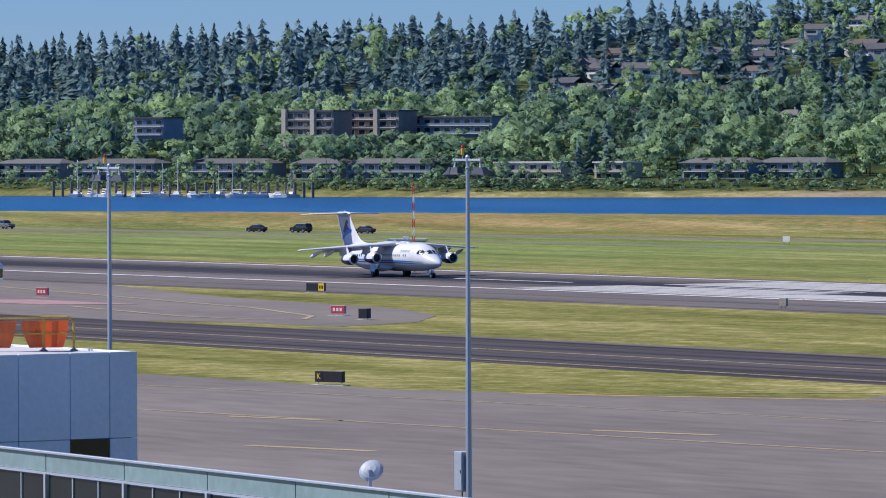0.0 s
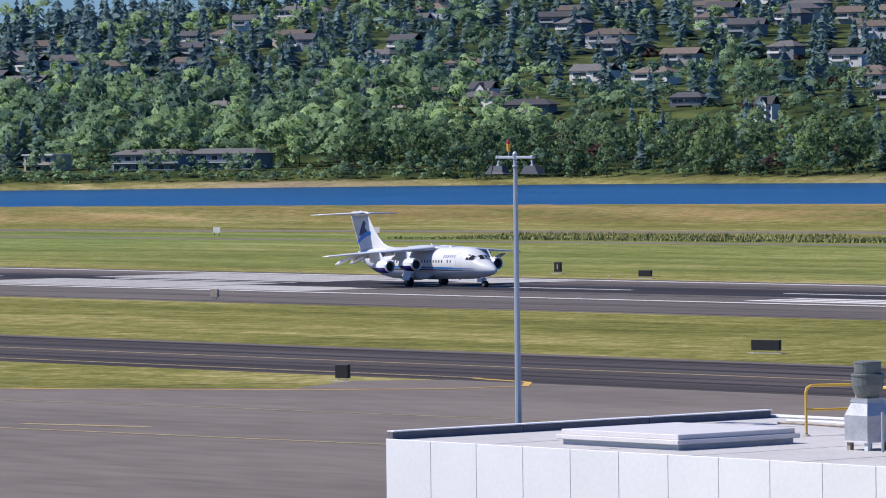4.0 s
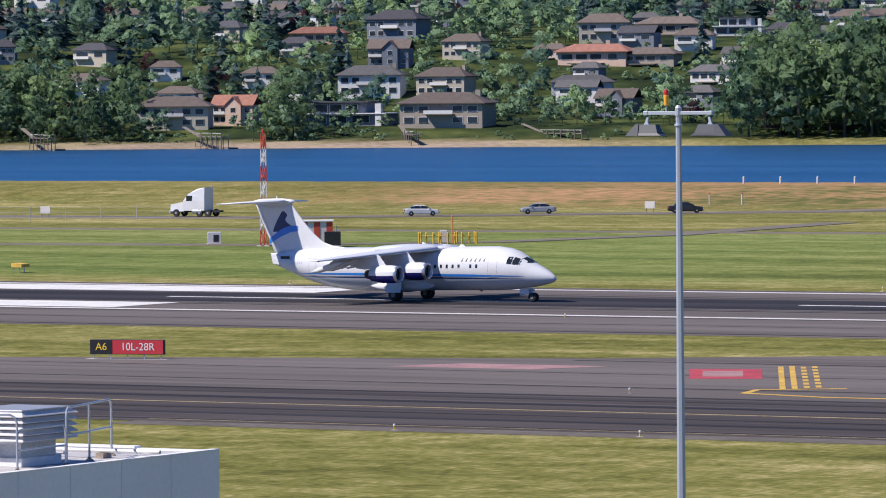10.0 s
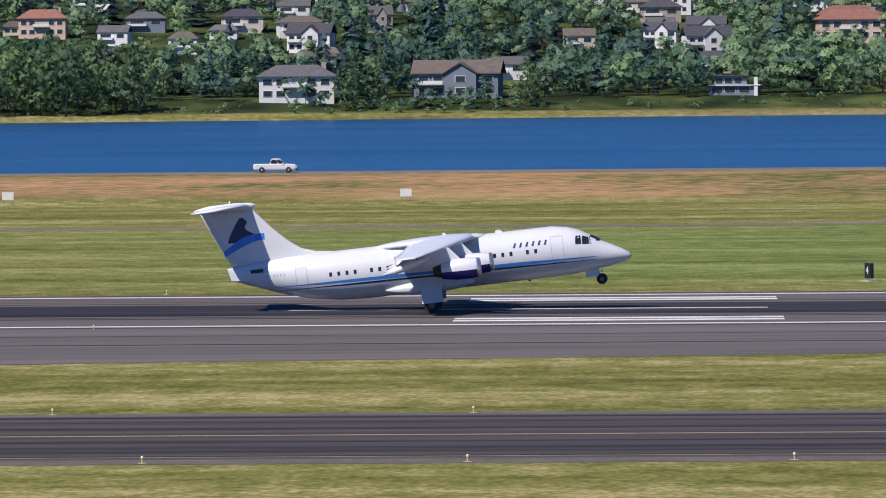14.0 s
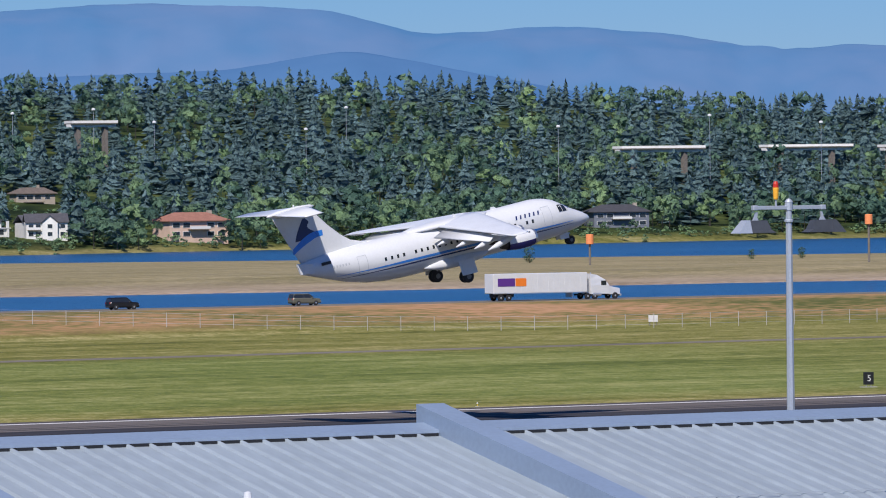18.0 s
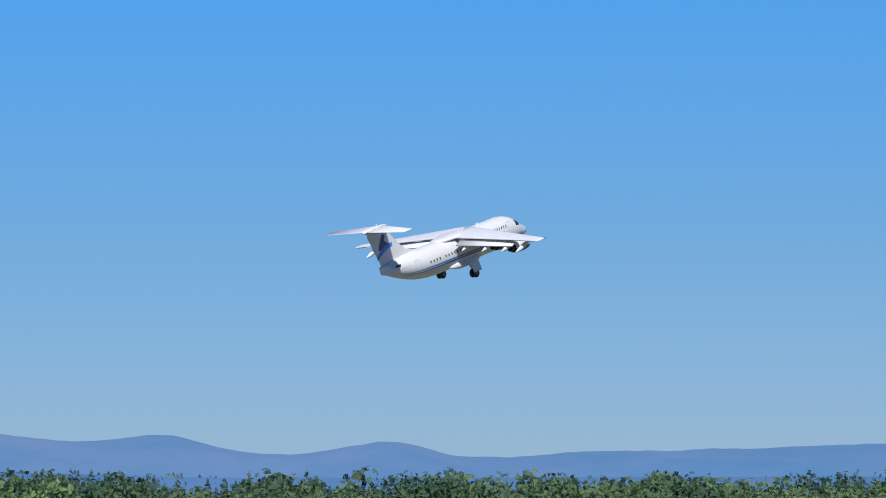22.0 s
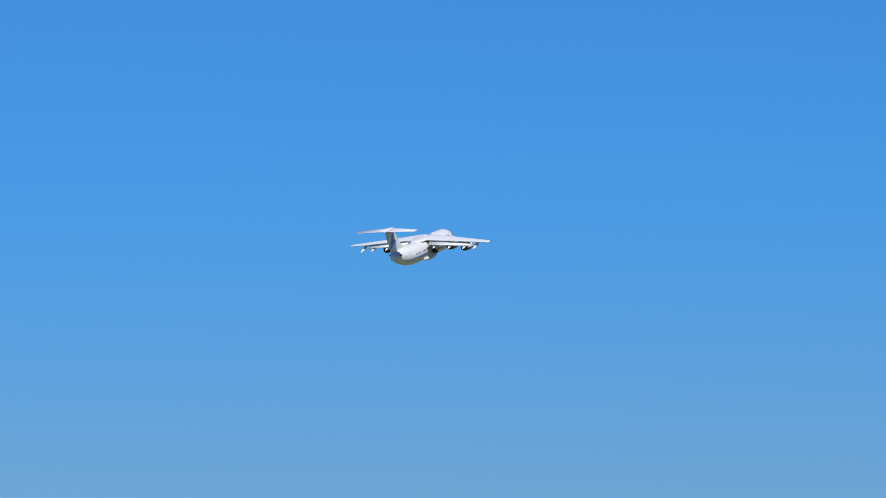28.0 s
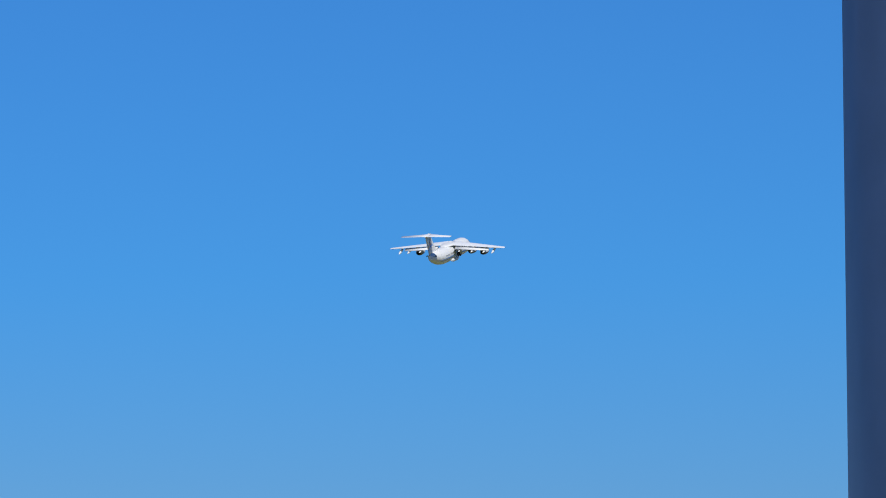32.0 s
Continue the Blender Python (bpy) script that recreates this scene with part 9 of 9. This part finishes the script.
def car(shape, color, label):
    """A car that drives along +x, on its wheels."""
    ln, wd, body, cabin, top = SHAPES[shape]
    ob = thing({"sedan": "car", "suv": "suv", "pickup": "pickup_truck"}[shape], label, "car")
    p, h = PAINTS[color], wd / 2
    rings = []
    for x, s, b in body:
        k = 0.9 if abs(x) == 0.5 else 1.0
        rings.append([(x * ln, y * k, z) for y, z in ((-h * 0.9, s), (-h, s + 0.2), (-h, b - 0.12), (-h * 0.93, b), (h * 0.93, b), (h, b - 0.12), (h, s + 0.2), (h * 0.9, s))])
    part("body", loft(rings), p, ob)
    z0 = body[1][2] - 0.03
    a, b, c, d = cabin
    lo = [(a * ln, -h * 0.92, z0), (d * ln, -h * 0.92, z0 - 0.02), (d * ln, h * 0.92, z0 - 0.02), (a * ln, h * 0.92, z0)]
    mid = [((a * 0.55 + b * 0.45) * ln, -h * 0.86, (z0 + top) / 2), ((d * 0.55 + c * 0.45) * ln, -h * 0.86, (z0 + top) / 2), ((d * 0.55 + c * 0.45) * ln, h * 0.86, (z0 + top) / 2), ((a * 0.55 + b * 0.45) * ln, h * 0.86, (z0 + top) / 2)]
    hi = [(b * ln, -h * 0.78, top - 0.1), (c * ln, -h * 0.78, top - 0.1), (c * ln, h * 0.78, top - 0.1), (b * ln, h * 0.78, top - 0.1)]
    part("window_glass", loft([lo, mid, hi]), M_GLASS, ob, "dark windows")
    part("roof", loft([[(b * ln - 0.06, -h * 0.8, top - 0.11), (c * ln + 0.06, -h * 0.8, top - 0.11), (c * ln + 0.06, h * 0.8, top - 0.11), (b * ln - 0.06, h * 0.8, top - 0.11)], [(b * ln + 0.15, -h * 0.7, top), (c * ln - 0.15, -h * 0.7, top), (c * ln - 0.15, h * 0.7, top), (b * ln + 0.15, h * 0.7, top)]]), p, ob)
    for s in (-1, 1):
        for q in ((a * 0.1 + d * 0.9, c, 0.05), (0.45 * a + 0.55 * d, 0.45 * b + 0.55 * c, 0.05), (a * 0.98 + d * 0.02, b, 0.07)):
            part("pillar", loft([[(q[0] * ln - q[2], s * h * 0.93, z0), (q[0] * ln + q[2], s * h * 0.93, z0), (q[0] * ln + q[2], s * h * 0.85, z0), (q[0] * ln - q[2], s * h * 0.85, z0)], [(q[1] * ln - q[2], s * h * 0.8, top - 0.1), (q[1] * ln + q[2], s * h * 0.8, top - 0.1), (q[1] * ln + q[2], s * h * 0.72, top - 0.1), (q[1] * ln - q[2], s * h * 0.72, top - 0.1)]]), p, ob)
        part("headlight", blk(ln * 0.47, ln * 0.497, s * h * 0.72 - 0.17, s * h * 0.72 + 0.17, body[-1][2] - 0.18, body[-1][2] + 0.02), M_LAMP, ob)
        part("taillight", blk(-ln * 0.503, -ln * 0.48, s * h * 0.78 - 0.12, s * h * 0.78 + 0.12, body[0][2] - 0.25, body[0][2] - 0.02), M_TAIL, ob)
        part("mirror", blk(d * ln * 0.72, d * ln * 0.72 + 0.14, s * h * 1.02 - 0.08, s * h * 1.02 + 0.08, z0 - 0.02, z0 + 0.14), p, ob)
        for x in (-0.3, 0.31):
            wheel_at(ob, x * ln, s * (h - 0.11), 0.34 if shape == "sedan" else 0.39)
    part("bumper", blk(ln * 0.46, ln * 0.508, -h * 0.82, h * 0.82, 0.32, 0.5, bevel=0.02), M_DARK, ob)
    part("bumper", blk(-ln * 0.508, -ln * 0.46, -h * 0.82, h * 0.82, 0.34, 0.52, bevel=0.02), M_DARK, ob)
    if shape == "pickup":
        part("load_bed", blk(-ln * 0.485, -ln * 0.14, -h * 0.8, h * 0.8, 1.1, 1.165), M_DARK, ob)
    return ob


def semi(cab_color, trailer, label, bars):
    """A tractor with a long box trailer, driving along +x; origin under its middle."""
    ob = thing("semi_truck", label, "truck")
    p = PAINTS[cab_color]
    part("hood", loft([[(9.0, -1.15, 0.7), (9.0, 1.15, 0.7), (9.0, 1.15, 2.0), (9.0, -1.15, 2.0)], [(11.2, -0.95, 0.7), (11.2, 0.95, 0.7), (11.2, 0.85, 1.6), (11.2, -0.85, 1.6)]]), p, ob)
    part("cab", loft([[(5.8, -1.2, 0.8), (9.1, -1.2, 0.8), (9.1, 1.2, 0.8), (5.8, 1.2, 0.8)], [(5.8, -1.2, 2.1), (9.1, -1.2, 2.1), (9.1, 1.2, 2.1), (5.8, 1.2, 2.1)], [(5.8, -1.15, 3.0), (8.4, -1.1, 3.0), (8.4, 1.1, 3.0), (5.8, 1.15, 3.0)], [(5.8, -1.1, 3.9), (7.0, -1.0, 3.7), (7.0, 1.0, 3.7), (5.8, 1.1, 3.9)]]), p, ob)
    part("windscreen", loft([[(9.06, -1.0, 2.12), (9.12, -1.0, 2.12), (9.12, 1.0, 2.12), (9.06, 1.0, 2.12)], [(8.44, -0.95, 2.95), (8.5, -0.95, 2.95), (8.5, 0.95, 2.95), (8.44, 0.95, 2.95)]]), M_GLASS, ob)
    for s in (-1, 1):
        part("side_window", blk(7.7, 8.6, s * 1.19 - 0.02, s * 1.19 + 0.02, 2.1, 2.8), M_GLASS, ob)
        part("fuel_tank", moved(lathe(((0.3, 0), (0.33, 0.02), (0.33, 1.5), (0.3, 1.52)), 12, "x"), Matrix.Translation((6.2, s * 0.95, 0.75))), M_GREY, ob)
        part("headlight", blk(11.1, 11.25, s * 0.7 - 0.15, s * 0.7 + 0.15, 1.0, 1.3), M_LAMP, ob)
        for x in (10.2, 6.6, 5.3, -8.6, -10.0):
            wheel_at(ob, x, s * 1.05, 0.5, 0.35)
    part("exhaust_stack", bar([(5.9, -1.0, 1.0), (5.9, -1.0, 4.1)], 0.08, 8), M_GREY, ob)
    part("chassis", blk(3.8, 10.6, -0.45, 0.45, 0.6, 0.85), M_DARK, ob)
    part("bumper", blk(11.1, 11.35, -1.1, 1.1, 0.4, 0.75, bevel=0.03), M_GREY, ob)
    t = part("trailer", blk(-11.4, 5.2, -1.28, 1.28, 1.15, 4.1, bevel=0.04), trailer, ob, "long box trailer")
    for s in (-1, 1):
        for k in range(18):
            part("rib", blk(-11.2 + k * 0.95, -11.15 + k * 0.95, s * 1.285 - 0.012, s * 1.285 + 0.012, 1.2, 4.05), trailer, t)
        part("base_rail", blk(-11.4, 5.2, s * 1.29 - 0.02, s * 1.29 + 0.02, 1.08, 1.22), M_GREY, t)
        if bars:
            part("livery_bar", blk(-10.6, -7.6, s * 1.305 - 0.01, s * 1.305 + 0.01, 2.2, 3.4), M_PURPLE, t)
            part("livery_bar", blk(-7.5, -5.6, s * 1.305 - 0.01, s * 1.305 + 0.01, 2.2, 3.4), M_ORNG, t)
    part("landing_leg", blk(2.6, 2.8, -0.9, 0.9, 0.35, 1.15), M_GREY, ob)
    part("axle_frame", blk(-10.8, -7.6, -0.9, 0.9, 0.55, 1.15), M_DARK, ob)
    return ob


def grain_truck(label):
    """A long-bonneted day cab with a ribbed hopper trailer on five axles, driving along +x."""
    ob = thing("semi_truck", label, "truck")
    p = PAINTS["blue"]
    part("hood", loft([[(9.3, -0.85, 0.9), (9.3, 0.85, 0.9), (9.3, 0.8, 2.05), (9.3, -0.8, 2.05)], [(11.0, -0.78, 0.9), (11.0, 0.78, 0.9), (11.0, 0.7, 1.85), (11.0, -0.7, 1.85)], [(11.25, -0.6, 0.9), (11.25, 0.6, 0.9), (11.25, 0.55, 1.6), (11.25, -0.55, 1.6)]]), p, ob)
    part("cab", loft([[(7.5, -1.1, 0.9), (9.3, -1.1, 0.9), (9.3, 1.1, 0.9), (7.5, 1.1, 0.9)], [(7.5, -1.1, 2.05), (9.3, -1.1, 2.05), (9.3, 1.1, 2.05), (7.5, 1.1, 2.05)], [(7.55, -1.0, 2.95), (8.9, -1.0, 2.95), (8.9, 1.0, 2.95), (7.55, 1.0, 2.95)], [(7.75, -0.9, 3.1), (8.7, -0.9, 3.1), (8.7, 0.9, 3.1), (7.75, 0.9, 3.1)]]), p, ob)
    part("windscreen", loft([[(9.28, -0.95, 2.1), (9.34, -0.95, 2.1), (9.34, 0.95, 2.1), (9.28, 0.95, 2.1)], [(8.93, -0.9, 2.9), (8.98, -0.9, 2.9), (8.98, 0.9, 2.9), (8.93, 0.9, 2.9)]]), M_GLASS, ob)
    part("grille", blk(11.25, 11.3, -0.5, 0.5, 0.95, 1.6), M_GREY, ob)
    part("bumper", blk(11.2, 11.5, -1.15, 1.15, 0.45, 0.8, bevel=0.04), M_GREY, ob)
    part("chassis", blk(4.9, 11.0, -0.4, 0.4, 0.7, 0.95), M_DARK, ob)
    for s in (-1, 1):
        part("side_window", blk(8.0, 8.75, s * 1.07 - 0.03, s * 1.07 + 0.03, 2.1, 2.75), M_GLASS, ob)
        part("fender", loft([[(x, s * 1.12 - 0.18, z), (x, s * 1.12 + 0.18, z), (x, s * 1.12 + 0.18, z + 0.1), (x, s * 1.12 - 0.18, z + 0.1)] for x, z in ((9.4, 0.85), (9.7, 1.15), (10.3, 1.22), (10.9, 1.1), (11.2, 0.85))]), p, ob)
        part("fuel_tank", moved(lathe(((0.3, 0), (0.33, 0.02), (0.33, 1.4), (0.3, 1.42)), 12, "x"), Matrix.Translation((7.6, s * 0.95, 0.72))), M_GREY, ob)
        part("exhaust_stack", bar([(7.35, s * 0.95, 1.0), (7.35, s * 0.95, 3.9)], 0.09, 8), M_GREY, ob)
        part("headlight", blk(11.05, 11.22, s * 0.9 - 0.14, s * 0.9 + 0.14, 1.1, 1.35), M_LAMP, ob)
        for x in (10.3, 6.6, 5.35, 3.6, -7.0, -8.5, -10.0, -11.4):
            wheel_at(ob, x, s * 1.02, 0.5, 0.35)
    t = part("trailer", loft([[(-12.1, y, z) for y, z in ((-0.9, 1.15), (0.9, 1.15), (1.28, 2.0), (1.28, 4.0), (-1.28, 4.0), (-1.28, 2.0))], [(5.6, y, z) for y, z in ((-0.9, 1.15), (0.9, 1.15), (1.28, 2.0), (1.28, 4.0), (-1.28, 4.0), (-1.28, 2.0))]]), M_CREAM, ob, "cream ribbed hopper trailer")
    part("tarp", loft([[(x, y, z) for y, z in ((-1.32, 3.95), (1.32, 3.95), (1.2, 4.15), (0, 4.28), (-1.2, 4.15))] for x in (-12.15, 5.65)]), M_STAIN, t, "rolled dark tarpaulin")
    for s in (-1, 1):
        for k in range(26):
            part("rib", blk(-11.9 + k * 0.69, -11.78 + k * 0.69, s * 1.3 - 0.05, s * 1.3 + 0.05, 1.9, 3.95), M_CREAM, t)
    for x in (5.0, -0.2, -6.0):
        part("hopper", loft([[(x - 2.2, -0.85, 1.16), (x + 0.4, -0.85, 1.16), (x + 0.4, 0.85, 1.16), (x - 2.2, 0.85, 1.16)], [(x - 1.5, -0.4, 0.7), (x - 0.4, -0.4, 0.7), (x - 0.4, 0.4, 0.7), (x - 1.5, 0.4, 0.7)]]), M_CREAM, t)
    part("axle_frame", blk(-11.9, -6.4, -0.8, 0.8, 0.55, 1.15), M_DARK, ob)
    return ob


def tractor_unit(label):
    ob = semi("white", PAINTS["white"], label, False)
    for c in list(ob.children):
        if c.name.split(".")[0] in ("trailer", "landing_leg", "axle_frame") or (c.name.startswith("wheel") and c.matrix_basis.translation.x < 0):
            for q in list(c.children):
                bpy.data.objects.remove(q)
            bpy.data.objects.remove(c)
    for c in ob.children:
        c.matrix_basis = Matrix.Translation((-7.7, 0, 0)) @ c.matrix_basis
    ob.name = "truck"
    return ob


LINE = [(x, y) for x, y in ROAD]


def lane(x, west):
    """Place and heading on the levee road at x, in the lane for that way."""
    for (x0, y0), (x1, y1) in zip(LINE, LINE[1:]):
        if x0 <= x <= x1:
            break
    y = y0 + (y1 - y0) * (x - x0) / (x1 - x0)
    h = math.atan2(y1 - y0, x1 - x0)
    s = 1.9 if west else -1.9
    return x - math.sin(h) * s, y + math.cos(h) * s, math.degrees(h) + (180 if west else 0)


TRAFFIC = []


def drives(ob, marks, line=None):
    """Keep for motions(): x at times, held at the same pace before and after."""
    TRAFFIC.append((ob, marks, line))


def perimeter(x):
    return float(np.interp(x, (-1500, -900, -560, -430, -100), (500, 556, 578, 596, 606)))


drives(car("sedan", "black", "black saloon car on the levee road"), ((0, -947), (1, -970)))
drives(car("suv", "black", "black off-road car on the levee road"), ((0, -935), (1, -952)))
drives(car("sedan", "dark", "dark saloon car on the levee road"), ((0, -918), (1, -938)))
drives(car("suv", "grey", "grey off-road car on the levee road"), ((0, -1018), (1, -1002)))
drives(car("suv", "white", "white off-road car heading down the road"), ((5, -641), (6, -664), (7, -685)))
drives(car("suv", "black", "black off-road car creeping along the perimeter road"), ((5, -564), (6, -555), (7, -553), (8, -547), (10, -535)), "perimeter")
drives(car("suv", "white", "white off-road car following the road east"), ((6, -575), (7, -555), (8, -533), (9, -512)))
drives(car("sedan", "dark", "dark saloon car heading down the road"), ((9, -458), (9.5, -469)))
drives(car("sedan", "white", "white saloon car with a dark stripe"), ((9, -412), (9.5, -402), (10, -393), (10.5, -384)))
drives(tractor_unit("white truck tractor without a trailer"), ((9, -403.5), (9.5, -412), (10, -421.5)))
drives(car("sedan", "silver", "silver saloon car on the levee road"), ((9.5, -374), (10.5, -386)))
drives(car("sedan", "dark", "dark saloon car climbing to the levee"), ((10, -364), (10.5, -355), (11, -345)))
drives(car("suv", "white", "white off-road car on the levee crest"), ((11.5, -258), (12, -272)))
drives(car("sedan", "grey", "grey saloon car on the levee crest"), ((12, -235), (12.5, -247.5)))
drives(car("sedan", "silver", "silver saloon car on the levee crest"), ((12, -194), (12.5, -207)))
drives(car("pickup", "white", "white pickup truck on the levee crest"), ((13.5, -63.8), (14, -53)))
drives(grain_truck("bright blue day-cab truck with a cream ribbed hopper trailer"), ((14, 70.5), (14.5, 59.3)))
drives(car("sedan", "green", "dark green car on the levee crest"), ((14, 47), (14.5, 57.5)))
drives(car("sedan", "white", "white saloon car on the levee crest"), ((16.5, 240.5), (17, 250.9)))
drives(car("sedan", "white", "white saloon car on the levee crest"), ((16.5, 263.3), (17, 273.2)))
drives(car("pickup", "white", "white pickup truck on the levee crest"), ((16.5, 302.9), (17.5, 323.9)))
drives(car("suv", "black", "black off-road car on the levee crest"), ((17, 356.9), (18, 378.3)))
drives(car("suv", "olive", "olive off-road car on the levee crest"), ((17.5, 397.6), (18, 408.4), (18.5, 419.2)))
drives(semi("white", PAINTS["white"], "white articulated truck with purple and orange bars", True), ((17.5, 440.9), (18, 451.4), (18.5, 461.8), (19, 472.3)))
drives(car("sedan", "black", "black saloon car on the levee crest"), ((16.5, 315.7), (17, 304)))
drives(car("sedan", "black", "black saloon car on the levee crest"), ((17, 378.2), (17.5, 367)))


def motions():
    plane_ob.scale = (1.015, 1, 1)
    walk(plane_ob, [(t, pose(x, y, z, 0, 0, h) @ pose(0, 0, 0, b, -p, 0)) for t, x, y, z, p, h, b in FLIGHT])
    for leg in legs:
        walk(leg, [(0, pose(0, 0, 0)), (12.2, pose(0, 0, 0)), (13.2, pose(0, 0, -0.3)), (14.5, pose(0, 0, -0.78)), (17, pose(0, 0, -0.68)), (24.5, pose(0, 0, -0.65)), (26.0, pose(0, 0, 0.5)), (27.3, pose(0, 0, 1.75)), (32, pose(0, 0, 1.75))])
    for leg in nose_legs:
        walk(leg, [(0, pose(0, 0, -0.18)), (11, pose(0, 0, -0.18)), (13, pose(0, 0, -0.1)), (20.8, pose(0, 0, -0.1)), (21.7, pose(0, 0, 0.7)), (22.5, pose(0, 0, 1.6)), (32, pose(0, 0, 1.6))])
    for ob, marks, line in TRAFFIC:
        t = [m[0] for m in marks]
        x = [m[1] for m in marks]
        v0, v1 = (x[1] - x[0]) / (t[1] - t[0]), (x[-1] - x[-2]) / (t[-1] - t[-2])
        rows = []
        for s in [0.0] + [float(q) for q in np.arange(1, 32, 1.0)] + [32.0]:
            px = x[0] + v0 * (s - t[0]) if s < t[0] else x[-1] + v1 * (s - t[-1]) if s > t[-1] else float(np.interp(s, t, x))
            if line == "perimeter":
                px = min(px, -480.0)
                qx, qy, h = px, perimeter(px), 4.0
                rows.append((s, pose(qx, qy, float(land(qx, qy)) + 0.07, 0, 0, h)))
                continue
            px = max(-1400.0, min(1150.0, px))
            qx, qy, h = lane(px, v1 < 0)
            rows.append((s, pose(qx, qy, float(land(qx, qy)) + 0.13, 0, 0, h)))
        walk(ob, rows)


motions()
